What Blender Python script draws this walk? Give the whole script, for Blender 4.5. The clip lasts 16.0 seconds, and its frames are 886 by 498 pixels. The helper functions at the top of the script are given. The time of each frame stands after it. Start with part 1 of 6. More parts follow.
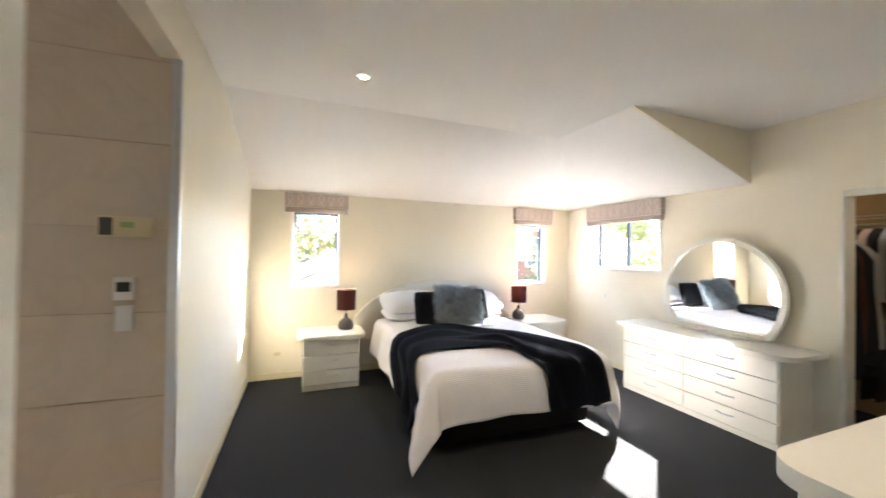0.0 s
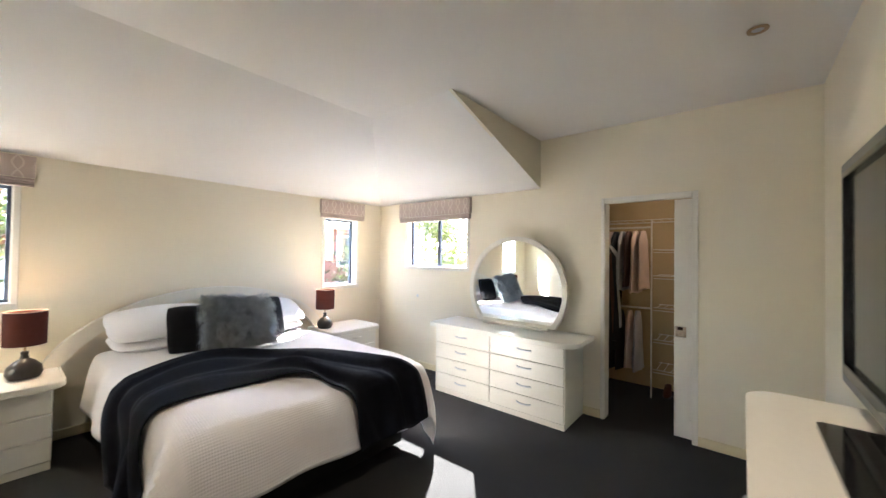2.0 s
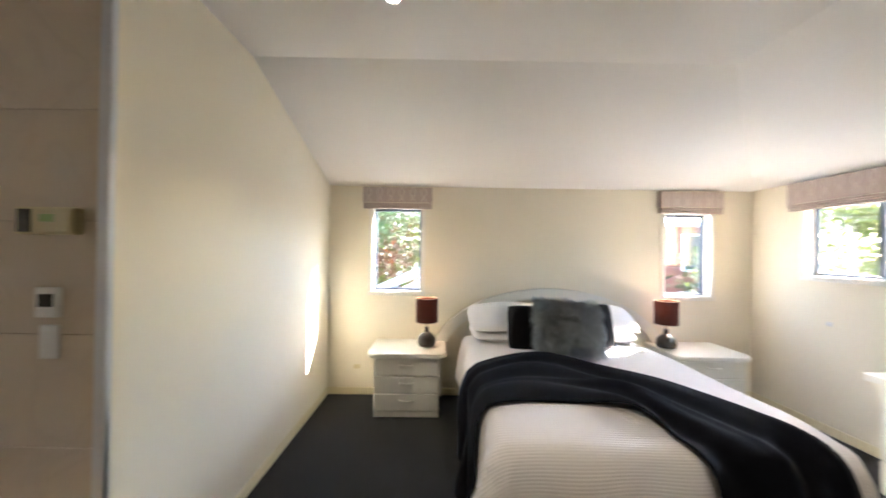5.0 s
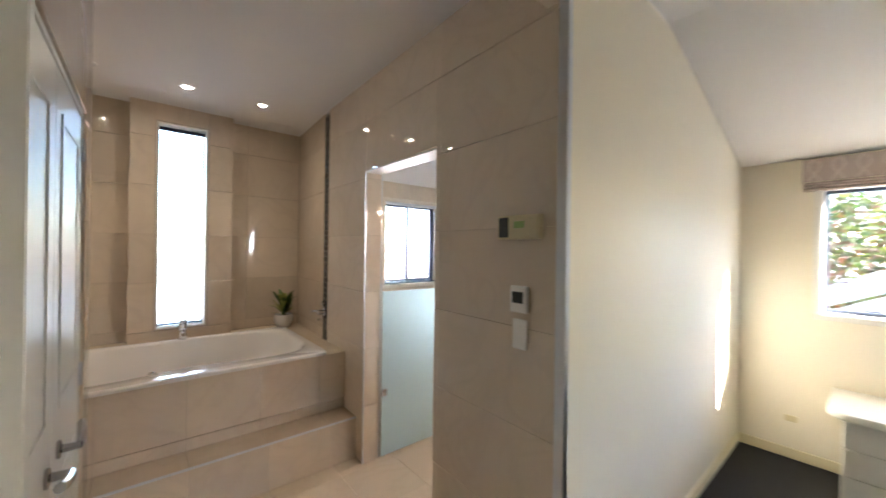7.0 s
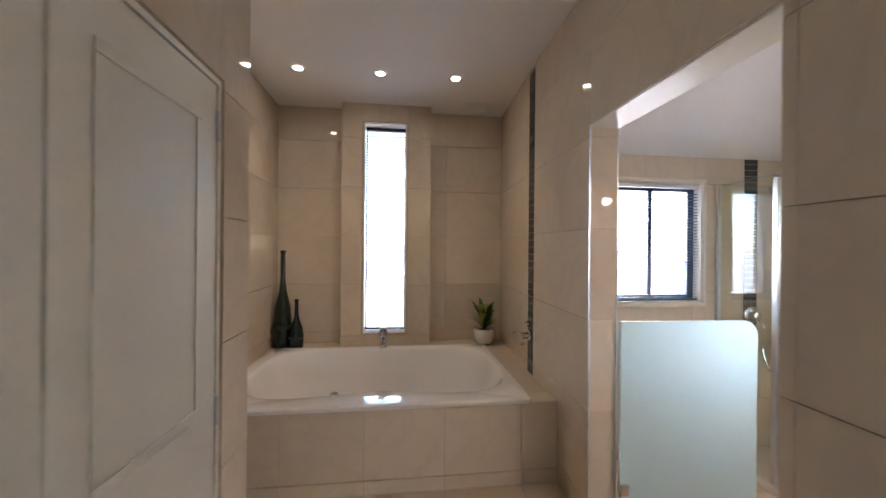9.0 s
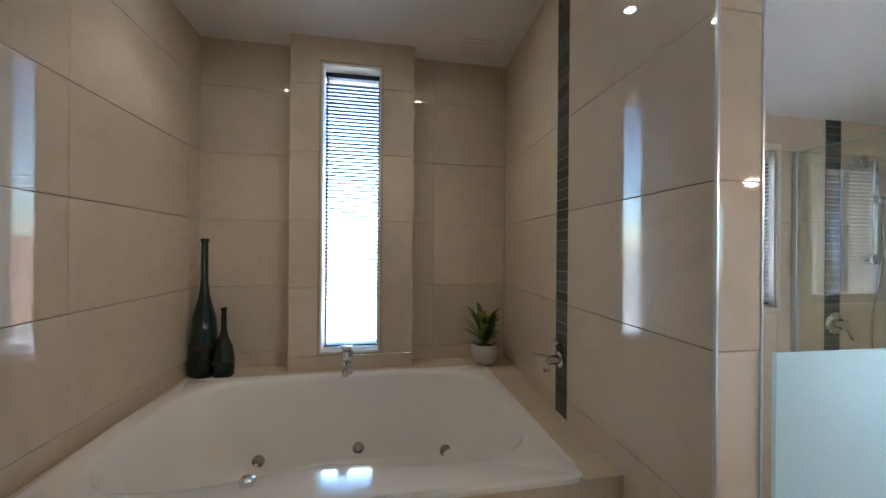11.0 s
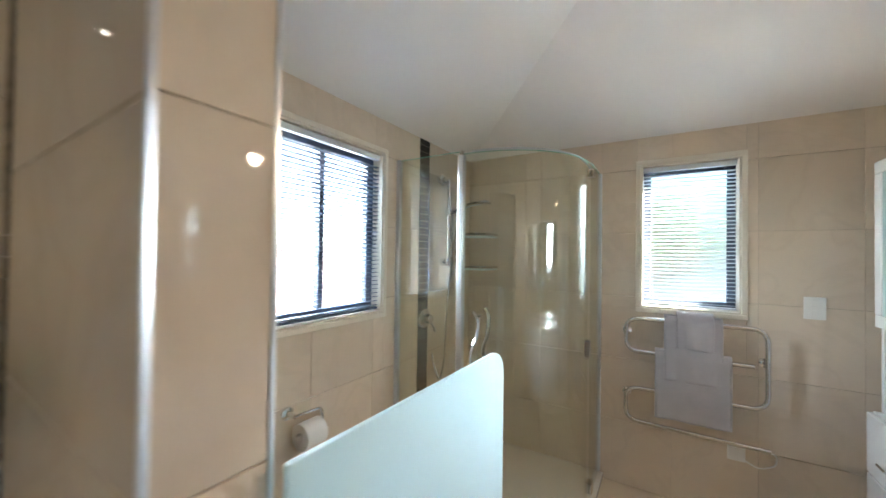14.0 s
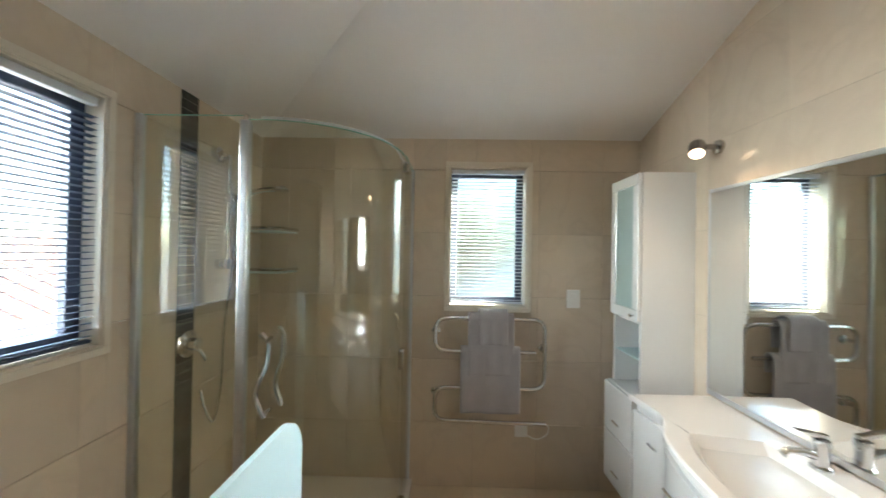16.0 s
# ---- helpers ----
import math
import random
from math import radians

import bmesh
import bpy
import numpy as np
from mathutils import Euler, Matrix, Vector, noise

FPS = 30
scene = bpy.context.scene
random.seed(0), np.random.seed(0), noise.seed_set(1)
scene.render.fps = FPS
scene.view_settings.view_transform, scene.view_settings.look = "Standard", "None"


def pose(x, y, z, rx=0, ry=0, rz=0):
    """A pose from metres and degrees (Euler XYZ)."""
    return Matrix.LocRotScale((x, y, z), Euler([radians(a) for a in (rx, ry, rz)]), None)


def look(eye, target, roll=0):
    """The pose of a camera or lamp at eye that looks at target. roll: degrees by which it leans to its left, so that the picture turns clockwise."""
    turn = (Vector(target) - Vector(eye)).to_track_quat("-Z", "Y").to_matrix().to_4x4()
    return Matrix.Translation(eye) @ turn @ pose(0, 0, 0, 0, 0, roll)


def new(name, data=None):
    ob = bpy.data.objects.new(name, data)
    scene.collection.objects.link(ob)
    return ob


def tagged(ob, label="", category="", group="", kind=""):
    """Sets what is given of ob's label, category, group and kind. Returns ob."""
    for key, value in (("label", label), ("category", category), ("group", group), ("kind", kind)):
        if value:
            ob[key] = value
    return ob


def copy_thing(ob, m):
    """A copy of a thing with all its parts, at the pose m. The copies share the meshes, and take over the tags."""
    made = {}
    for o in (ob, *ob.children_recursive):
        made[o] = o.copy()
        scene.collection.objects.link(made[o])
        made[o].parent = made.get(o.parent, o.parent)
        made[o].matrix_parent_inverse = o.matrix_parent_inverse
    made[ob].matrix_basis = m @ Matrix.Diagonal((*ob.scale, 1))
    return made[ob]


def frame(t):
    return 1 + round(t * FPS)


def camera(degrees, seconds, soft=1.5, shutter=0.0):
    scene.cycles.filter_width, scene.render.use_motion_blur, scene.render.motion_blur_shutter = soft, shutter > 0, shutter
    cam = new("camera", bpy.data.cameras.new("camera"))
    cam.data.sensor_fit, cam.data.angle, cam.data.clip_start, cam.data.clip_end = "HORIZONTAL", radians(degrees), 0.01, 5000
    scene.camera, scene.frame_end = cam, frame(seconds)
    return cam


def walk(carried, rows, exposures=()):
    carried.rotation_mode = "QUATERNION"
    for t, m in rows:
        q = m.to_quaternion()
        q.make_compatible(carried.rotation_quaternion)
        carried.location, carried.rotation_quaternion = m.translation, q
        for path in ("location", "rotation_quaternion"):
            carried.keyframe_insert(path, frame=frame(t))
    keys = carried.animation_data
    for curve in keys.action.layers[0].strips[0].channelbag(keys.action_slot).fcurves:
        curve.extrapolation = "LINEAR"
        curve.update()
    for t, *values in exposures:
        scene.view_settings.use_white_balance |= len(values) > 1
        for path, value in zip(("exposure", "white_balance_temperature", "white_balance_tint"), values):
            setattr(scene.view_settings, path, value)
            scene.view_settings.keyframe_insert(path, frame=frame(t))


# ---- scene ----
cam = camera(101.6, 16.0, shutter=0.5)
PATH = [
    (0, (0.67, 0.984, 1.503), (1.395, 2.848, 1.524), 0.9),
    (0.5, (0.752, 1.138, 1.503), (1.781, 2.852, 1.531), 0.7),
    (1, (0.824, 1.285, 1.515), (2.127, 2.801, 1.54), 0.7),
    (1.5, (0.89, 1.386, 1.508), (2.37, 2.731, 1.535), 0.8),
    (2, (1.066, 1.482, 1.49), (2.605, 2.758, 1.524), 0.8),
    (2.5, (1.223, 1.608, 1.518), (2.765, 2.882, 1.539), 0.4),
    (3, (1.288, 1.736, 1.501), (2.773, 3.076, 1.526), 0.5),
    (3.5, (1.305, 1.832, 1.491), (2.542, 3.404, 1.525), 0.6),
    (6, (1.172, 1.774, 1.519), (0.281, 3.564, 1.529), 0.8),
    (6.5, (0.986, 1.846, 1.518), (-0.285, 3.39, 1.514), 0.8),
    (7, (0.811, 1.923, 1.51), (-0.724, 3.205, 1.51), 0.8),
    (7.5, (0.665, 2.088, 1.519), (-1.111, 3.008, 1.517), 0.6),
    (8, (0.473, 2.189, 1.507), (-1.449, 2.743, 1.505), 0.4),
    (8.5, (0.246, 2.261, 1.514), (-1.739, 2.505, 1.513), 0.5),
    (11, (-0.76, 2.35, 1.433), (-2.728, 2.705, 1.435), 0.5),
    (11.5, (-0.832, 2.371, 1.437), (-2.696, 3.095, 1.442), 0.6),
    (12, (-0.885, 2.358, 1.439), (-2.588, 3.406, 1.448), 0.7),
    (12.5, (-0.924, 2.411, 1.431), (-2.431, 3.726, 1.442), 0.8),
    (13, (-0.947, 2.546, 1.427), (-2.253, 4.06, 1.439), 0.8),
    (13.5, (-0.979, 2.766, 1.451), (-2.151, 4.387, 1.467), 0.7),
    (14, (-1.067, 2.983, 1.449), (-2.114, 4.687, 1.478), 0.8),
    (14.5, (-1.135, 3.163, 1.459), (-1.997, 4.968, 1.48), 0.9),
    (15, (-1.163, 3.265, 1.455), (-1.843, 5.145, 1.481), 0.9),
    (15.5, (-1.177, 3.287, 1.461), (-1.539, 5.254, 1.498), 0.8),
    (16, (-1.182, 3.277, 1.477), (-1.228, 5.277, 1.495), 1.0),
]
EXPOSURES = [(0, 5.22, 5900, 10), (0.8, 5.04, 5850, 10), (3.5, 4.86, 5850, 10), (6, 4.75, 6050, 10),
             (7, 4.86, 5850, 10), (8, 4.86, 5930, 12), (8.5, 4.73, 5950, 15), (11, 4.3, 5330, 5),
             (12, 4.5, 5350, 5), (12.5, 4.65, 5420, 5), (13, 4.82, 5520, 4), (14, 4.55, 5740, 3),
             (14.5, 4.12, 5900, 2), (15, 4.02, 6080, 2), (16, 4.0, 6260, 2)]
walk(cam, [(t, look(eye, target, roll)) for t, eye, target, roll in PATH], EXPOSURES)
# ---- world, sun, lamps of the place ----
TO_SUN = Vector((1.0, 0.78, 0.91)).normalized()
world = bpy.data.worlds.new("world")
scene.world = world
world.use_nodes = True
wn = world.node_tree.nodes
sky = wn.new("ShaderNodeTexSky")
sky.sky_type, sky.sun_disc = "NISHITA", False
sky.sun_elevation, sky.sun_rotation = math.asin(TO_SUN.z), math.atan2(TO_SUN.x, TO_SUN.y)
world.node_tree.links.new(sky.outputs[0], wn["Background"].inputs[0])
wn["Background"].inputs[1].default_value = 0.15


def lamp(name, kind, m, energy, color, soft=0.04, cone=0.0):
    data = bpy.data.lights.new(name, kind)
    data.energy, data.color = energy, color
    if kind == "SUN":
        data.angle = soft
    else:
        data.shadow_soft_size = soft
    if kind == "SPOT":
        data.spot_size, data.spot_blend = radians(cone), 0.6
    ob = new(name, data)
    ob.matrix_world = m
    return ob


lamp("sun", "SUN", look(TO_SUN * 30, (0, 0, 0)), 4.0, (1.0, 0.93, 0.82), soft=radians(0.5))
WARM = (1.0, 0.80, 0.58)
ROOM_SPOTS = [(1.04, 3.48), (3.56, 1.42), (1.75, 1.75)]
BATH_SPOTS = [(-2.45, 1.64), (-2.45, 2.17), (-2.45, 2.68)]
# the second fitting is unlit; its faint lamp is added fill
for i, (x, y) in enumerate(ROOM_SPOTS):
    lamp("downlight_lamp", "SPOT", look((x, y, 2.66), (x, y, 0)), (0.9, 0.1, 2.0)[i], WARM, cone=110)
for x, y in BATH_SPOTS:
    lamp("bath_downlight_lamp", "SPOT", look((x, y, 2.66), (x, y, 0)), 0.30, WARM, cone=100)


# ---- materials ----
def shader(name, color, rough=0.5, metal=0.0, vary=0.06, scale=6.0, fine=90.0, bump=0.0, coat=0.0, spec=0.5, each=0.0, sheen=0.0):
    """A painted, woven or cast surface: two scales of variation in colour and a fine relief."""
    m = bpy.data.materials.new(name)
    m.use_nodes = True
    n, link = m.node_tree.nodes, m.node_tree.links.new
    b = n["Principled BSDF"]
    b.inputs["Metallic"].default_value = metal
    b.inputs["Coat Weight"].default_value = coat
    b.inputs["Coat Roughness"].default_value = 0.08
    b.inputs["Specular IOR Level"].default_value = spec
    b.inputs["Sheen Weight"].default_value = sheen
    pos = n.new("ShaderNodeNewGeometry")
    big, small = n.new("ShaderNodeTexNoise"), n.new("ShaderNodeTexNoise")
    big.inputs["Scale"].default_value, big.inputs["Detail"].default_value = scale, 5
    small.inputs["Scale"].default_value, small.inputs["Detail"].default_value = fine, 3
    link(pos.outputs["Position"], big.inputs["Vector"])
    link(pos.outputs["Position"], small.inputs["Vector"])
    add = n.new("ShaderNodeMath")
    add.operation = "ADD"
    link(big.outputs["Fac"], add.inputs[0])
    link(small.outputs["Fac"], add.inputs[1])
    top = add
    if each:
        info, mul, sum2 = n.new("ShaderNodeObjectInfo"), n.new("ShaderNodeMath"), n.new("ShaderNodeMath")
        mul.operation, sum2.operation = "MULTIPLY_ADD", "ADD"
        mul.inputs[1].default_value, mul.inputs[2].default_value = each, -each / 2
        link(info.outputs["Random"], mul.inputs[0])
        link(add.outputs[0], sum2.inputs[0])
        link(mul.outputs[0], sum2.inputs[1])
        top = sum2
    ramp = n.new("ShaderNodeMapRange")
    ramp.inputs[1].default_value, ramp.inputs[2].default_value = 0.6, 1.4
    ramp.inputs[3].default_value, ramp.inputs[4].default_value = 1 - vary, 1 + vary
    ramp.clamp = False
    link(top.outputs[0], ramp.inputs[0])
    mix = n.new("ShaderNodeVectorMath")
    mix.operation = "SCALE"
    mix.inputs[0].default_value = color
    link(ramp.outputs[0], mix.inputs["Scale"])
    link(mix.outputs[0], b.inputs["Base Color"])
    rr = n.new("ShaderNodeMapRange")
    rr.inputs[3].default_value, rr.inputs[4].default_value = max(0.01, rough * 0.96), min(1, rough * 1.04)
    link(big.outputs["Fac"], rr.inputs[0])
    link(rr.outputs[0], b.inputs["Roughness"])
    if bump:
        bp = n.new("ShaderNodeBump")
        bp.inputs["Strength"].default_value, bp.inputs["Distance"].default_value = 1.0, bump
        link(small.outputs["Fac"], bp.inputs["Height"])
        link(bp.outputs[0], b.inputs["Normal"])
    m["made"] = name
    return m


def marble(name, base, vein, rough, each=0.25):
    """Polished stone-look tile: soft clouds and thin veins that run differently on every piece."""
    m = bpy.data.materials.new(name)
    m.use_nodes = True
    n, link = m.node_tree.nodes, m.node_tree.links.new
    b = n["Principled BSDF"]
    b.inputs["Roughness"].default_value = rough
    pos, info, off = n.new("ShaderNodeNewGeometry"), n.new("ShaderNodeObjectInfo"), n.new("ShaderNodeVectorMath")
    off.operation = "MULTIPLY_ADD"
    off.inputs[1].default_value = (1, 1, 1)
    comb = n.new("ShaderNodeCombineXYZ")
    mul = n.new("ShaderNodeMath")
    mul.operation = "MULTIPLY"
    mul.inputs[1].default_value = 37.0
    link(info.outputs["Random"], mul.inputs[0])
    for k in range(3):
        link(mul.outputs[0], comb.inputs[k])
    link(pos.outputs["Position"], off.inputs[0])
    link(comb.outputs[0], off.inputs[2])
    cloud, thread = n.new("ShaderNodeTexNoise"), n.new("ShaderNodeTexNoise")
    cloud.inputs["Scale"].default_value, cloud.inputs["Detail"].default_value = 3.2, 7
    thread.inputs["Scale"].default_value, thread.inputs["Detail"].default_value, thread.inputs["Distortion"].default_value = 2.2, 6, 1.6
    link(off.outputs[0], cloud.inputs["Vector"])
    link(off.outputs[0], thread.inputs["Vector"])
    edge = n.new("ShaderNodeValToRGB")
    e = edge.color_ramp.elements
    e[0].position, e[0].color = 0.44, (0, 0, 0, 1)
    e[1].position, e[1].color = 0.5, (0.22, 0.22, 0.22, 1)
    third = e.new(0.56)
    third.color = (0, 0, 0, 1)
    link(thread.outputs["Fac"], edge.inputs[0])
    clouds = n.new("ShaderNodeMix")
    clouds.data_type = "RGBA"
    clouds.inputs["A"].default_value = (*[c * 0.93 for c in base], 1)
    clouds.inputs["B"].default_value = (*[min(1, c * 1.07) for c in base], 1)
    link(cloud.outputs["Fac"], clouds.inputs["Factor"])
    veins = n.new("ShaderNodeMix")
    veins.data_type = "RGBA"
    veins.inputs["B"].default_value = (*vein, 1)
    link(edge.outputs[0], veins.inputs["Factor"])
    link(clouds.outputs["Result"], veins.inputs["A"])
    hsv = n.new("ShaderNodeHueSaturation")
    val = n.new("ShaderNodeMapRange")
    val.inputs[3].default_value, val.inputs[4].default_value = 1 - each * 0.2, 1 + each * 0.2
    link(info.outputs["Random"], val.inputs[0])
    link(val.outputs[0], hsv.inputs["Value"])
    link(veins.outputs["Result"], hsv.inputs["Color"])
    link(hsv.outputs[0], b.inputs["Base Color"])
    return m


def clear_glass(name, tint=(1, 1, 1), gloss=0.02):
    """A thin pane: lets light straight through, glossier at a slant."""
    m = bpy.data.materials.new(name)
    m.use_nodes = True
    n, link = m.node_tree.nodes, m.node_tree.links.new
    out = n["Material Output"]
    n.remove(n["Principled BSDF"])
    see, shine, mix, lw = n.new("ShaderNodeBsdfTransparent"), n.new("ShaderNodeBsdfGlossy"), n.new("ShaderNodeMixShader"), n.new("ShaderNodeLayerWeight")
    see.inputs[0].default_value = (*tint, 1)
    shine.inputs["Roughness"].default_value = gloss
    lw.inputs[0].default_value = 0.5
    steep, amount = n.new("ShaderNodeMath"), n.new("ShaderNodeMath")
    steep.operation, amount.operation = "POWER", "MULTIPLY_ADD"
    steep.inputs[1].default_value, amount.inputs[1].default_value, amount.inputs[2].default_value = 5.0, 0.8, 0.085
    link(lw.outputs["Facing"], steep.inputs[0])
    link(steep.outputs[0], amount.inputs[0])
    link(amount.outputs[0], mix.inputs[0])
    link(see.outputs[0], mix.inputs[1])
    link(shine.outputs[0], mix.inputs[2])
    link(mix.outputs[0], out.inputs[0])
    return m


def glowing(name, color, strength):
    m = bpy.data.materials.new(name)
    m.use_nodes = True
    b = m.node_tree.nodes["Principled BSDF"]
    b.inputs["Base Color"].default_value = (*color, 1)
    b.inputs["Emission Color"].default_value = (*color, 1)
    b.inputs["Emission Strength"].default_value = strength
    return m


def waffle_cloth(name, color):
    """White cotton with a woven rib that runs across the bed."""
    m = shader(name, color, 0.9, vary=0.04, scale=5, fine=300, sheen=0.3, spec=0.2)
    n, link = m.node_tree.nodes, m.node_tree.links.new
    pos = n.new("ShaderNodeTexCoord")
    sep = n.new("ShaderNodeSeparateXYZ")
    link(pos.outputs["UV"], sep.inputs[0])
    waves = []
    for axis, pitch in (("X", 0.012), ("Y", 0.0165)):
        mul, sn = n.new("ShaderNodeMath"), n.new("ShaderNodeMath")
        mul.operation, sn.operation = "MULTIPLY", "SINE"
        mul.inputs[1].default_value = 2 * math.pi / pitch
        link(sep.outputs[axis], mul.inputs[0])
        link(mul.outputs[0], sn.inputs[0])
        waves.append(sn)
    both = n.new("ShaderNodeMath")
    both.operation = "MULTIPLY_ADD"
    both.inputs[1].default_value = 0.3
    link(waves[0].outputs[0], both.inputs[0])
    link(waves[1].outputs[0], both.inputs[2])
    bp = n.new("ShaderNodeBump")
    bp.inputs["Strength"].default_value, bp.inputs["Distance"].default_value = 0.5, 0.0012
    link(both.outputs[0], bp.inputs["Height"])
    link(bp.outputs[0], n["Principled BSDF"].inputs["Normal"])
    return m


def lattice_cloth(name, color, line):
    """Beige blind cloth with a pale woven ogee lattice."""
    m = shader(name, color, 0.9, vary=0.05, scale=8, fine=400, bump=0.0003, spec=0.2)
    n, link = m.node_tree.nodes, m.node_tree.links.new
    co = n.new("ShaderNodeTexCoord")
    sep = n.new("ShaderNodeSeparateXYZ")
    link(co.outputs["UV"], sep.inputs[0])

    def calc(op, a, b=None, c=None):
        k = n.new("ShaderNodeMath")
        k.operation = op
        for i, v in enumerate((a, b, c)):
            if v is None:
                continue
            if isinstance(v, (int, float)):
                k.inputs[i].default_value = v
            else:
                link(v, k.inputs[i])
        return k.outputs[0]
    bend = calc("MULTIPLY", calc("SINE", calc("MULTIPLY", sep.outputs["Y"], 2 * math.pi / 0.22)), 0.028)
    lines = []
    for sign in (1, -1):
        u = calc("MULTIPLY_ADD", bend, sign, sep.outputs["X"])
        f = calc("FRACT", calc("DIVIDE", u, 0.115))
        lines.append(calc("LESS_THAN", calc("ABSOLUTE", calc("SUBTRACT", f, 0.5 if sign > 0 else 0.5)), 0.05))
    either = calc("MAXIMUM", lines[0], lines[1])
    mix = n.new("ShaderNodeMix")
    mix.data_type = "RGBA"
    old = n["Principled BSDF"].inputs["Base Color"].links[0].from_socket
    link(calc("MULTIPLY", either, 0.7), mix.inputs["Factor"])
    link(old, mix.inputs["A"])
    mix.inputs["B"].default_value = (*line, 1)
    link(mix.outputs["Result"], n["Principled BSDF"].inputs["Base Color"])
    return m


CREAM = shader("cream_wall_paint", (0.825, 0.755, 0.605), 0.55, vary=0.025, scale=1.5, fine=220, bump=0.0002)
CEIL = shader("ceiling_paint", (0.845, 0.81, 0.775), 0.85, vary=0.02, scale=1.2, fine=260, bump=0.0002)
TRIM = shader("white_gloss_trim", (0.80, 0.765, 0.69), 0.36, vary=0.02, scale=4, fine=60)
STONETRIM = shader("cream_stone_trim", (0.72, 0.65, 0.54), 0.3, vary=0.03, scale=4, fine=60)
SKIRT = shader("cream_skirting", (0.78, 0.69, 0.46), 0.35, vary=0.03, scale=4, fine=60)
CARPET = shader("charcoal_carpet", (0.0125, 0.012, 0.0125), 0.98, vary=0.35, scale=9, fine=420, bump=0.004, spec=0.15, sheen=0.1)
TILE = marble("cream_marble_tile", (0.67, 0.565, 0.44), (0.54, 0.44, 0.33), 0.035)
FLOORTILE = marble("cream_floor_tile", (0.66, 0.555, 0.42), (0.53, 0.44, 0.32), 0.22)
GROUT = shader("grout", (0.53, 0.445, 0.34), 0.9, vary=0.1, scale=10, fine=200)
MOSAIC = shader("slate_mosaic", (0.075, 0.075, 0.072), 0.25, vary=0.3, scale=20, fine=120, each=0.8)
MGROUT = shader("pale_grout", (0.33, 0.31, 0.28), 0.9, vary=0.1)
LACQUER = shader("cream_lacquer", (0.82, 0.785, 0.695), 0.28, vary=0.02, scale=2, fine=40, coat=0.15)
WHITELAC = shader("white_lacquer", (0.75, 0.735, 0.71), 0.12, vary=0.015, scale=3, fine=50, coat=0.5)
ACRYLIC = shader("white_acrylic", (0.82, 0.79, 0.75), 0.10, vary=0.01, scale=3, fine=40, coat=0.6)
CHROME = shader("chrome", (0.66, 0.67, 0.69), 0.07, metal=1.0, vary=0.02, scale=8, fine=60)
SATIN = shader("satin_aluminium", (0.66, 0.68, 0.71), 0.3, metal=1.0, vary=0.03, scale=8, fine=150)
BRASS = shader("aged_brass", (0.45, 0.33, 0.20), 0.3, metal=1.0, vary=0.1, scale=10, fine=90)
FRAME = shader("dark_window_aluminium", (0.045, 0.055, 0.085), 0.4, vary=0.08, scale=10, fine=100)
PANE = clear_glass("window_glass")
SHOWERGLASS = clear_glass("shower_glass", (0.972, 0.990, 0.950), 0.005)
GREENEDGE = shader("green_glass_edge", (0.25, 0.55, 0.45), 0.1, vary=0.05)
MIRROR = shader("mirror_silver", (0.88, 0.90, 0.89), 0.012, metal=1.0, vary=0.0)
COTTON = shader("white_cotton", (0.82, 0.80, 0.79), 0.9, vary=0.03, scale=7, fine=320, bump=0.0006, sheen=0.3, spec=0.2)
WAFFLE = waffle_cloth("white_waffle_cotton", (0.80, 0.765, 0.745))
THROW = shader("navy_wool", (0.0062, 0.0068, 0.0100), 0.92, vary=0.35, scale=20, fine=420, bump=0.0018, spec=0.12)
BLACKCLOTH = shader("black_velvet", (0.008, 0.008, 0.010), 0.9, vary=0.25, scale=12, fine=300, bump=0.0006, spec=0.2)
FUR = shader("grey_faux_fur", (0.40, 0.43, 0.44), 0.75, vary=0.35, scale=25, fine=160)
BEDBASE = shader("black_bed_base_cloth", (0.008, 0.008, 0.009), 0.95, vary=0.2, scale=20, fine=300, bump=0.0008)
SHADE = shader("brown_shade_cloth", (0.085, 0.032, 0.026), 0.85, vary=0.12, scale=30, fine=300)
SHADE.node_tree.nodes["Principled BSDF"].inputs["Specular IOR Level"].default_value = 0.1
thin = SHADE.node_tree.nodes.new("ShaderNodeBsdfTranslucent")
thin.inputs[0].default_value = (0.20, 0.075, 0.05, 1)
through_mix = SHADE.node_tree.nodes.new("ShaderNodeMixShader")
through_mix.inputs[0].default_value = 0.18
SHADE.node_tree.links.new(SHADE.node_tree.nodes["Principled BSDF"].outputs[0], through_mix.inputs[1])
SHADE.node_tree.links.new(thin.outputs[0], through_mix.inputs[2])
SHADE.node_tree.links.new(through_mix.outputs[0], SHADE.node_tree.nodes["Material Output"].inputs[0])
SHADEIN = shader("pale_shade_lining", (0.75, 0.62, 0.48), 0.8, vary=0.05)
CERAMIC = shader("dark_brown_ceramic", (0.025, 0.021, 0.019), 0.3, vary=0.25, scale=14, fine=90)
BLINDCLOTH = lattice_cloth("beige_lattice_cloth", (0.50, 0.41, 0.36), (0.68, 0.60, 0.54))
# white slats; their shade against the bright window is put into the blue-grey
BACKLITSLAT = shader("backlit_blind_slat", (0.06, 0.078, 0.115), 0.45, vary=0.02, spec=0.3)
WHITESLAT = shader("white_blind_slat", (0.66, 0.68, 0.72), 0.4, vary=0.02)
SCREEN = shader("tv_screen", (0.012, 0.013, 0.013), 0.12, vary=0.02, spec=0.6)
TVBLACK = shader("black_gloss_plastic", (0.010, 0.010, 0.011), 0.08, vary=0.05)
TVGREY = shader("grey_bezel", (0.10, 0.095, 0.085), 0.4, vary=0.05)
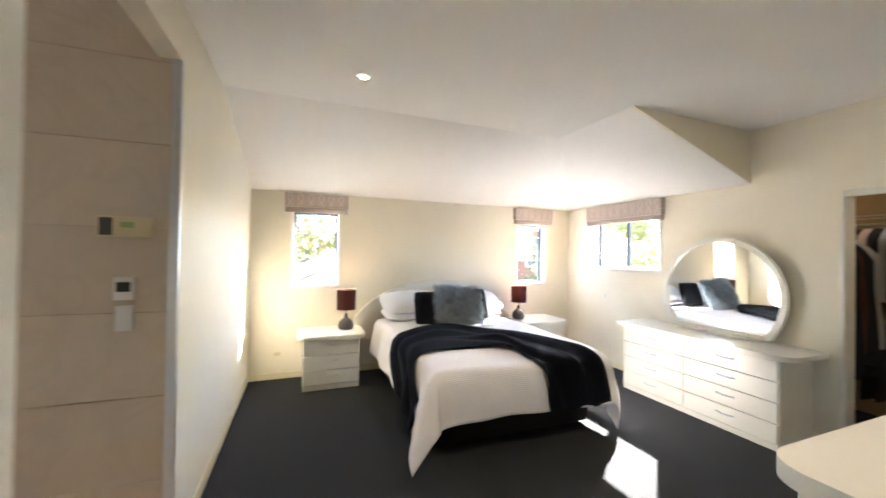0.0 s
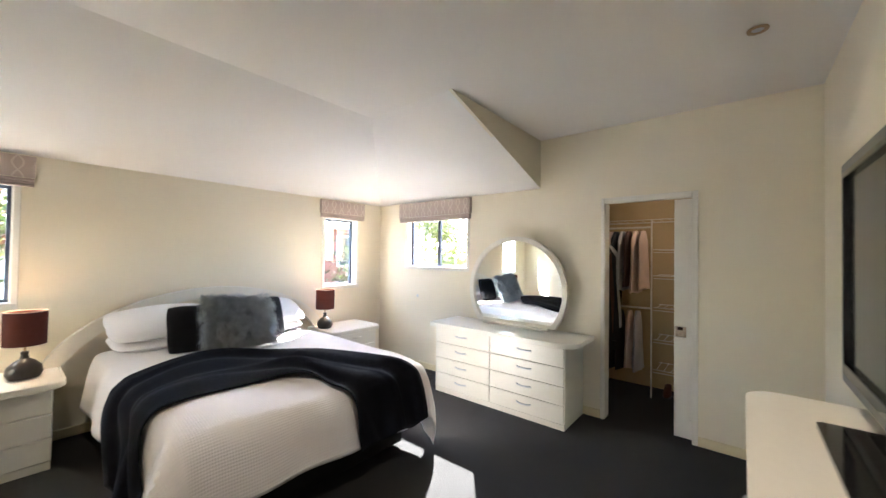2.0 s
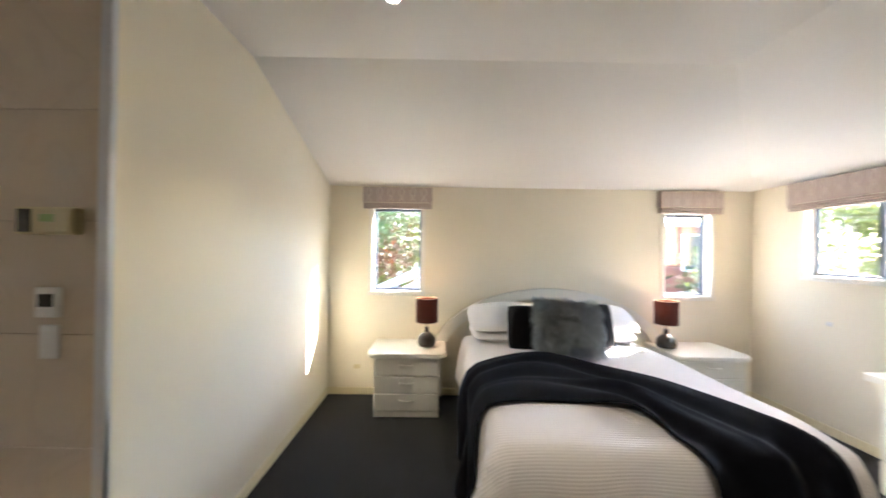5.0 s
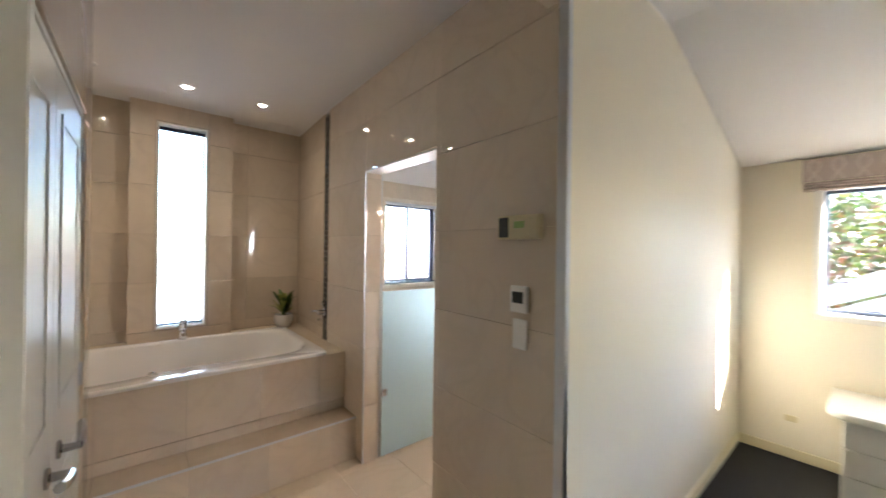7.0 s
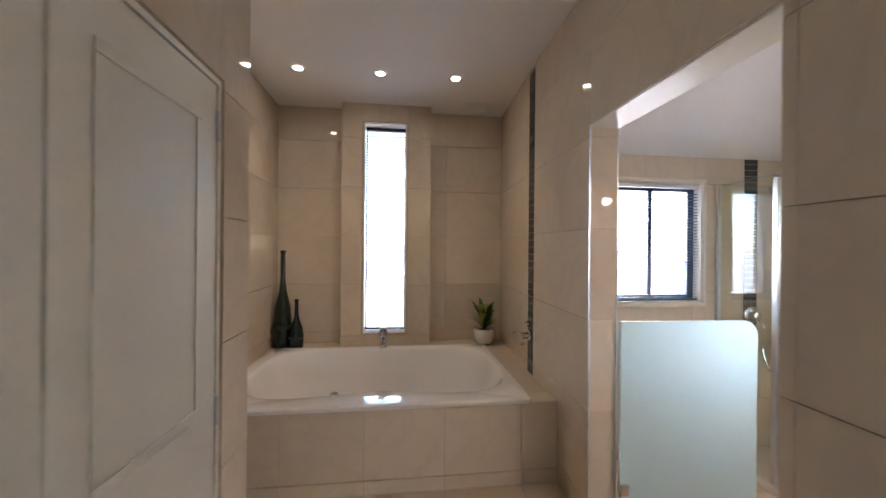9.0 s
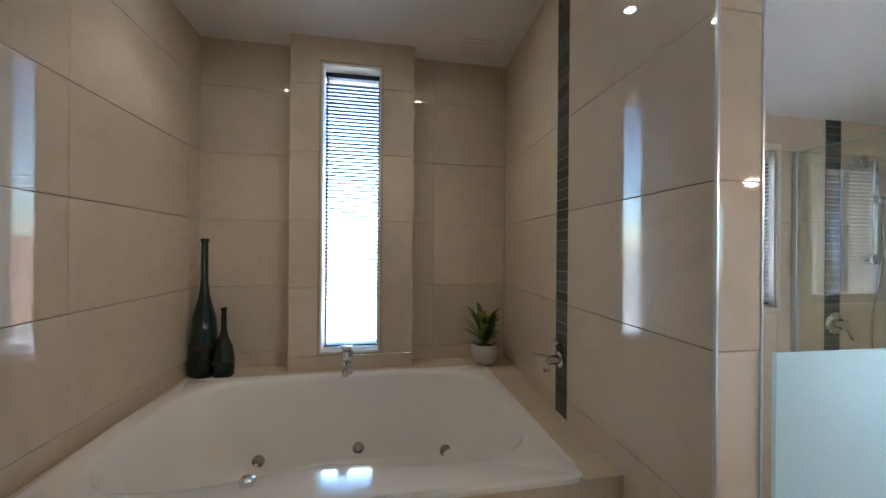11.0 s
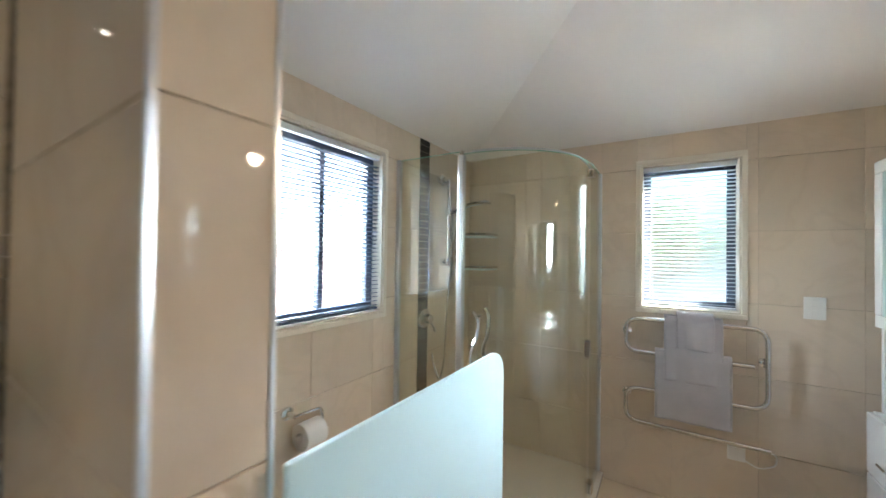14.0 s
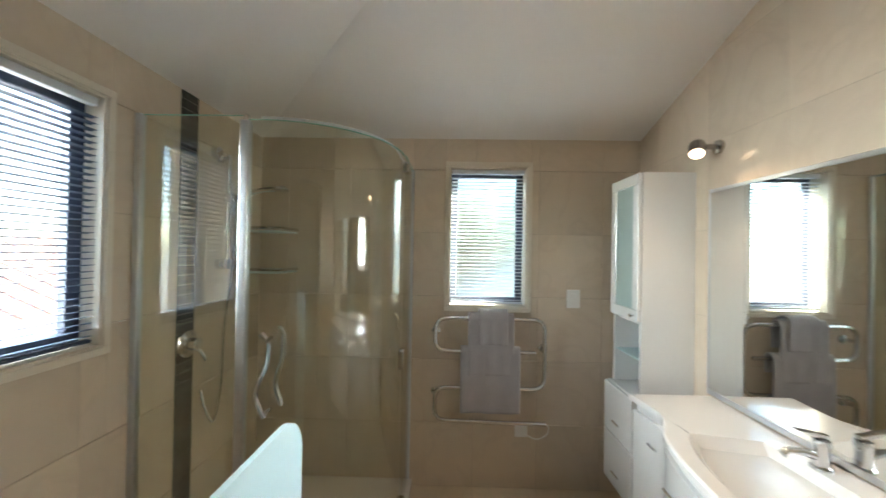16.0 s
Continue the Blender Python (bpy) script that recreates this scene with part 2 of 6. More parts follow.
PLASTIC = shader("white_plastic", (0.82, 0.80, 0.76), 0.35, vary=0.02)
CREAMPLASTIC = shader("cream_plastic", (0.70, 0.60, 0.36), 0.4, vary=0.03)
GREENLABEL = shader("pale_green_label", (0.34, 0.46, 0.16), 0.4, vary=0.05)
DARKLCD = shader("dark_display", (0.05, 0.055, 0.055), 0.2, vary=0.05)
BOTTLE = shader("dark_green_glass_bottle", (0.006, 0.017, 0.013), 0.08, vary=0.2, scale=10)
LEAFY = shader("pot_plant_leaf", (0.065, 0.14, 0.030), 0.45, vary=0.4, scale=30, fine=120)
PALELEAF = shader("pale_green_flower", (0.34, 0.37, 0.10), 0.6, vary=0.3, scale=30, fine=120)
SOIL = shader("soil", (0.03, 0.02, 0.015), 0.95, vary=0.3, bump=0.004)
TOWEL = shader("grey_towel", (0.42, 0.395, 0.40), 0.97, vary=0.08, scale=12, fine=380, bump=0.003, sheen=0.4, spec=0.1)
PAPER = shader("toilet_paper", (0.86, 0.84, 0.82), 0.95, vary=0.02, bump=0.0003)
FROST = shader("frosted_glass", (0.66, 0.82, 0.85), 0.35, vary=0.02)
FROST.node_tree.nodes["Principled BSDF"].inputs["Transmission Weight"].default_value = 0.15
milk, milk_mix = FROST.node_tree.nodes.new("ShaderNodeBsdfTranslucent"), FROST.node_tree.nodes.new("ShaderNodeMixShader")
milk.inputs[0].default_value, milk_mix.inputs[0].default_value = (0.86, 0.95, 0.97, 1), 0.45
FROST.node_tree.links.new(FROST.node_tree.nodes["Principled BSDF"].outputs[0], milk_mix.inputs[1])
FROST.node_tree.links.new(milk.outputs[0], milk_mix.inputs[2])
FROST.node_tree.links.new(milk_mix.outputs[0], FROST.node_tree.nodes["Material Output"].inputs[0])
# frosted glass; the dim cabinet behind it is put into the grey-green
DIMGLASS = shader("frosted_glass_dim_inside", (0.34, 0.42, 0.40), 0.3, vary=0.04)
OBSCURE = bpy.data.materials.new("obscure_window_glass")
OBSCURE.use_nodes = True
soft_glass = OBSCURE.node_tree.nodes.new("ShaderNodeBsdfRefraction")
soft_glass.inputs["Color"].default_value = (0.86, 0.90, 0.88, 1)
soft_glass.inputs["Roughness"].default_value, soft_glass.inputs["IOR"].default_value = 0.45, 1.3
OBSCURE.node_tree.links.new(soft_glass.outputs[0], OBSCURE.node_tree.nodes["Material Output"].inputs[0])
BULB = glowing("lit_bulb", (1.0, 0.85, 0.65), 6.0)
SPOTGLOW = glowing("warm_spot_lens", (1.0, 0.62, 0.36), 0.5)
HANDLE = shader("satin_nickel", (0.42, 0.40, 0.38), 0.22, metal=1.0, vary=0.05)
GLOW = glowing("lit_bulb_soft", (1.0, 0.75, 0.45), 3.0)
WIRE = shader("white_wire", (0.75, 0.70, 0.62), 0.4, vary=0.03)
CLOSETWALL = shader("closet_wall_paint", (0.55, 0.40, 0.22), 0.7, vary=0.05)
PINKCLOTH = shader("pale_pink_cloth", (0.70, 0.52, 0.43), 0.9, vary=0.1, scale=12, fine=200)
GREYCLOTH = shader("pale_grey_cloth", (0.50, 0.47, 0.48), 0.9, vary=0.1, scale=12, fine=200)
DARKCLOTH = shader("dark_cloth", (0.018, 0.016, 0.018), 0.9, vary=0.3, scale=12, fine=200)
BROWNCLOTH = shader("brown_cloth", (0.09, 0.035, 0.022), 0.9, vary=0.3, scale=12, fine=200)
LEATHER = shader("black_leather", (0.02, 0.014, 0.012), 0.4, vary=0.3)
LEAF_A = shader("green_leaf", (0.030, 0.062, 0.013), 0.6, vary=0.7, scale=1.4, fine=14)
LEAF_B = shader("autumn_leaf", (0.085, 0.032, 0.010), 0.6, vary=0.6, scale=1.4, fine=14)
LEAF_C = shader("yellow_green_leaf", (0.080, 0.092, 0.016), 0.6, vary=0.6, scale=1.4, fine=14)
for leaf_mat, glow_through in ((LEAF_A, (0.06, 0.11, 0.02, 1)), (LEAF_B, (0.15, 0.05, 0.02, 1)), (LEAF_C, (0.16, 0.19, 0.035, 1))):
    nodes, join = leaf_mat.node_tree.nodes, leaf_mat.node_tree.links.new
    lit_leaf, leaf_mix = nodes.new("ShaderNodeBsdfTranslucent"), nodes.new("ShaderNodeMixShader")
    lit_leaf.inputs[0].default_value, leaf_mix.inputs[0].default_value = glow_through, 0.45
    join(nodes["Principled BSDF"].outputs[0], leaf_mix.inputs[1])
    join(lit_leaf.outputs[0], leaf_mix.inputs[2])
    join(leaf_mix.outputs[0], nodes["Material Output"].inputs[0])
BARK = shader("bark", (0.10, 0.075, 0.055), 0.95, vary=0.3, bump=0.01)
# made-up ground surface, coloured pale to bounce sunlight up to the ceilings
BOUNCEGROUND = shader("pale_bounce_ground", (0.36, 0.35, 0.32), 0.95, vary=0.25, scale=0.6, fine=8)
ROOFBLUE = shader("blue_grey_roof_steel", (0.17, 0.21, 0.25), 0.45, vary=0.1, scale=2)
ROOFRED = shader("terracotta_roof", (0.30, 0.18, 0.135), 0.8, vary=0.2, scale=3, fine=25)
BRICK = shader("red_brick", (0.22, 0.085, 0.06), 0.9, vary=0.25, scale=3, fine=25)
WEATHER = shader("white_weatherboard", (0.78, 0.78, 0.76), 0.6, vary=0.05)
DARKPANE = shader("far_window_glass", (0.05, 0.06, 0.07), 0.1, vary=0.1)


# ---- mesh helpers ----
def part(name, bm, material, parent=None, label="", smooth=False):
    """Links a mesh, built in world places, as one object: under its thing, or on its own."""
    base = Vector((0, 0, 0))
    up = parent
    while up is not None:
        base += up.matrix_basis.translation
        up = up.parent
    bmesh.ops.translate(bm, verts=bm.verts, vec=-base)
    bmesh.ops.recalc_face_normals(bm, faces=bm.faces)
    me = bpy.data.meshes.new(name)
    bm.to_mesh(me)
    bm.free()
    if smooth:
        me.polygons.foreach_set("use_smooth", [True] * len(me.polygons))
        me.set_sharp_from_angle(angle=radians(38))
    me.materials.append(material)
    ob = new(name, me)
    ob.parent = parent
    if label:
        ob["label"] = label
    return ob


def thing(name, at, label, category, group=""):
    ob = new(name)
    ob.empty_display_size = 0.05
    ob.matrix_basis = Matrix.Translation(at)
    return tagged(ob, label, category, group)


def box(bm, x0, x1, y0, y1, z0, z1, bevel=0.0, seg=1):
    x0, x1 = sorted((x0, x1))
    y0, y1 = sorted((y0, y1))
    z0, z1 = sorted((z0, z1))
    vs = [bm.verts.new((x, y, z)) for x in (x0, x1) for y in (y0, y1) for z in (z0, z1)]
    fs = [bm.faces.new([vs[i] for i in q]) for q in ((0, 1, 3, 2), (4, 6, 7, 5), (0, 4, 5, 1), (2, 3, 7, 6), (0, 2, 6, 4), (1, 5, 7, 3))]
    if bevel:
        edges = list({e for f in fs for e in f.edges})
        bmesh.ops.bevel(bm, geom=edges, offset=bevel, segments=seg, affect="EDGES", profile=0.5)
    return bm


def one_box(*a, **k):
    return box(bmesh.new(), *a, **k)


def prism(bm, outline, z0, z1, axis="z", bevel=0.0, seg=2):
    """An outline of 2D points drawn out along an axis."""
    def at(p, q, h):
        return {"z": (p, q, h), "y": (p, h, q), "x": (h, p, q)}[axis]
    low = [bm.verts.new(at(p, q, z0)) for p, q in outline]
    high = [bm.verts.new(at(p, q, z1)) for p, q in outline]
    n = len(outline)
    f0, f1 = bm.faces.new(low), bm.faces.new(high[::-1])
    for i in range(n):
        bm.faces.new((low[i], high[i], high[(i + 1) % n], low[(i + 1) % n]))
    if bevel:
        edges = list({e for f in (f0, f1) for e in f.edges})
        bmesh.ops.bevel(bm, geom=edges, offset=bevel, segments=seg, affect="EDGES", profile=0.5)
    return bm


def tube(bm, points, r, seg=8, closed=False):
    """A round bar along a line of points."""
    pts = [Vector(p) for p in points]
    rings, n = [], len(pts)
    side = None
    for i, p in enumerate(pts):
        a = pts[(i - 1) % n] if (closed or i) else p
        b = pts[(i + 1) % n] if (closed or i < n - 1) else p
        d = (b - a).normalized()
        if side is None:
            side = d.orthogonal().normalized()
        side = (side - d * side.dot(d)).normalized()
        up = d.cross(side)
        rings.append([bm.verts.new(p + r * (math.cos(t) * side + math.sin(t) * up)) for t in [2 * math.pi * k / seg for k in range(seg)]])
    for i in range(n if closed else n - 1):
        q, s = rings[i], rings[(i + 1) % n]
        for k in range(seg):
            bm.faces.new((q[k], q[(k + 1) % seg], s[(k + 1) % seg], s[k]))
    if not closed:
        bm.faces.new(rings[0][::-1])
        bm.faces.new(rings[-1])
    return bm


def lathe(bm, profile, at, seg=24, axis="z"):
    """A turned shape: (radius, height) pairs about an upright or level axis."""
    rings = []
    for r, h in profile:
        ring = []
        for k in range(seg):
            t = 2 * math.pi * k / seg
            c, s = max(r, 1e-4) * math.cos(t), max(r, 1e-4) * math.sin(t)
            v = {"z": (c, s, h), "y": (c, h, s), "x": (h, c, s)}[axis]
            ring.append(bm.verts.new(Vector(at) + Vector(v)))
        rings.append(ring)
    for q, s in zip(rings, rings[1:]):
        for k in range(seg):
            bm.faces.new((q[k], q[(k + 1) % seg], s[(k + 1) % seg], s[k]))
    bm.faces.new(rings[0][::-1])
    bm.faces.new(rings[-1])
    return bm


def arc(cx, cy, r, a0, a1, n):
    return [(cx + r * math.cos(radians(a0 + (a1 - a0) * i / n)), cy + r * math.sin(radians(a0 + (a1 - a0) * i / n))) for i in range(n + 1)]


def rounded(x0, x1, y0, y1, r, n=6):
    """A rounded rectangle; r: one radius, or four, from the lower left on, anticlockwise."""
    a, b, c, d = r if isinstance(r, tuple) else (r,) * 4
    return (arc(x0 + a, y0 + a, a, 180, 270, n) + arc(x1 - b, y0 + b, b, 270, 360, n) + arc(x1 - c, y1 - c, c, 0, 90, n) + arc(x0 + d, y1 - d, d, 90, 180, n))


def cut(rects, hole):
    """Rectangles (u0, u1, v0, v1) less one rectangular hole."""
    a0, a1, b0, b1 = hole
    out = []
    for u0, u1, v0, v1 in rects:
        if a1 <= u0 or a0 >= u1 or b1 <= v0 or b0 >= v1:
            out.append((u0, u1, v0, v1))
            continue
        if a0 > u0:
            out.append((u0, a0, v0, v1))
        if a1 < u1:
            out.append((a1, u1, v0, v1))
        m0, m1 = max(u0, a0), min(u1, a1)
        if b0 > v0:
            out.append((m0, m1, v0, b0))
        if b1 < v1:
            out.append((m0, m1, b1, v1))
    return out


def wall(name, axis, p0, p1, u0, u1, z0, z1, material, holes=()):
    """A wall of real thickness from p0 to p1 across axis, with openings right through it."""
    rects = [(u0, u1, z0, z1)]
    for h in holes:
        rects = cut(rects, h)
    bm = bmesh.new()
    for a, b, c, d in rects:
        box(bm, p0, p1, a, b, c, d) if axis == "x" else box(bm, a, b, p0, p1, c, d)
    return tagged(part(name, bm, material), kind="structure")

# ---- the large structure ----
EAST, NORTH, WEST, TVWALL = 4.61, 5.63, 0.11, 1.05
FLAT, LOW = 2.70, 2.20
BX, BY = -2.412, 5.575           # bathroom west and north faces
W1 = (0.56, 1.09, 1.08, 1.98)    # bedroom windows: from, to, sill, head
W2 = (3.67, 4.18, 1.06, 1.96)
W3 = (4.04, 5.07, 1.33, 1.98)
W4 = (-1.20, -0.70, 1.13, 2.03)  # bathroom north
W5 = (3.83, 4.53, 1.12, 2.01)    # bathroom west
W6 = (2.015, 2.365, 0.81, 2.53)  # over the bath
CLOSET = (1.78, 2.475, -0.01, 2.00)
OPEN_X0, OPEN_X1, OPEN_H = -1.475, -0.665, 2.045


def cor_y(x):
    """The tiled corridor wall is a little out of square."""
    return 3.087 - 0.026 * x if x > -2.25 else 3.1455 + (x + 2.25) * -0.065


floor = tagged(part("floor", one_box(0.10, 5.95, -0.75, NORTH + 0.1, -0.12, 0.0), CARPET), kind="structure")
bath_floor = tagged(part("floor_bathroom", one_box(-3.3, 0.10, 1.2, 5.75, -0.12, -0.008), GROUT), kind="structure")

wall("wall_north", "y", NORTH, NORTH + 0.16, -0.05, EAST + 0.16, -0.1, 2.75, CREAM, [W1, W2])
wall("wall_east", "x", EAST, EAST + 0.13, 0.9, NORTH, -0.1, 2.75, CREAM, [W3, CLOSET])
wall("wall_south", "y", TVWALL - 0.12, TVWALL, 1.38, EAST, -0.1, 2.75, CREAM)
wall("wall_west", "x", 0.012, WEST, 3.10, NORTH, -0.1, 2.75, CREAM)
wall("wall_lintel", "x", 0.012, WEST, 1.82, 3.10, 2.42, 2.75, CREAM)
wall("wall_entry_west", "x", 0.012, 0.217, -0.75, 1.75, -0.1, 2.75, CREAM)
wall("wall_entry_east", "x", 1.38, 1.50, -0.75, TVWALL - 0.12, -0.1, 2.75, CREAM)
wall("wall_entry_south", "y", -0.87, -0.75, 0.0, 1.50, -0.1, 2.75, CREAM)
wall("wall_bathroom_north", "y", BY + 0.012, NORTH + 0.16, -2.56, -0.05, -0.1, 2.75, GROUT, [W4])
wall("wall_bathroom_west", "x", BX - 0.15, BX - 0.012, 3.30, BY + 0.012, -0.1, 2.75, GROUT, [W5])
wall("wall_corridor_south", "y", 1.30, 1.738, -1.40, 0.012, -0.1, 2.75, GROUT, [(-1.212, -0.085, -0.01, 2.025)])
wall("wall_alcove_south", "y", 1.15, 1.298, -3.30, -1.40, -0.1, 2.75, GROUT)
wall("wall_alcove_west", "x", -3.27, -3.132, 1.298, 3.40, -0.1, 2.75, GROUT, [W6])
column = wall("wall_window_column", "x", -3.132, -2.992, 1.852, 2.552, 0.70, 2.75, GROUT, [W6])
for nm, (xa, xb), hole in (("wall_corridor_north", (0.012, -2.25), True), ("wall_alcove_north", (-2.25, -3.27), False)):
    bm = bmesh.new()
    spans = [(xa, OPEN_X1, -0.1, 2.75), (OPEN_X1, OPEN_X0, OPEN_H, 2.75), (OPEN_X0, xb, -0.1, 2.75)] if hole else [(xa, xb, -0.1, 2.75)]
    for a, b, c, d in spans:
        ya, yb = cor_y(a) + 0.012, cor_y(b) + 0.012
        prism(bm, [(a, ya), (a, 3.25), (b, 3.25), (b, yb)], c, d)
    tagged(part(nm, bm, GROUT), kind="structure")


def sheet(bm, pts, thick=0.06, way=(0, 0, 1)):
    """A flat board over the given corners, thickened away from the room."""
    low = [bm.verts.new(p) for p in pts]
    high = [bm.verts.new(Vector(p) + Vector(way) * thick) for p in pts]
    bm.faces.new(low)
    bm.faces.new(high[::-1])
    for i in range(len(pts)):
        j = (i + 1) % len(pts)
        bm.faces.new((low[i], high[i], high[j], low[j]))


bm = bmesh.new()
sheet(bm, [(0.05, -0.8, FLAT), (3.11, -0.8, FLAT), (3.11, 4.02, FLAT), (0.05, 4.02, FLAT)])
sheet(bm, [(3.11, -0.8, FLAT), (4.7, -0.8, FLAT), (4.7, 3.11, FLAT), (3.11, 3.11, FLAT)])
sheet(bm, [(0.05, 4.02, FLAT), (3.11, 4.02, FLAT), (EAST, NORTH, LOW), (EAST, NORTH + 0.05, LOW - 0.015), (0.05, NORTH + 0.05, LOW - 0.015)])
sheet(bm, [(3.11, 3.11, FLAT), (EAST, 3.11, LOW), (EAST + 0.05, 3.11, LOW - 0.016), (EAST + 0.05, NORTH, LOW - 0.016), (EAST, NORTH, LOW), (3.11, 4.02, FLAT)])
tagged(part("ceiling", bm, CEIL), kind="structure")
bm = bmesh.new()
sheet(bm, [(3.085, 3.108, FLAT + 0.004), (EAST + 0.02, 3.108, FLAT + 0.004), (EAST + 0.02, 3.108, LOW)], 0.03, (0, 1, 0))
tagged(part("wall_gusset", bm, CREAM), kind="structure")

bm = bmesh.new()
CX, CY = -0.85, 4.02
sheet(bm, [(-3.3, 1.15, FLAT - 0.02), (0.10, 1.15, FLAT - 0.02), (0.10, 3.2, FLAT - 0.02), (-3.3, 3.2, FLAT - 0.02)])
sheet(bm, [(CX, 3.2, FLAT), (0.10, 3.2, FLAT), (0.10, CY, FLAT), (CX, CY, FLAT)])
sheet(bm, [(CX, CY, FLAT), (0.10, CY, FLAT), (0.10, BY + 0.03, LOW - 0.01), (BX - 0.02, BY + 0.03, LOW - 0.01)])
sheet(bm, [(CX, 3.2, FLAT), (CX, CY, FLAT), (BX - 0.02, BY + 0.03, LOW - 0.01), (BX - 0.02, 3.2, LOW - 0.01)])
tagged(part("ceiling_bathroom", bm, CEIL), kind="structure")

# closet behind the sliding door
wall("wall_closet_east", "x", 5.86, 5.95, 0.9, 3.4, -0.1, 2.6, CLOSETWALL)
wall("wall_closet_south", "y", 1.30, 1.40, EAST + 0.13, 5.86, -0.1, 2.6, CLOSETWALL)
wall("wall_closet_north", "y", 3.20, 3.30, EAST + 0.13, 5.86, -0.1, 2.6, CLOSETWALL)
bm = bmesh.new()
sheet(bm, [(EAST + 0.1, 1.3, 2.4), (5.95, 1.3, 2.4), (5.95, 3.3, 2.4), (EAST + 0.1, 3.3, 2.4)])
tagged(part("ceiling_closet", bm, CEIL), kind="structure")

# skirting and the door surrounds
bm = bmesh.new()
for x0, x1, y0, y1 in ((WEST, EAST, NORTH - 0.014, NORTH), (EAST - 0.014, EAST, 2.50, NORTH - 0.014), (EAST - 0.014, EAST, TVWALL, 1.755),
                       (1.5, EAST - 0.014, TVWALL, TVWALL + 0.014), (WEST, WEST + 0.014, 3.10, NORTH - 0.014), (0.217, 0.231, -0.75, 1.75)):
    box(bm, x0, x1, y0, y1, 0.0, 0.075, 0.004)
tagged(part("baseboard", bm, SKIRT), kind="structure")
bm = bmesh.new()
box(bm, EAST - 0.016, EAST, 1.755, 1.795, 0, 2.04, 0.005)
box(bm, EAST - 0.016, EAST, 2.465, 2.497, 0, 2.04, 0.005)
box(bm, EAST - 0.0165, EAST, 1.795, 2.465, 1.985, 2.04, 0.005)
box(bm, EAST, EAST + 0.13, 2.462, 2.475, 0, 1.99)
tagged(part("trim_closet_door", bm, TRIM), kind="structure")

# sliding closet door, nearly all in its pocket
door = tagged(part("door_closet", one_box(EAST + 0.045, EAST + 0.08, 1.20, 1.925, 0.012, 1.985, 0.002), TRIM), "white sliding closet door pushed half into its wall pocket", "door", kind="structure")
for z0, z1 in ((0.15, 0.78), (1.0, 1.85)):
    bm = bmesh.new()
    for a, b, c, d in ((1.30, 1.835, z0, z0 + 0.02), (1.30, 1.835, z1 - 0.02, z1), (1.30, 1.32, z0 + 0.02, z1 - 0.02), (1.815, 1.835, z0 + 0.02, z1 - 0.02)):
        box(bm, EAST + 0.039, EAST + 0.0448, a, b, c, d, 0.002)
    part("panel_moulding", bm, TRIM, door)
bm = one_box(EAST + 0.039, EAST + 0.0445, 1.838, 1.918, 0.835, 0.925, 0.002)
pull = part("flush_pull", bm, CHROME, door, "square chrome flush pull")
# black plate laid on the pull stands in for the shade of its recess
part("pull_recess", one_box(EAST + 0.036, EAST + 0.0388, 1.862, 1.90, 0.895, 0.92), TVBLACK, pull)

tagged(part("trim_ensuite_lining", one_box(0.192, 0.217, 1.7502, 1.827, 0, 2.42, 0.002), TRIM), kind="structure")

# chrome edge strip at the tiled corner
part("trim_tile_corner", one_box(WEST - 0.040, WEST + 0.003, 3.072, 3.0995, 0.0, 2.42, 0.003), SATIN)["kind"] = "structure"


# ---- tiles ----
SIZE, JOINT, THICK = 0.40, 0.0024, 0.011
tile_meshes = {}


def tile_mesh(w, h):
    key = (round(w, 3), round(h, 3))
    if key not in tile_meshes:
        bm = bmesh.new()
        i, j, e, c = 0.0004, JOINT / 2, 0.0005, 0.0012
        a, b = w - i, h - j
        back = [bm.verts.new(p) for p in ((i, j, 0), (a, j, 0), (a, b, 0), (i, b, 0))]
        mid = [bm.verts.new(p) for p in ((i, j, THICK - c), (a, j, THICK - c), (a, b, THICK - c), (i, b, THICK - c))]
        top = [bm.verts.new(p) for p in ((i + e, j + c, THICK), (a - e, j + c, THICK), (a - e, b - c, THICK), (i + e, b - c, THICK))]
        for p, q in ((back, mid), (mid, top)):
            for i in range(4):
                bm.faces.new((p[i], p[(i + 1) % 4], q[(i + 1) % 4], q[i]))
        bm.faces.new(top)
        me = bpy.data.meshes.new("tile")
        bm.to_mesh(me)
        bm.free()
        tile_meshes[key] = me
    return tile_meshes[key]


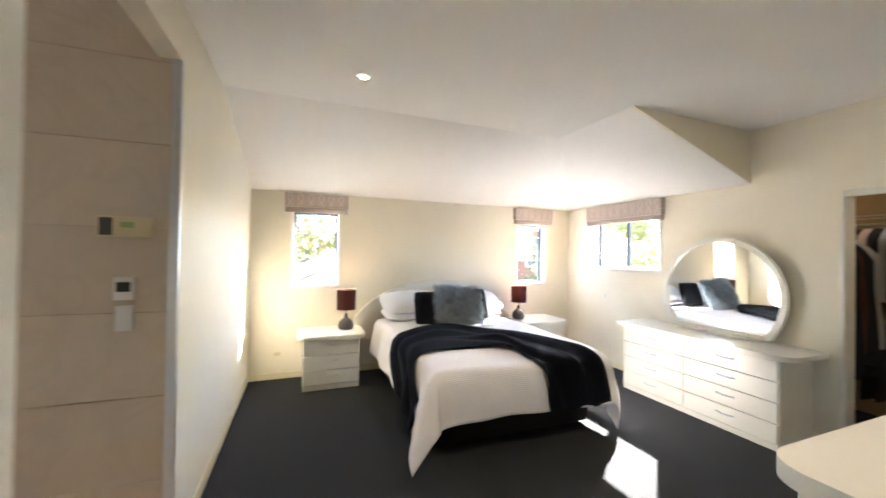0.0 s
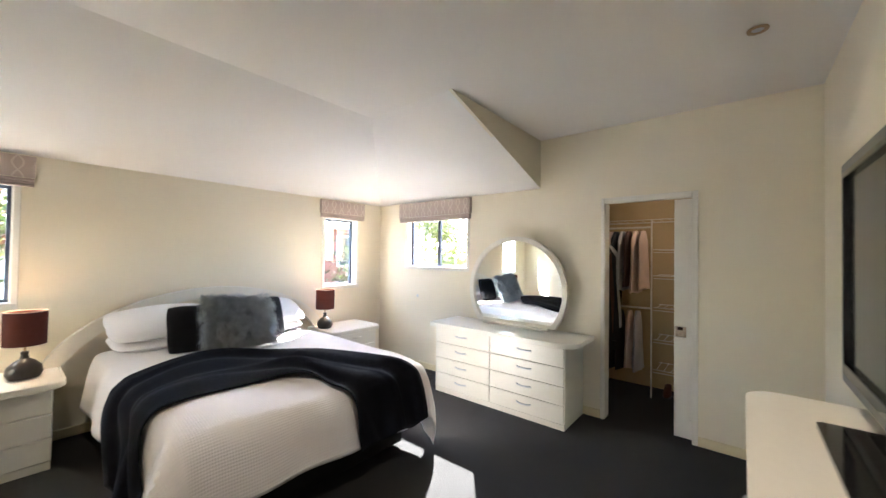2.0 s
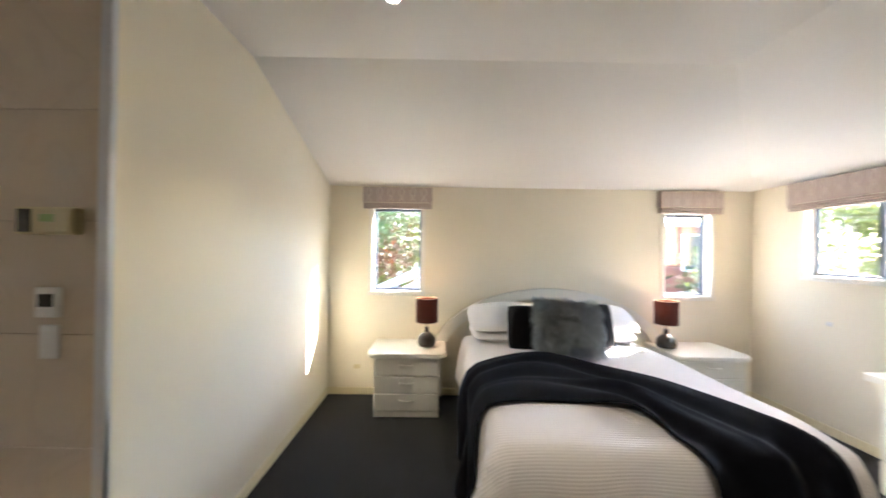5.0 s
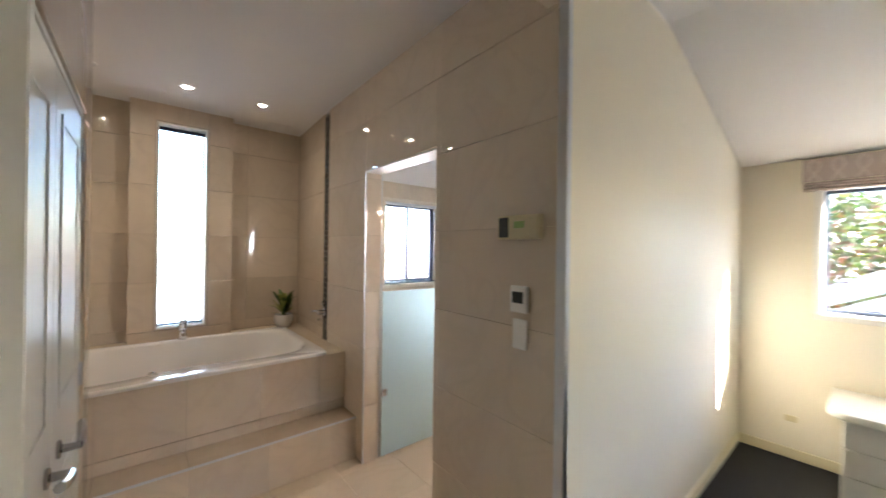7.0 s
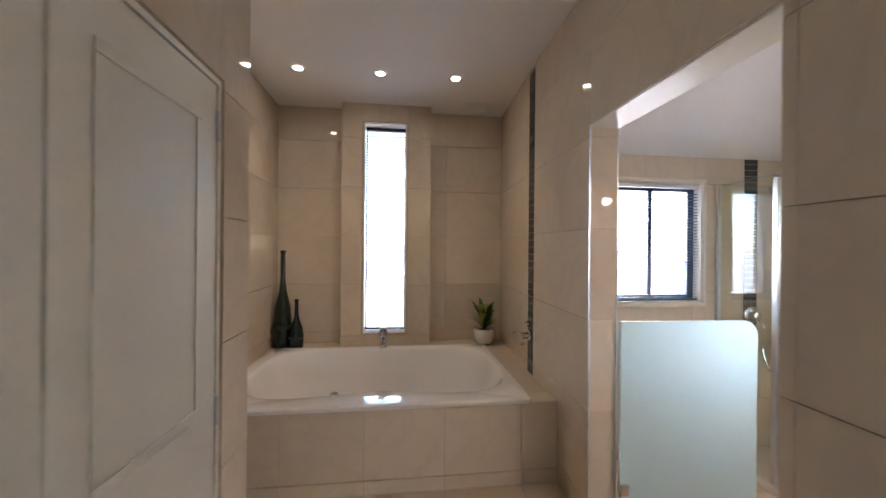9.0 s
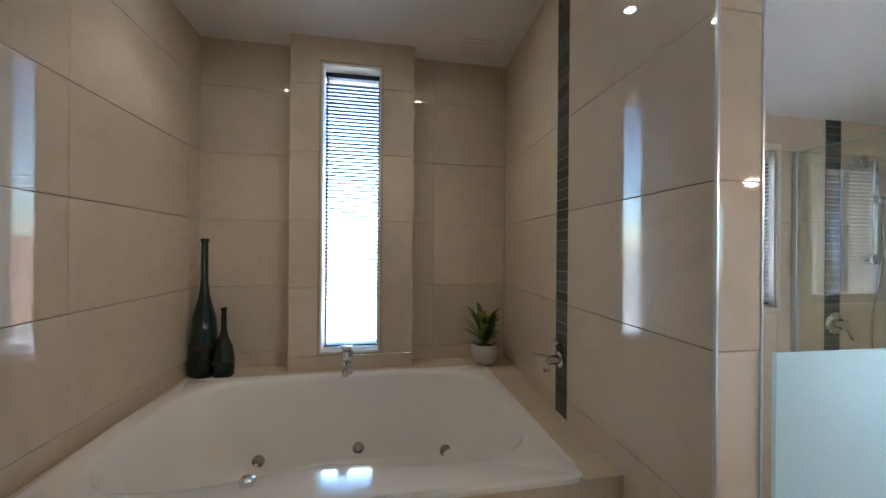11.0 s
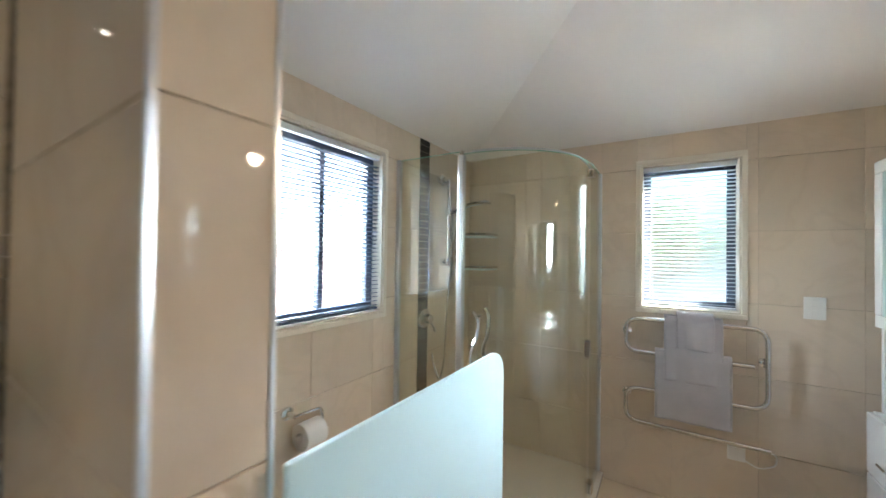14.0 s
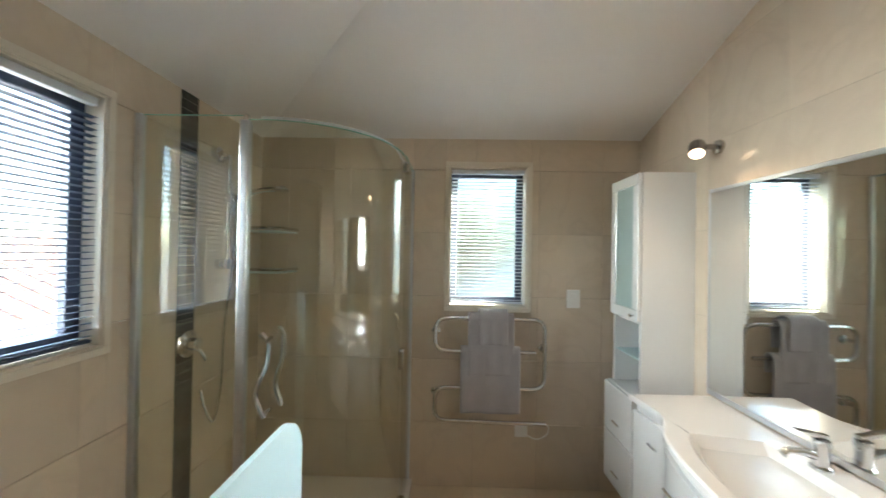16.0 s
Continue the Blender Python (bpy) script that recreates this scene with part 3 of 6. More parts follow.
def tile_face(owner, origin, u, v, u0, u1, v0, v1, holes=(), material=None, start_u=0.0, start_v=0.0, size=SIZE, wide=0.0):
    """Lays tiles on a face. origin + a*u + b*v is a place on it; u x v points out of the wall."""
    material = material or TILE
    u, v, o = Vector(u).normalized(), Vector(v).normalized(), Vector(origin)
    n = u.cross(v)
    turn = Matrix((u, v, n)).transposed().to_4x4()
    wide = wide or size
    i0, i1 = math.floor((u0 - start_u) / wide), math.ceil((u1 - start_u) / wide)
    k0, k1 = math.floor((v0 - start_v) / size), math.ceil((v1 - start_v) / size)
    for i in range(i0, i1):
        for k in range(k0, k1):
            a, b = max(u0, start_u + i * wide), min(u1, start_u + (i + 1) * wide)
            c, d = max(v0, start_v + k * size), min(v1, start_v + (k + 1) * size)
            rects = [(a, b, c, d)]
            for h in holes:
                rects = cut(rects, h)
            for a2, b2, c2, d2 in rects:
                if b2 - a2 < 0.012 or d2 - c2 < 0.012:
                    continue
                me = tile_mesh(b2 - a2, d2 - c2)
                if not me.materials:
                    me.materials.append(material)
                ob = new("tile", me)
                ob.parent = owner
                ob.matrix_basis = Matrix.Translation(o + u * a2 + v * c2) @ turn
                ob.material_slots[0].link = "OBJECT"
                ob.material_slots[0].material = material


# ---- windows ----
def window(name, axis, face, span, depth, bars=(), sash=0.035, reveal=TRIM, trimmed=True, glazing=PANE):
    """A dark aluminium window set deep in its opening. axis: the wall's normal; face: the room side of the wall; depth: how far out the frame sits, signed."""
    u0, u1, z0, z1 = span
    s = 1 if depth > 0 else -1
    f0, f1 = face + depth, face + depth + 0.035 * s

    def put(bm, a, b, c, d, e, f, bevel=0.0):
        return box(bm, a, b, c, d, e, f, bevel) if axis == "x" else box(bm, c, d, a, b, e, f, bevel)
    mid = ((f0 + f1) / 2, (u0 + u1) / 2, z0) if axis == "x" else ((u0 + u1) / 2, (f0 + f1) / 2, z0)
    w = tagged(thing(name, mid, "dark aluminium window with clear glass", "window"), kind="structure")
    bm = bmesh.new()
    put(bm, f0, f1, u0, u1, z0, z0 + sash, 0.003)
    put(bm, f0, f1, u0, u1, z1 - sash, z1, 0.003)
    put(bm, f0, f1, u0, u0 + sash, z0 + sash, z1 - sash, 0.003)
    put(bm, f0, f1, u1 - sash, u1, z0 + sash, z1 - sash, 0.003)
    for c, half in bars:
        put(bm, f0 - 0.004 * s, f1, c - half, c + half, z0 + sash, z1 - sash, 0.003)
    part("window_frame", bm, FRAME, w)
    edges = [u0] + [c for c, _ in bars] + [u1]
    for a, b in zip(edges, edges[1:]):
        bm = bmesh.new()
        put(bm, f0 + 0.016 * s, f0 + 0.020 * s, a + 0.01, b - 0.01, z0 + 0.01, z1 - 0.01)
        pane = part("pane", bm, glazing, w)
        pane.visible_shadow = False
    # lining of the opening and a slim architrave on the room side
    bm = bmesh.new()
    t = 0.012
    put(bm, face, f0, u0 - 0.0, u0 + t, z0, z1)
    put(bm, face, f0, u1 - t, u1, z0, z1)
    put(bm, face, f0, u0 + t, u1 - t, z0, z0 + t)
    put(bm, face, f0, u0 + t, u1 - t, z1 - t, z1)
    part("lining", bm, reveal, w)
    if not trimmed:
        return w
    bm = bmesh.new()
    a = 0.035 if reveal is TRIM else 0.024
    r0, r1 = face - 0.012 * s, face - 0.0005 * s
    put(bm, r0, r1, u0 - a, u1 + a, z0 - a, z0 + 0.004, 0.003)
    put(bm, r0, r1, u0 - a, u1 + a, z1 - 0.004, z1 + a, 0.003)
    put(bm, r0, r1, u0 - a, u0 + 0.004, z0 + 0.004, z1 - 0.004, 0.003)
    put(bm, r0, r1, u1 - 0.004, u1 + a, z0 + 0.004, z1 - 0.004, 0.003)
    part("architrave", bm, reveal, w)
    return w


window("window_1", "y", NORTH, W1, 0.10)
window("window_2", "y", NORTH, W2, 0.10)
window("window_3", "x", EAST, W3, 0.085, [((W3[0] + W3[1]) / 2, 0.022)])
window("window_4", "y", BY, W4, 0.12, sash=0.055, reveal=STONETRIM, glazing=OBSCURE)
window("window_5", "x", BX, W5, -0.07, [((W5[0] + W5[1]) / 2 - 0.02, 0.016)], 0.06, reveal=STONETRIM)
window("window_6", "x", -2.98, W6, -0.15, (), 0.02, trimmed=False)

# window stays on the bedroom frames
for at in ((0.80, NORTH + 0.098, W1[2] + 0.038), (3.95, NORTH + 0.098, W2[2] + 0.038)):
    bm = one_box(at[0] - 0.05, at[0] + 0.05, at[1] - 0.012, at[1], at[2], at[2] + 0.012, 0.003)
    box(bm, at[0] + 0.01, at[0] + 0.03, at[1] - 0.03, at[1] - 0.012, at[2] + 0.001, at[2] + 0.02, 0.003)
    tagged(part("window_stay", bm, FRAME), "dark metal window stay on the frame", "window stay")


# area lamp added outside the west bathroom window, boosting the sky's light
sky_lamp = bpy.data.lights.new("window_sky_light", "AREA")
sky_lamp.shape, sky_lamp.size, sky_lamp.size_y, sky_lamp.energy, sky_lamp.color = "RECTANGLE", W5[1] - W5[0] - 0.04, W5[3] - W5[2] + 0.02, 4.3, (0.95, 0.975, 1.0)
sky_lamp.spread = radians(95)
sky_ob = new("window_sky_light", sky_lamp)
sky_ob.matrix_world = look((BX - 0.33, (W5[0] + W5[1]) / 2, (W5[2] + W5[3]) / 2 + 0.08), (0.0, (W5[0] + W5[1]) / 2, -0.1))


# ---- roman blinds ----
def roman_blind(axis, face, u0, u1, z0, z1, inward):
    """A folded-up blind: a head rail, a flat front with a scalloped fall, and stacked folds under it."""
    mid = (face + 0.03 * inward, (u0 + u1) / 2, z0) if axis == "x" else ((u0 + u1) / 2, face + 0.03 * inward, z0)
    b = thing("roman_blind", mid, "beige roman blind with pale ogee pattern, drawn up", "blind", "roman blinds over the windows")
    d0, d1 = face, face + 0.05 * inward
    bm = bmesh.new()
    rows = 10
    fall = z0 + (z1 - z0) * 0.30
    uv = bm.loops.layers.uv.new("UVMap")
    cols = 16
    grid = []
    for i in range(cols + 1):
        f = i / cols
        col = []
        for k in range(rows + 1):
            g = k / rows
            z = z1 + (fall - z1) * g
            out = d1 + inward * (0.006 * math.sin(g * 3.1) + 0.0025 * math.sin(f * 23 + g * 2))
            p = (out, u0 + f * (u1 - u0), z)
            col.append((bm.verts.new(p if axis == "x" else (p[1], p[0], p[2])), (f * (u1 - u0), g * (z1 - fall))))
        grid.append(col)
    for i in range(cols):
        for k in range(rows):
            q = (grid[i][k], grid[i + 1][k], grid[i + 1][k + 1], grid[i][k + 1])
            face_ = bm.faces.new([v for v, _ in q])
            for loop, (_, t) in zip(face_.loops, q):
                loop[uv].uv = t
    part("front_fall", bm, BLINDCLOTH, b, smooth=True)
    for n, (h, reach) in enumerate(((0.028, 0.055), (0.024, 0.05), (0.022, 0.045))):
        za = fall - 0.020 * (n + 1)
        za = max(z0, za)
        bm = bmesh.new()
        a0, a1 = d0, face + (reach + 0.004) * inward
        box(bm, a0, a1, u0 + 0.004, u1 - 0.004, za - 0.004, za + h * 0.55, 0.005, 2) if axis == "x" else box(bm, u0 + 0.004, u1 - 0.004, a0, a1, za - 0.004, za + h * 0.55, 0.005, 2)
        part("fold", bm, BLINDCLOTH, b, smooth=True)
    for e in (u0, u1):
        bm = bmesh.new()
        box(bm, d0, d1, e - 0.002, e + 0.002, fall, z1) if axis == "x" else box(bm, e - 0.002, e + 0.002, d0, d1, fall, z1)
        part("return_side", bm, BLINDCLOTH, b)
    bm = bmesh.new()
    box(bm, d0, d1 - 0.002 * inward, u0 + 0.003, u1 - 0.003, z1 - 0.03, z1 - 0.002) if axis == "x" else box(bm, u0 + 0.003, u1 - 0.003, d0, d1 - 0.002 * inward, z1 - 0.03, z1 - 0.002)
    part("head_rail", bm, TRIM, b)
    return b


roman_blind("y", NORTH, 0.47, 1.19, 1.955, 2.185, -1)
roman_blind("y", NORTH, 3.60, 4.27, 1.945, 2.185, -1)
roman_blind("x", EAST, 3.98, 5.18, 1.915, 2.19, -1)


# ---- venetian blinds ----
def venetian(axis, at, u0, u1, z0, z1, tilt, pitch=0.0225, width=0.025, slat_mat=BACKLITSLAT, rail_mat=BACKLITSLAT, thick=0.0017):
    """Aluminium slats between a head rail and a bottom rail, on ladder cords."""
    mid = (at, (u0 + u1) / 2, z0) if axis == "x" else ((u0 + u1) / 2, at, z0)
    b = thing("venetian_blind", mid, ("white" if slat_mat is WHITESLAT else "blue-grey") + " backlit aluminium venetian blind let down, slats half open", "blind", "venetian blinds in the bathroom")

    def put(bm, a, c, d, e, f, g, bevel=0.0):
        return box(bm, a, c, d, e, f, g, bevel) if axis == "x" else box(bm, d, e, a, c, f, g, bevel)
    part("head_rail", put(bmesh.new(), at - 0.015, at + 0.015, u0, u1, z1 - 0.028, z1, 0.002), rail_mat, b)
    part("bottom_rail", put(bmesh.new(), at - 0.012, at + 0.012, u0, u1, z0, z0 + 0.012, 0.003), slat_mat, b)
    for f in (0.12, 0.88):
        c = u0 + (u1 - u0) * f
        part("ladder_cord", put(bmesh.new(), at - 0.0008, at + 0.0008, c - 0.0008, c + 0.0008, z0 + 0.012, z1 - 0.028), slat_mat, b)
    me = None
    count = int((z1 - z0 - 0.05) / pitch)
    for i in range(count):
        z = z0 + 0.022 + i * pitch
        if me is None:
            bm = bmesh.new()
            ca, sa = math.cos(tilt), math.sin(tilt)
            h = thick / width
            prof = [(-1, -h), (-0.4, 0.12 - h), (0.4, 0.12 - h), (1, -h), (1, h), (0.4, 0.12 + h), (-0.4, 0.12 + h), (-1, h)]
            rows = []
            for p, q in prof:
                dx, dz = (p * ca - q * sa) * width / 2, (p * sa + q * ca) * width / 2
                rows.append([bm.verts.new((dx, u, dz) if axis == "x" else (u, dx, dz)) for u in (-(u1 - u0) / 2, (u1 - u0) / 2)])
            for a, c in zip(rows, rows[1:] + rows[:1]):
                bm.faces.new((a[0], a[1], c[1], c[0]))
            bmesh.ops.recalc_face_normals(bm, faces=bm.faces)
            me = bpy.data.meshes.new("slat")
            bm.to_mesh(me)
            bm.free()
            me.materials.append(slat_mat)
        s = new("slat", me)
        s.parent = b
        s.matrix_basis = Matrix.Translation((0, 0, z - z0))
    return b


venetian("x", BX - 0.032, W5[0] + 0.016, W5[1] - 0.016, W5[2] + 0.02, W5[3] - 0.014, radians(7.5), rail_mat=WHITESLAT)
venetian("y", BY + 0.06, W4[0] + 0.016, W4[1] - 0.016, W4[2] + 0.02, W4[3] - 0.014, radians(-8), slat_mat=WHITESLAT, rail_mat=WHITESLAT)
venetian("x", -3.085, W6[0] + 0.012, W6[1] - 0.012, W6[2] + 0.016, W6[3] - 0.014, radians(14))

# ---- bedroom things ----
def bow_handle(axis, x, y, z, out, half=0.06):
    """A slim bowed pull. axis: the way it runs."""
    pts = []
    for i in range(9):
        f = -1 + i / 4
        reach = out * (0.004 + 0.026 * (1 - f * f))
        pts.append((x + reach, y + f * half, z) if axis == "y" else (x + f * half, y + reach, z))
    return tube(bmesh.new(), pts, 0.0075, 6)


def nightstand(x0, x1, y0, y1):
    """Three drawers under a top that swells out at one end."""
    n = thing("nightstand", ((x0 + x1) / 2, (y0 + y1) / 2, 0), "cream lacquered three-drawer nightstand beside the bed", "nightstand", "nightstands beside the bed")
    bm = one_box(x0, x1, y0 + 0.02, y1, 0.055, 0.545, 0.003)
    part("body", bm, LACQUER, n)
    part("plinth", one_box(x0 + 0.004, x1 - 0.004, y0 + 0.012, y1, 0.0, 0.055, 0.002), LACQUER, n)
    part("tabletop", prism(bmesh.new(), rounded(x0 - 0.06, x1 + 0.06, y0 - 0.05, y1, (0.10, 0.10, 0.005, 0.005)), 0.547, 0.59, bevel=0.014, seg=3), LACQUER, n, smooth=True)
    for i in range(3):
        za, zb = 0.062 + i * 0.161, 0.062 + i * 0.161 + 0.150
        d = part("drawer", one_box(x0 + 0.006, x1 - 0.006, y0, y0 + 0.019, za, zb, 0.004, 2), LACQUER, n)
        part("handle", bow_handle("x", (x0 + x1) / 2, y0, (za + zb) / 2 + 0.02, -1), LACQUER, d, smooth=True)
    return n


stand = nightstand(0.69, 1.29, 5.09, 5.61)
copy_thing(stand, Matrix.Translation((3.80, 5.35, 0)))


def table_lamp(x, y, z):
    t = thing("table_lamp", (x, y, z), "dark ceramic table lamp with a brown drum shade, lit", "lamp", "lamps on the nightstands")
    part("base", lathe(bmesh.new(), [(0.045, 0), (0.078, 0.008), (0.092, 0.04), (0.085, 0.085), (0.055, 0.12), (0.024, 0.14), (0.018, 0.165), (0.022, 0.185), (0.010, 0.19)], (x, y, z), 28), CERAMIC, t, smooth=True)
    part("stem", tube(bmesh.new(), [(x, y, z + 0.19), (x, y, z + 0.30)], 0.007), BRASS, t)
    bm = bmesh.new()
    lo, hi, seg = z + 0.235, z + 0.465, 40
    rings = []
    for r, h in ((0.103, lo), (0.106, lo), (0.108, hi), (0.105, hi)):
        rings.append([bm.verts.new((x + r * math.cos(2 * math.pi * k / seg), y + r * math.sin(2 * math.pi * k / seg), h)) for k in range(seg)])
    for q, s in zip(rings, rings[1:] + rings[:1]):
        for k in range(seg):
            bm.faces.new((q[k], q[(k + 1) % seg], s[(k + 1) % seg], s[k]))
    part("shade", bm, SHADE, t, "brown cloth drum shade", smooth=True)
    bm = bmesh.new()
    tube(bm, [(x + 0.1045 * math.cos(a), y + 0.1045 * math.sin(a), hi + 0.001) for a in [2 * math.pi * k / 40 for k in range(40)]], 0.003, 6, True)
    part("shade_rim", bm, SHADEIN, t, "pale rim of the shade")
    part("bulb", lathe(bmesh.new(), [(0.012, 0), (0.024, 0.03), (0.027, 0.05), (0.018, 0.075), (0.002, 0.08)], (x, y, z + 0.30), 14), GLOW, t, smooth=True)
    lamp("table_lamp_light", "POINT", Matrix.Translation((x, y, z + 0.42)), 0.10, (1.0, 0.62, 0.34), 0.03)
    return t


table_lamp(1.16, 5.34, 0.59)
table_lamp(3.53, 5.36, 0.59)

# headboard: a broad arch with a recessed panel
HC = 2.43
hb = thing("headboard", (HC, 5.58, 0), "cream lacquered arched headboard reaching behind both nightstands", "headboard")


def arch_z(dx, a=1.235, low=0.40, rise=0.74):
    return low + rise * math.sqrt(max(0, 1 - (dx / a) ** 2))


bm = bmesh.new()
N = 48
outer = [(HC + 1.23 * math.sin(-math.pi / 2 + math.pi * i / N), arch_z(1.23 * math.sin(-math.pi / 2 + math.pi * i / N))) for i in range(N + 1)]
inner = [(HC + (x - HC) * 0.905, 0.40 + (z - 0.40) * 0.865) for x, z in outer]
lo0, lo1 = (outer[0][0], 0.02), (inner[0][0], 0.02)
ring = [(outer[0][0], 0.02)] + outer + [(outer[-1][0], 0.02), (inner[-1][0], 0.02)] + inner[::-1] + [(inner[0][0], 0.02)]
front = [bm.verts.new((x, 5.535, z)) for x, z in ring]
back = [bm.verts.new((x, 5.61, z)) for x, z in ring]
M = len(ring)
half = N + 3
for i in range(half - 1):
    j = M - 1 - i
    bm.faces.new((front[i], front[i + 1], front[j - 1], front[j]))
    bm.faces.new((back[i], back[j], back[j - 1], back[i + 1]))
for i in range(M):
    k = (i + 1) % M
    if i in (half - 1, M - 1):
        pass
    bm.faces.new((front[i], back[i], back[k], front[k]))
bmesh.ops.bevel(bm, geom=[e for e in bm.edges if len(e.link_faces) == 2 and e.calc_face_angle(0) > 1.2], offset=0.015, segments=3, affect="EDGES")
part("arch", bm, LACQUER, hb, smooth=True)
bm = bmesh.new()
prism(bm, [(x, z) for x, z in [(inner[0][0] + 0.002, 0.399)] + [(HC + (x - HC) * 0.998, z - 0.002) for x, z in inner] + [(inner[-1][0] - 0.002, 0.399)]], 5.590, 5.605, axis="y")
part("panel", bm, CREAM, hb, "recessed cream panel")

# bed: base, mattress
TOPZ, FOOT, SIDE, BC = 0.685, 3.45, 0.77, 2.345
bed = thing("bed", (BC, 4.50, 0), "queen bed with a black cloth base and white mattress", "bed")
part("base", one_box(BC - 0.73, BC + 0.73, FOOT + 0.08, 5.52, 0.03, 0.36, 0.02, 2), BEDBASE, bed)
part("mattress", one_box(BC - 0.74, BC + 0.74, FOOT + 0.06, 5.52, 0.36, 0.655, 0.05, 3), COTTON, bed, smooth=True)
for x in (-0.6, 0.6):
    for y in (FOOT + 0.2, 5.4):
        part("leg", lathe(bmesh.new(), [(0.03, 0), (0.03, 0.03)], (BC + x, y, 0), 12), BEDBASE, bed)


def drape(s, y, lift=0.0, ripple=1.0):
    """Where a cloth lies on the bed, by its distance across (s) and along (y, running on past the foot)."""
    ds, dt = max(0.0, abs(s) - SIDE), max(0.0, FOOT - y)
    a, r = abs(s), math.hypot(ds, dt)
    turn = math.atan2(dt, ds) if r > 0 else 0.0
    soft = 0.05 + 0.06 * math.sin(turn) ** 2
    fall = r - soft * (1 - math.exp(-r / soft))
    w = min(1.0, fall / 0.12) * ripple
    corner = math.sin(2 * turn)
    out = soft * (1 - math.exp(-r / soft)) + r * ((0.15 if s < 0 else 0.06) * math.cos(turn) ** 2 + 0.10 * math.sin(turn) ** 2 + (0.28 if s < 0 else 0.0) * corner) + lift * min(1, fall / 0.05)
    out += w * (0.015 * math.sin(y * 11.0) * math.cos(turn) + 0.012 * math.sin(s * 13.0 + 1.0) * math.sin(turn) + 0.02 * corner * math.sin(turn * 9))
    side = min(a, SIDE) + out * math.cos(turn)
    yy = max(y, FOOT) - out * math.sin(turn)
    z = TOPZ + 0.012 * math.sin(s * 4.1 + y * 2.3) * math.sin(y * 3.1) * (1 - w) - 0.015 * (min(a, SIDE) / SIDE) ** 4 - 0.035 * max(0.0, 1 - max(0.0, y - FOOT) / 0.35) ** 2 + lift - fall * (0.97 - 0.05 * corner)
    return Vector((BC + math.copysign(side, s), yy, max(0.008 + lift * 0.3, z)))


def cloth(name, material, fn, nu, nv, parent, thick=0.006, label="", scale=(1, 1)):
    bm = bmesh.new()
    uv = bm.loops.layers.uv.new("UVMap")
    g = [[None] * (nv + 1) for _ in range(nu + 1)]
    for i in range(nu + 1):
        for k in range(nv + 1):
            p, t = fn(i / nu, k / nv)
            g[i][k] = (bm.verts.new(p), t)
    for i in range(nu):
        for k in range(nv):
            q = (g[i][k], g[i + 1][k], g[i + 1][k + 1], g[i][k + 1])
            f = bm.faces.new([v for v, _ in q])
            for loop, (_, t) in zip(f.loops, q):
                loop[uv].uv = t
    ob = part(name, bm, material, parent, label, smooth=True)
    if thick:
        mod = ob.modifiers.new("thickness", "SOLIDIFY")
        mod.thickness, mod.offset = thick, 1.0
    return ob


def spread_at(i, k):
    s = -1.20 + 2.52 * i
    drop = 0.47 + (0.04 if s < 0 else 0.05) * (abs(s) / 1.2) ** 3 + 0.015 * math.sin(s * 3)
    y = 5.42 + (FOOT - drop - 5.42) * k
    return drape(s, y), (s, y)


spread = cloth("bedspread", WAFFLE, spread_at, 96, 96, None, 0.006)
tagged(spread, "white waffle-weave cotton bedspread draped over the bed", "bedspread")


def along(line, f):
    f *= len(line) - 1
    i = min(int(f), len(line) - 2)
    t = f - i
    p0, p1, p2, p3 = (Vector(line[max(0, min(len(line) - 1, j))]) for j in (i - 1, i, i + 1, i + 2))
    return 0.5 * ((2 * p1) + (p2 - p0) * t + (2 * p0 - 5 * p1 + 4 * p2 - p3) * t * t + (3 * p1 - p0 - 3 * p2 + p3) * t ** 3)


BACK_EDGE = [(-1.23, 3.95), (-0.98, 4.17), (-0.80, 4.38), (-0.53, 4.53), (-0.25, 4.58), (-0.06, 4.50), (0.12, 4.35), (0.30, 4.13), (0.45, 3.88), (0.58, 3.63), (0.64, 3.42), (0.69, 2.95)]
FRONT_EDGE = [(-1.23, 3.25), (-0.98, 3.50), (-0.80, 3.70), (-0.55, 3.78), (-0.29, 3.77), (-0.09, 3.70), (0.00, 3.58), (0.03, 3.46), (0.06, 3.35), (0.08, 3.20), (0.10, 3.08), (0.12, 2.95)]


def throw_at(i, k):
    a, b = along(BACK_EDGE, i), along(FRONT_EDGE, i)
    p = a.lerp(b, k)
    fold = 0.012 * math.sin(k * 15 + 2.2 * math.sin(i * 7)) + 0.008 * math.sin(i * 21 + k * 4) + 0.014 * math.exp(-((k - 0.12) / 0.06) ** 2) + 0.012 * math.exp(-((k - 0.55 - 0.1 * math.sin(i * 5)) / 0.05) ** 2)
    return drape(p.x, p.y, 0.034 + 1.25 * fold), (p.x, p.y)


throw = cloth("throw_blanket", THROW, throw_at, 110, 56, None, 0.010)
tagged(throw, "dark navy knitted throw laid in a loose arc across the bed", "blanket")


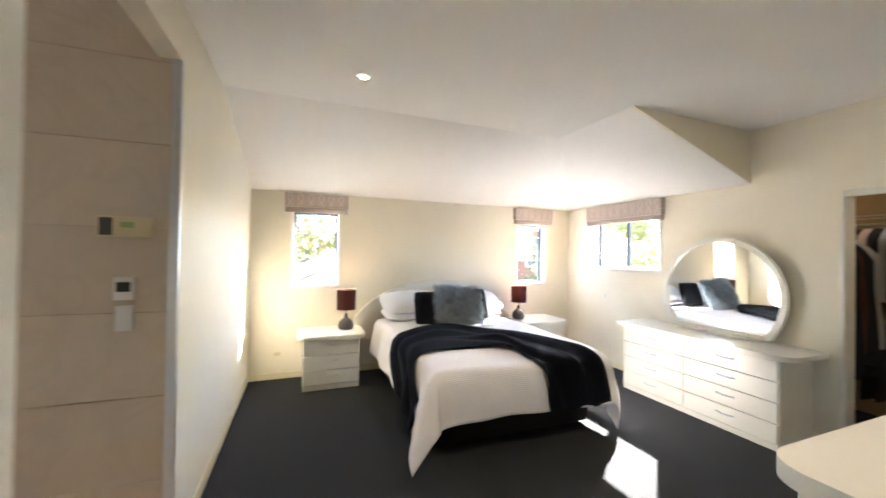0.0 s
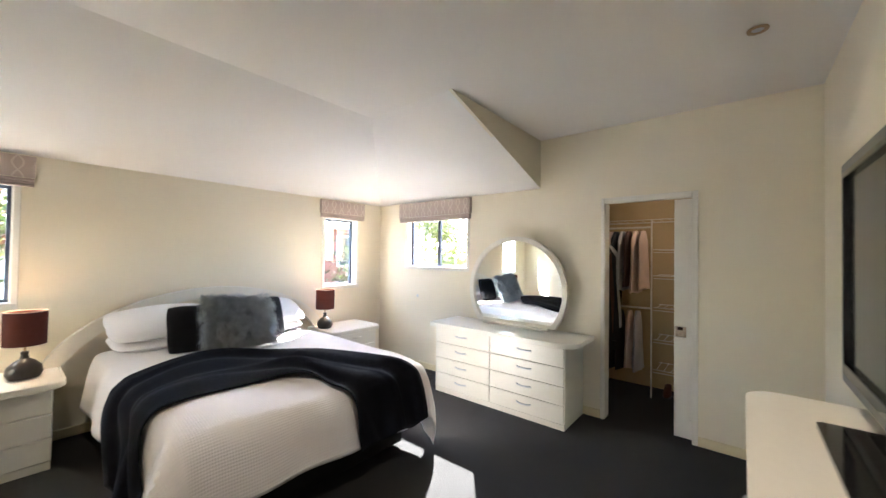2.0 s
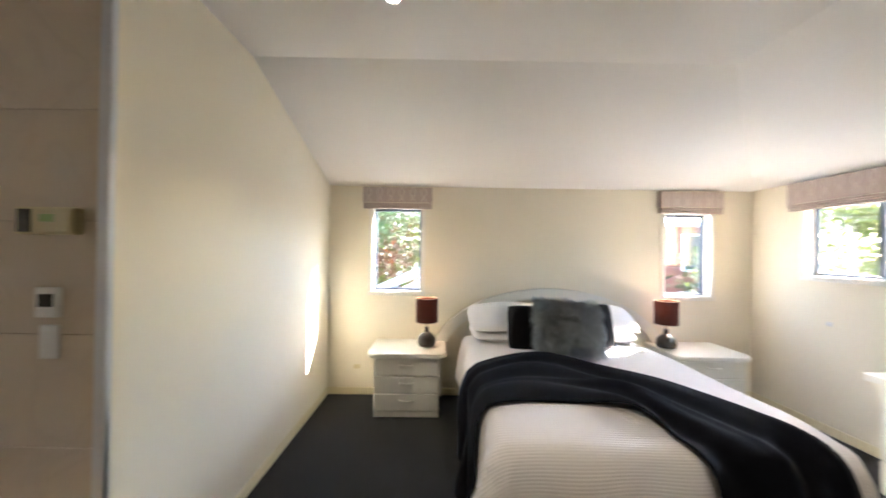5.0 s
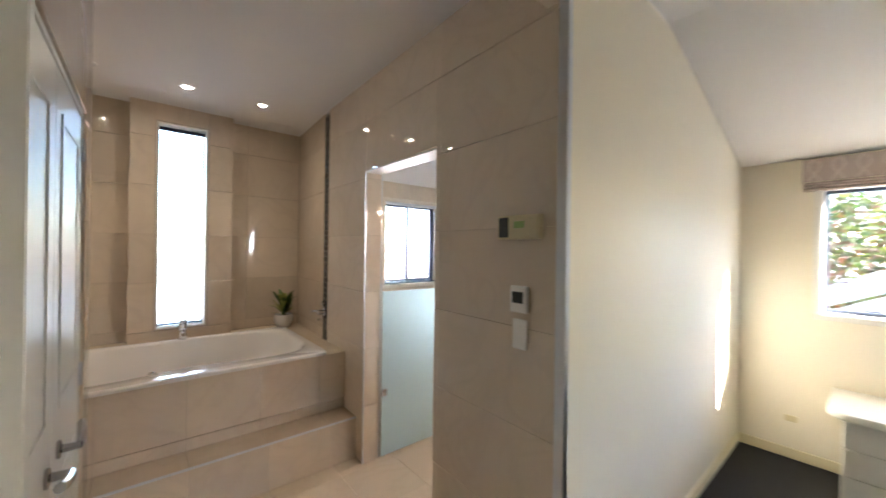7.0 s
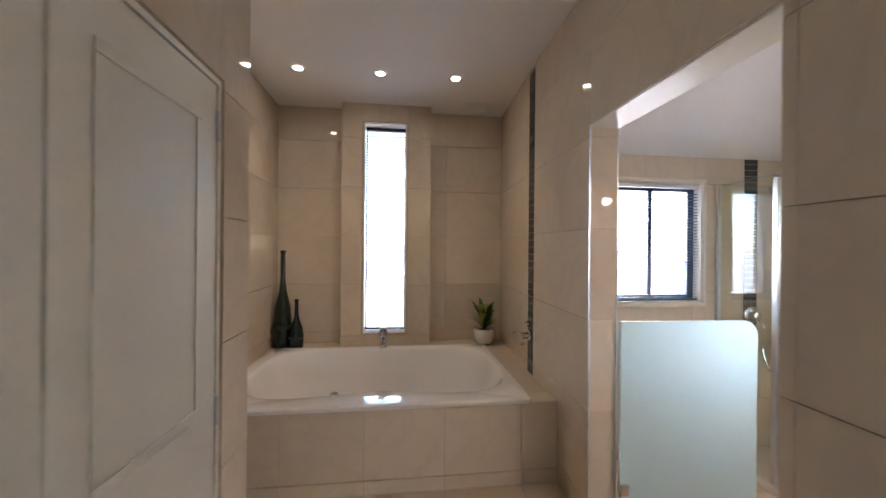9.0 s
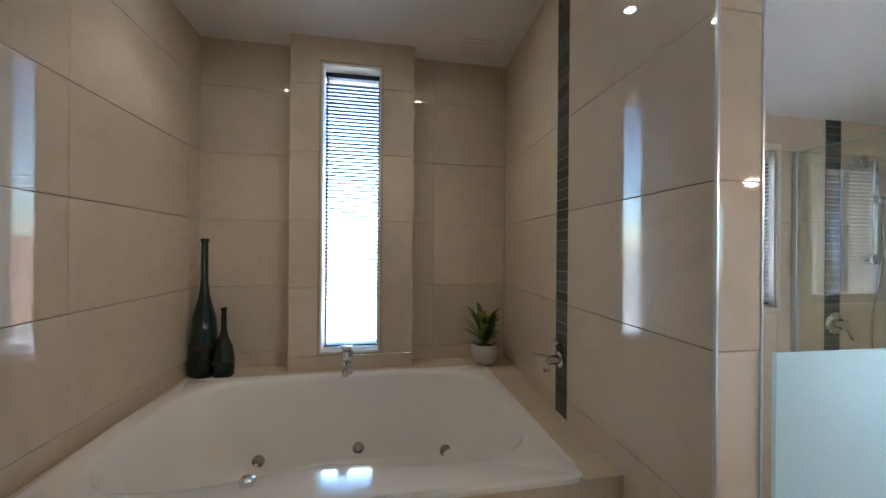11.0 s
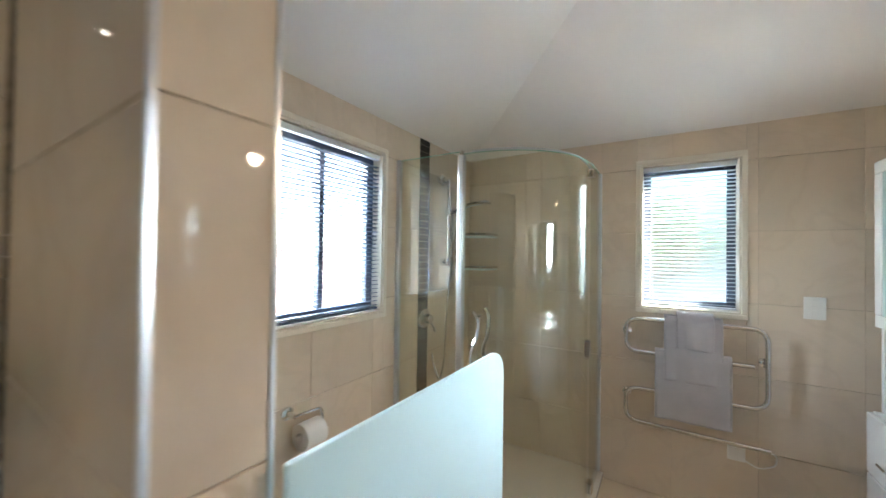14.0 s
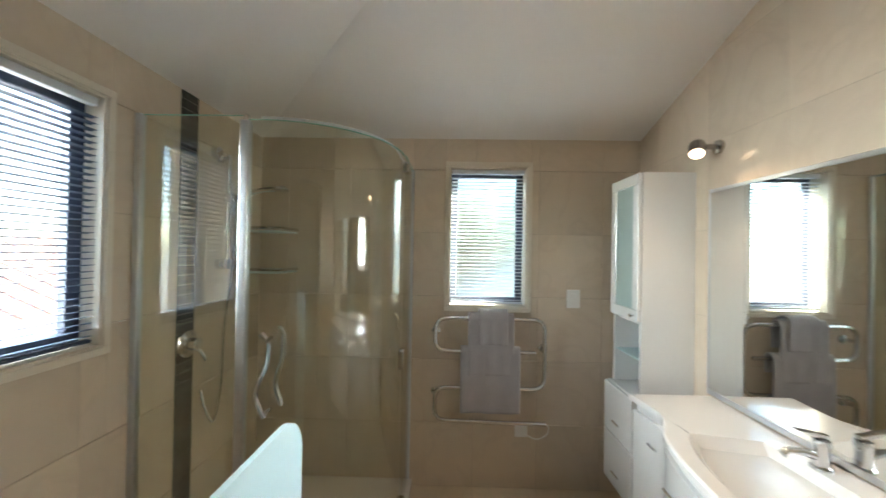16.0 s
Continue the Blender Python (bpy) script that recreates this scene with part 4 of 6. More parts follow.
def cushion(name, w, h, d, m, material, label, category, group="", puff=2.6, round_by=0.12):
    """A stuffed cushion: full in the middle, pinched towards its four corners."""
    bm = bmesh.new()
    n = 18
    sides = []
    for sgn in (1, -1):
        g = []
        for i in range(n + 1):
            row = []
            for k in range(n + 1):
                u, v = -1 + 2 * i / n, -1 + 2 * k / n
                full = max(0.0, (1 - abs(u) ** puff)) ** 0.55 * max(0.0, (1 - abs(v) ** puff)) ** 0.55
                pinch = (1 - 0.07 * (1 - abs(u)) * abs(v) ** 2 - 0.07 * (1 - abs(v)) * abs(u) ** 2) * (1 - 0.06 * abs(u * v) ** 3)
                wob = 0.006 * math.sin(5 * u + 3 * v * sgn + w * 9)
                row.append(bm.verts.new(m @ Vector((u * w / 2 * pinch * math.sqrt(1 - round_by * v * v), (sgn * d / 2 + wob) * full, v * h / 2 * pinch * math.sqrt(1 - round_by * u * u)))))
            g.append(row)
        for i in range(n):
            for k in range(n):
                bm.faces.new((g[i][k], g[i + 1][k], g[i + 1][k + 1], g[i][k + 1]))
        sides.append(g)
    bmesh.ops.remove_doubles(bm, verts=bm.verts, dist=0.0008)
    ob = part(name, bm, material, None, smooth=True)
    return tagged(ob, label, category, group)


def laid(x, y, z, tip, turn=0, roll=0):
    return Matrix.Translation((x, y, z)) @ Euler((radians(tip), 0, radians(turn))).to_matrix().to_4x4() @ Euler((0, radians(roll), 0)).to_matrix().to_4x4()


for x, sg in ((1.91, 1), (2.80, -1)):
    cushion("pillow", 0.70, 0.44, 0.14, laid(x, 5.28, 0.755, -82, 3 * sg), COTTON, "white cotton pillow lying flat at the headboard", "pillow", "pillows on the bed", 1.9, 0.20)
    cushion("pillow", 0.76, 0.48, 0.155, laid(x + 0.01, 5.30, 0.895, -64, -4 * sg, -6 * sg), COTTON, "plump white cotton pillow stacked on another", "pillow", "pillows on the bed", 1.9, 0.20)
cushion("cushion", 0.40, 0.40, 0.13, laid(2.065, 4.94, 0.865, -18, -4), BLACKCLOTH, "black square cushion leaning on the white pillows", "cushion", "black cushions on the bed")
cushion("cushion", 0.40, 0.40, 0.13, laid(2.63, 4.96, 0.885, -18, 6), BLACKCLOTH, "black square cushion half hidden behind fur", "cushion", "black cushions on the bed")
FM = laid(2.325, 4.74, 0.908, -26, 3, 5)
fur = cushion("fur_cushion", 0.565, 0.465, 0.16, FM, FUR, "grey faux-fur square cushion leaning at the bed's middle", "cushion")
bm = bmesh.new()
rng = random.Random(4)
for i in range(15000):
    u, v = rng.uniform(-1, 1), rng.uniform(-1, 1)
    sgn = 1 if rng.random() < 0.12 else -1
    full = max(0.0, (1 - abs(u) ** 2.6)) ** 0.55 * max(0.0, (1 - abs(v) ** 2.6)) ** 0.55
    p = Vector((u * 0.276, sgn * 0.080 * full, v * 0.226))
    tuft = noise.noise_vector(p * 12.0)
    d = Vector((u * 0.5 + tuft.x * 0.9 + rng.gauss(0, 0.2), sgn * (0.40 + 0.35 * full), v * 0.5 - 0.35 + tuft.z * 0.9 + rng.gauss(0, 0.2))).normalized()
    ln = rng.uniform(0.034, 0.066)
    side = d.orthogonal().normalized() * 0.0019
    q = p + d * ln * 0.6 + Vector((0, 0, -0.004))
    e = p + d * ln + Vector((0, 0, -0.014))
    a, b, c, c2, t = (bm.verts.new(FM @ w) for w in (p - side, p + side, q + side * 0.7, q - side * 0.7, e))
    bm.faces.new((a, b, c, c2))
    bm.faces.new((c2, c, t))
pile = part("fur_coat", bm, FUR, fur, "long grey pile")
pile["kind"] = "stuff"

# dresser
ds = thing("dresser", (4.36, 3.375, 0), "cream lacquered eight-drawer dresser under the arched mirror", "dresser")
part("body", one_box(4.135, 4.59, 2.65, 4.10, 0.05, 0.709, 0.003), LACQUER, ds)
part("plinth", one_box(4.125, 4.59, 2.652, 4.098, 0.0, 0.05, 0.002), LACQUER, ds)
part("tabletop", prism(bmesh.new(), rounded(4.06, 4.595, 2.55, 4.16, (0.16, 0.005, 0.005, 0.05), 10), 0.711, 0.752, bevel=0.014, seg=3), LACQUER, ds, smooth=True)
for col, (ya, yb) in enumerate(((2.656, 3.394), (3.40, 4.094))):
    for i in range(4):
        za = 0.057 + i * 0.1625
        d = part("drawer", one_box(4.115, 4.134, ya, yb, za, za + 0.1535, 0.004, 2), LACQUER, ds)
        part("handle", bow_handle("y", 4.115, (ya + yb) / 2, za + 0.09, -1, 0.07), SATIN, d, smooth=True)

# arched mirror on the dresser
mr = thing("dresser_mirror", (4.50, 3.336, 0.752), "round-topped mirror in a cream frame standing on the dresser", "mirror")
MC, MR, MZ = 3.336, 0.568, 1.13
low = math.degrees(math.asin((0.777 - MZ) / MR))
outer = arc(MC, MZ, MR, low, 180 - low, 56)
inner = [(MC + (y - MC) * 0.915, MZ + (z - MZ) * 0.915) for y, z in outer]
inner = [(y, max(z, 0.812)) for y, z in inner]


def tilt_x(z):
    return 4.49 + (z - 0.752) * 0.004


bm = bmesh.new()
of = [bm.verts.new((tilt_x(z) - 0.012, y, z)) for y, z in outer]
inf = [bm.verts.new((tilt_x(z) - 0.012, y, z)) for y, z in inner]
ob_ = [bm.verts.new((tilt_x(z) + 0.028, y, z)) for y, z in outer]
inb = [bm.verts.new((tilt_x(z) + 0.028, y, z)) for y, z in inner]
K = len(outer)
for i in range(K):
    j = (i + 1) % K
    bm.faces.new((of[i], of[j], inf[j], inf[i]))
    bm.faces.new((ob_[i], inb[i], inb[j], ob_[j]))
    bm.faces.new((of[i], ob_[i], ob_[j], of[j]))
    bm.faces.new((inf[i], inf[j], inb[j], inb[i]))
bmesh.ops.bevel(bm, geom=[e for e in bm.edges if e.calc_face_angle(0) > 1.2], offset=0.009, segments=3, affect="EDGES")
part("frame", bm, LACQUER, mr, smooth=True)
bm = bmesh.new()
face = bm.faces.new([bm.verts.new((4.497 + 0.016 * (y - MC) - 0.006 * (z - MZ), y, z)) for y, z in inner])
ext = bmesh.ops.extrude_face_region(bm, geom=[face])
bmesh.ops.translate(bm, verts=[v for v in ext["geom"] if isinstance(v, bmesh.types.BMVert)], vec=(0.006, 0, 0))
part("glass", bm, MIRROR, mr, "silvered mirror glass")
part("foot", one_box(4.44, 4.53, 2.95, 3.70, 0.7525, 0.7765, 0.006, 2), LACQUER, mr)

# chest with the television
ch = thing("chest_of_drawers", (2.10, 1.26, 0), "tall cream lacquered chest of drawers carrying the television", "chest of drawers")
part("body", one_box(1.70, 2.54, TVWALL + 0.02, 1.43, 0.05, 1.028, 0.003), LACQUER, ch)
part("plinth", one_box(1.705, 2.535, TVWALL + 0.03, 1.42, 0.0, 0.05, 0.002), LACQUER, ch)
part("tabletop", prism(bmesh.new(), rounded(1.61, 2.62, TVWALL + 0.016, 1.475, (0.005, 0.005, 0.09, 0.09), 10), 1.03, 1.072, bevel=0.014, seg=3), LACQUER, ch, smooth=True)
for i in range(5):
    za = 0.057 + i * 0.194
    d = part("drawer", one_box(1.706, 2.534, 1.431, 1.45, za, za + 0.189, 0.003), LACQUER, ch)
    part("handle", bow_handle("x", 2.12, 1.45, za + 0.11, 1, 0.07), SATIN, d, smooth=True)

tv = thing("television", (2.13, 1.25, 1.072), "black flat television with a grey bezel on a glass stand", "television")
part("stand", prism(bmesh.new(), rounded(1.90, 2.38, 1.10, 1.34, 0.012), 1.0725, 1.085, bevel=0.002, seg=1), TVBLACK, tv, "black gloss stand plate")
part("neck", one_box(2.07, 2.19, 1.19, 1.225, 1.085, 1.19, 0.006), TVBLACK, tv)
TX0, TX1, TZ0, TZ1 = 1.60, 2.65, 1.135, 1.775
bm = bmesh.new()
for a, b, c, d in ((TX0, TX1, TZ0, TZ0 + 0.05), (TX0, TX1, TZ1 - 0.035, TZ1), (TX0, TX0 + 0.035, TZ0 + 0.05, TZ1 - 0.035), (TX1 - 0.035, TX1, TZ0 + 0.05, TZ1 - 0.035)):
    box(bm, a, b, 1.225, 1.255, c, d, 0.006, 2)
part("bezel", bm, TVGREY, tv, "grey bezel")
bm = bmesh.new()
e = 0.03
for a, b, c, d in ((TX0 + e, TX1 - e, TZ0 + e, TZ0 + e + 0.03), (TX0 + e, TX1 - e, TZ1 - e - 0.016, TZ1 - e), (TX0 + e, TX0 + e + 0.016, TZ0 + e + 0.03, TZ1 - e - 0.016), (TX1 - e - 0.016, TX1 - e, TZ0 + e + 0.03, TZ1 - e - 0.016)):
    box(bm, a, b, 1.228, 1.259, c, d, 0.002)
part("inner_bezel", bm, TVBLACK, tv)
part("screen", one_box(TX0 + 0.04, TX1 - 0.04, 1.23, 1.247, TZ0 + 0.055, TZ1 - 0.04), SCREEN, tv)
part("back_shell", one_box(TX0 + 0.02, TX1 - 0.02, 1.165, 1.2245, TZ0 + 0.02, TZ1 - 0.02, 0.02, 2), TVBLACK, tv)


# recessed ceiling lights
def downlight(x, y, z, lit, group):
    d = thing("downlight", (x, y, z), "small round recessed ceiling downlight, " + ("lit" if lit else "swivelled and unlit"), "ceiling light", group)
    seg = 28
    bm = bmesh.new()
    rings = [[bm.verts.new((x + r * math.cos(2 * math.pi * k / seg), y + r * math.sin(2 * math.pi * k / seg), h)) for k in range(seg)] for r, h in ((0.047, z - 0.0005), (0.046, z - 0.006), (0.030, z - 0.008), (0.026, z - 0.001))]
    for q, s in zip(rings, rings[1:]):
        for k in range(seg):
            bm.faces.new((q[k], q[(k + 1) % seg], s[(k + 1) % seg], s[k]))
    part("trim_ring", bm, WHITELAC if lit else BRASS, d, smooth=True)
    part("lens", lathe(bmesh.new(), [(0.025, -0.003), (0.025, -0.0005)], (x, y, z), 24), BULB if lit else SATIN, d)


downlight(1.04, 3.48, FLAT, True, "bedroom downlights")
downlight(3.56, 1.42, FLAT, False, "bedroom downlights")
downlight(1.75, 1.75, FLAT, True, "bedroom downlights")
for x, y in BATH_SPOTS:
    downlight(x, y, FLAT - 0.02, True, "downlights over the bath")

# small wall fittings of the bedroom
sk = thing("wall_switch", (EAST - 0.004, 4.85, 0.93), "small brass wall hook plate on the cream wall", "wall plate")
part("plate", one_box(EAST - 0.006, EAST - 0.0003, 4.835, 4.865, 0.92, 0.96, 0.002), SATIN, sk)
part("knob", lathe(bmesh.new(), [(0.006, -0.022), (0.006, -0.006)], (EAST, 4.85, 0.94), 10, "x"), SATIN, sk)
so = thing("power_socket", (0.42, NORTH - 0.005, 0.30), "cream plastic power socket on the wall", "socket")
part("plate", one_box(0.385, 0.455, NORTH - 0.009, NORTH - 0.0003, 0.27, 0.315, 0.003), CREAMPLASTIC, so)

# thermostat, timer and switch on the tiled corridor wall
ty = cor_y(-0.1)


def wall_unit(name, label, category, x0, x1, z0, z1, out, material):
    w = thing(name, ((x0 + x1) / 2, ty, z0), label, category)
    part("housing", one_box(x0, x1, ty - out, ty - 0.0005, z0, z1, 0.006, 2), material, w)
    return w


u = wall_unit("alarm_panel", "cream plastic control panel with a dark display on tiles", "control panel", -0.195, 0.01, 1.552, 1.648, 0.035, CREAMPLASTIC)
part("display", one_box(-0.185, -0.135, ty - 0.038, ty - 0.0352, 1.560, 1.640, 0.001), DARKLCD, u, "dark display")
part("flap", one_box(-0.125, 0.0, ty - 0.0385, ty - 0.0352, 1.562, 1.638, 0.001), CREAMPLASTIC, u)
part("label_strip", one_box(-0.105, -0.055, ty - 0.0400, ty - 0.0386, 1.596, 1.622), GREENLABEL, u, "pale green label")
u = wall_unit("thermostat", "white thermostat with a small grey display on tiles", "thermostat", -0.135, -0.055, 1.262, 1.368, 0.022, PLASTIC)
part("display", one_box(-0.122, -0.068, ty - 0.0245, ty - 0.0222, 1.300, 1.345, 0.001), DARKLCD, u, "grey display")
u = wall_unit("light_switch", "white plastic light switch plate on tiles", "light switch", -0.130, -0.060, 1.115, 1.235, 0.010, PLASTIC)
for z in (1.15, 1.20):
    part("rocker", one_box(-0.110, -0.080, ty - 0.0135, ty - 0.0102, z - 0.012, z + 0.012, 0.001), PLASTIC, u)


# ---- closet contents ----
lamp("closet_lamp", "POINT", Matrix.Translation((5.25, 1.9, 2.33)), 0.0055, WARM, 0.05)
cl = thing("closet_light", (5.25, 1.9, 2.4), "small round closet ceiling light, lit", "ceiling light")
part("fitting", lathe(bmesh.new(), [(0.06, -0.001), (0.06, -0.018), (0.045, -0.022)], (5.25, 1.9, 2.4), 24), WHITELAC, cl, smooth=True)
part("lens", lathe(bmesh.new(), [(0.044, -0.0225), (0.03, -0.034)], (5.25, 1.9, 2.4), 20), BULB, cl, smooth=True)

def wire_shelf(x0, x1, y0, y1, z, rods=8):
    s = thing("wire_shelf", ((x0 + x1) / 2, (y0 + y1) / 2, z), "white wire shelf on the closet wall", "shelf", "wire shelves in the closet")
    for x, zz in ((x0, z), (x0, z - 0.03), (x1, z)):
        part("long_rod", tube(bmesh.new(), [(x, y0, zz), (x, y1, zz)], 0.004, 6), WIRE, s)
    me = None
    for i in range(rods):
        y = y0 + (y1 - y0) * (i + 0.5) / rods
        part("cross_rod", tube(bmesh.new(), [(x0, y, z + 0.004), (x1, y, z + 0.004)], 0.002, 4), WIRE, s)
    return s


for z in (0.30, 0.62, 0.96, 1.30, 1.58):
    wire_shelf(5.50, 5.85, 1.42, 2.22, z, 12)
wire_shelf(5.45, 5.85, 1.42, 3.18, 1.90, 20)
post = thing("shelf_upright", (5.49, 2.24, 0), "slim white upright holding the wire shelves", "post")
part("pole", tube(bmesh.new(), [(5.49, 2.235, 0.0), (5.49, 2.235, 1.90)], 0.008), WIRE, post)
rail = thing("hanging_rail", (5.5, 2.7, 1.84), "white hanging rail across the closet", "rail")
part("bar", tube(bmesh.new(), [(5.47, 2.245, 1.82), (5.47, 3.195, 1.82)], 0.010), WIRE, rail)
rail2 = thing("hanging_rail", (5.2, 3.0, 1.9), "white hanging rail along the closet", "rail")
part("bar", tube(bmesh.new(), [(4.76, 2.76, 1.72), (5.44, 2.76, 1.72)], 0.010), WIRE, rail2)
low_rail = thing("hanging_rail", (5.5, 2.7, 0.95), "lower white hanging rail in the closet", "rail")
part("bar", tube(bmesh.new(), [(5.47, 2.245, 0.95), (5.47, 3.195, 0.95)], 0.010), WIRE, low_rail)


def garment(x, y, z, width, length, material, label, across, seed):
    """A hung garment: sloping shoulders, a gathered hem and folds, on a hook."""
    g = thing("garment", (x, y, z), label, "clothing", "clothes hung in the closet")
    rr = random.Random(seed)
    ph = rr.uniform(0, 6)
    bm = bmesh.new()
    n, k = 14, 12
    rings = []
    for i in range(k + 1):
        f = i / k
        w = width * (0.18 + 0.32 * min(1, f / 0.14) + 0.06 * f) * (1 + 0.04 * math.sin(7 * f + ph))
        t = 0.022 + 0.022 * f
        ring = []
        for j in range(n):
            a = 2 * math.pi * j / n
            fold = 1 + 0.35 * f * math.sin(5 * a + ph)
            p, q = w * math.cos(a), t * fold * math.sin(a)
            dz = -f * length - 0.012 * math.sin(3 * a + ph) * f
            ring.append(bm.verts.new((x + (p if across else q), y + (q if across else p), z - 0.05 + dz)))
        rings.append(ring)
    for q, s in zip(rings, rings[1:]):
        for j in range(n):
            bm.faces.new((q[j], q[(j + 1) % n], s[(j + 1) % n], s[j]))
    bm.faces.new(rings[0][::-1])
    bm.faces.new(rings[-1])
    part("cloth", bm, material, g, smooth=True)
    part("hook", tube(bmesh.new(), [(x, y, z - 0.05), (x, y, z - 0.01), (x, y + 0.004, z + 0.012)], 0.002, 5), CHROME, g)


for i, (y, ln, mt, lb) in enumerate(((2.31, 0.62, PINKCLOTH, "pale pink blouse on a hanger"), (2.38, 0.66, PINKCLOTH, "pale blush shirt on a hanger"), (2.45, 0.60, BROWNCLOTH, "dark brown top on a hanger"),
                                     (2.51, 0.64, GREYCLOTH, "pale grey shirt on a hanger"), (2.58, 0.58, DARKCLOTH, "black top on a hanger"), (2.64, 0.45, PINKCLOTH, "beige knit on a hanger"), (2.72, 0.62, BROWNCLOTH, "brown shirt on a hanger"))):
    garment(5.47, y, 1.83, 0.40, ln, mt, lb, True, i)
for i, (y, ln, mt, lb) in enumerate(((2.36, 0.62, GREYCLOTH, "pale grey trousers on a hanger"), (2.44, 0.60, PINKCLOTH, "beige trousers on a hanger"), (2.53, 0.63, DARKCLOTH, "dark trousers on a hanger"), (2.62, 0.64, DARKCLOTH, "black trousers on a hanger"))):
    garment(5.47, y, 0.96, 0.30, ln, mt, lb, True, 20 + i)
for i in range(7):
    garment(4.84 + i * 0.085, 2.74, 1.73, 0.46, 1.05 + 0.12 * math.sin(i * 2.1), (DARKCLOTH, DARKCLOTH, BROWNCLOTH, DARKCLOTH, DARKCLOTH, GREYCLOTH, DARKCLOTH)[i], "dark coat hung close in the closet", False, 40 + i)


def shoe(x, y, mt):
    s = thing("shoe", (x, y, 0), "dark leather shoe on the closet floor", "shoe", "shoes under the wire shelves")
    part("sole", prism(bmesh.new(), [(x + p * 0.13, y + q * 0.042) for p, q in arc(0, 0, 1, 0, 360, 15)[:-1]], 0.0, 0.015, bevel=0.003), LEATHER, s)
    bm = bmesh.new()
    rings = []
    for h, fx, fy, ox in ((0.0152, 0.125, 0.04, 0), (0.04, 0.12, 0.038, 0.002), (0.07, 0.09, 0.034, 0.025), (0.10, 0.055, 0.03, 0.055)):
        rings.append([bm.verts.new((x + ox + fx * p, y + fy * q, h)) for p, q in arc(0, 0, 1, 0, 360, 14)[:-1]])
    for q, t in zip(rings, rings[1:]):
        for j in range(14):
            bm.faces.new((q[j], q[(j + 1) % 14], t[(j + 1) % 14], t[j]))
    bm.faces.new(rings[-1])
    part("upper", bm, mt, s, smooth=True)


for i in range(7):
    shoe(5.66, 1.52 + i * 0.098, LEATHER if i % 3 else BROWNCLOTH)

# ---- corridor cupboard with a pair of doors ----
cup = tagged(thing("door_cupboard", (-0.647, 1.738, 0), "pair of white panelled cupboard doors, shut, in the tiled wall", "door"), kind="structure")
bm = bmesh.new()
box(bm, -1.212, -1.195, 1.66, 1.742, 0, 2.025)
box(bm, -0.102, -0.085, 1.66, 1.742, 0, 2.025)
box(bm, -1.195, -0.102, 1.66, 1.742, 2.008, 2.025)
box(bm, -1.212, -0.085, 1.62, 1.655, 0, 2.025)
part("door_frame", bm, TRIM, cup)
for x0, x1, hx, way in ((-1.191, -0.650, -0.735, -1), (-0.644, -0.106, -0.560, 1)):
    leaf = part("door_leaf", one_box(x0, x1, 1.70, 1.738, 0.006, 2.004, 0.002), TRIM, cup)
    for za, zb in ((0.20, 0.80), (1.02, 1.895)):
        bm = bmesh.new()
        a, b, t = x0 + 0.085, x1 - 0.085, 0.028
        for p, q, r, s in ((a, b, za, za + t), (a, b, zb - t, zb), (a, a + t, za + t, zb - t), (b - t, b, za + t, zb - t)):
            box(bm, p, q, 1.7383, 1.7425, r, s, 0.002, 2)
        part("panel_moulding", bm, TRIM, leaf)
    part("handle_rose", lathe(bmesh.new(), [(0.026, 0.0005), (0.026, 0.008), (0.012, 0.012), (0.010, 0.045), (0.012, 0.052)], (hx, 1.738, 0.90), 18, "y"), HANDLE, leaf, smooth=True)
    part("lever", tube(bmesh.new(), [(hx, 1.785, 0.90), (hx + way * 0.03, 1.787, 0.902), (hx + way * 0.075, 1.784, 0.908), (hx + way * 0.125, 1.780, 0.925)], 0.0125), HANDLE, leaf, smooth=True)
for x in (-1.193, -0.104):
    for z in (0.30, 1.0, 1.88):
        part("hinge", tube(bmesh.new(), [(x, 1.744, z - 0.045), (x, 1.744, z + 0.045)], 0.007), SATIN, cup)

# ---- bath ----
DECK, STEPZ, STEPX, BATHX = 0.712, 0.29, -1.58, -1.80
step = tagged(part("floor_bath_step", one_box(-1.78, STEPX - 0.012, 1.3, 3.12, -0.05, STEPZ - 0.011), GROUT), kind="structure")
# the tub's surround, open in the middle
bm = bmesh.new()
box(bm, BATHX - 0.03, BATHX - 0.012, 1.30, 3.15, -0.05, DECK - 0.011)
box(bm, -3.132, -2.84, 1.30, 3.20, 0.3, DECK - 0.011)
box(bm, -2.84, BATHX - 0.03, 1.30, 1.42, 0.3, DECK - 0.011)
box(bm, -2.84, BATHX - 0.03, 2.96, 3.16, 0.3, DECK - 0.011)
deck = tagged(part("floor_bath_surround", bm, GROUT), kind="structure")
tagged(part("trim_step_nosing", one_box(STEPX - 0.012, STEPX + 0.003, 1.31, cor_y(STEPX) - 0.002, STEPZ - 0.008, STEPZ + 0.002, 0.002), SATIN), kind="structure")

bath = thing("bathtub", (-2.32, 2.19, 0.3), "white acrylic spa bath with a rounded hollow, set into tiles", "bathtub")
bm = bmesh.new()
TX, TY = -2.315, 2.19
NB = 72


def tub_ring(hx, hy, power, z, bulge=0.0, sx=0.0):
    out = []
    for i in range(NB):
        a = 2 * math.pi * i / NB
        c, s = math.cos(a), math.sin(a)
        k = power if c < 0 or power > 10 else power * 0.66
        p, q = math.copysign(abs(c) ** (2 / k), c), math.copysign(abs(s) ** (2 / k), s)
        out.append((TX + sx + p * hx * (1 - bulge * (1 - abs(q)) * (1 if c > 0 else 0.0)), TY + q * hy * (1 + (0.05 * (1 - p * p) if s < 0 and power > 10 else 0.0)), z))
    return out


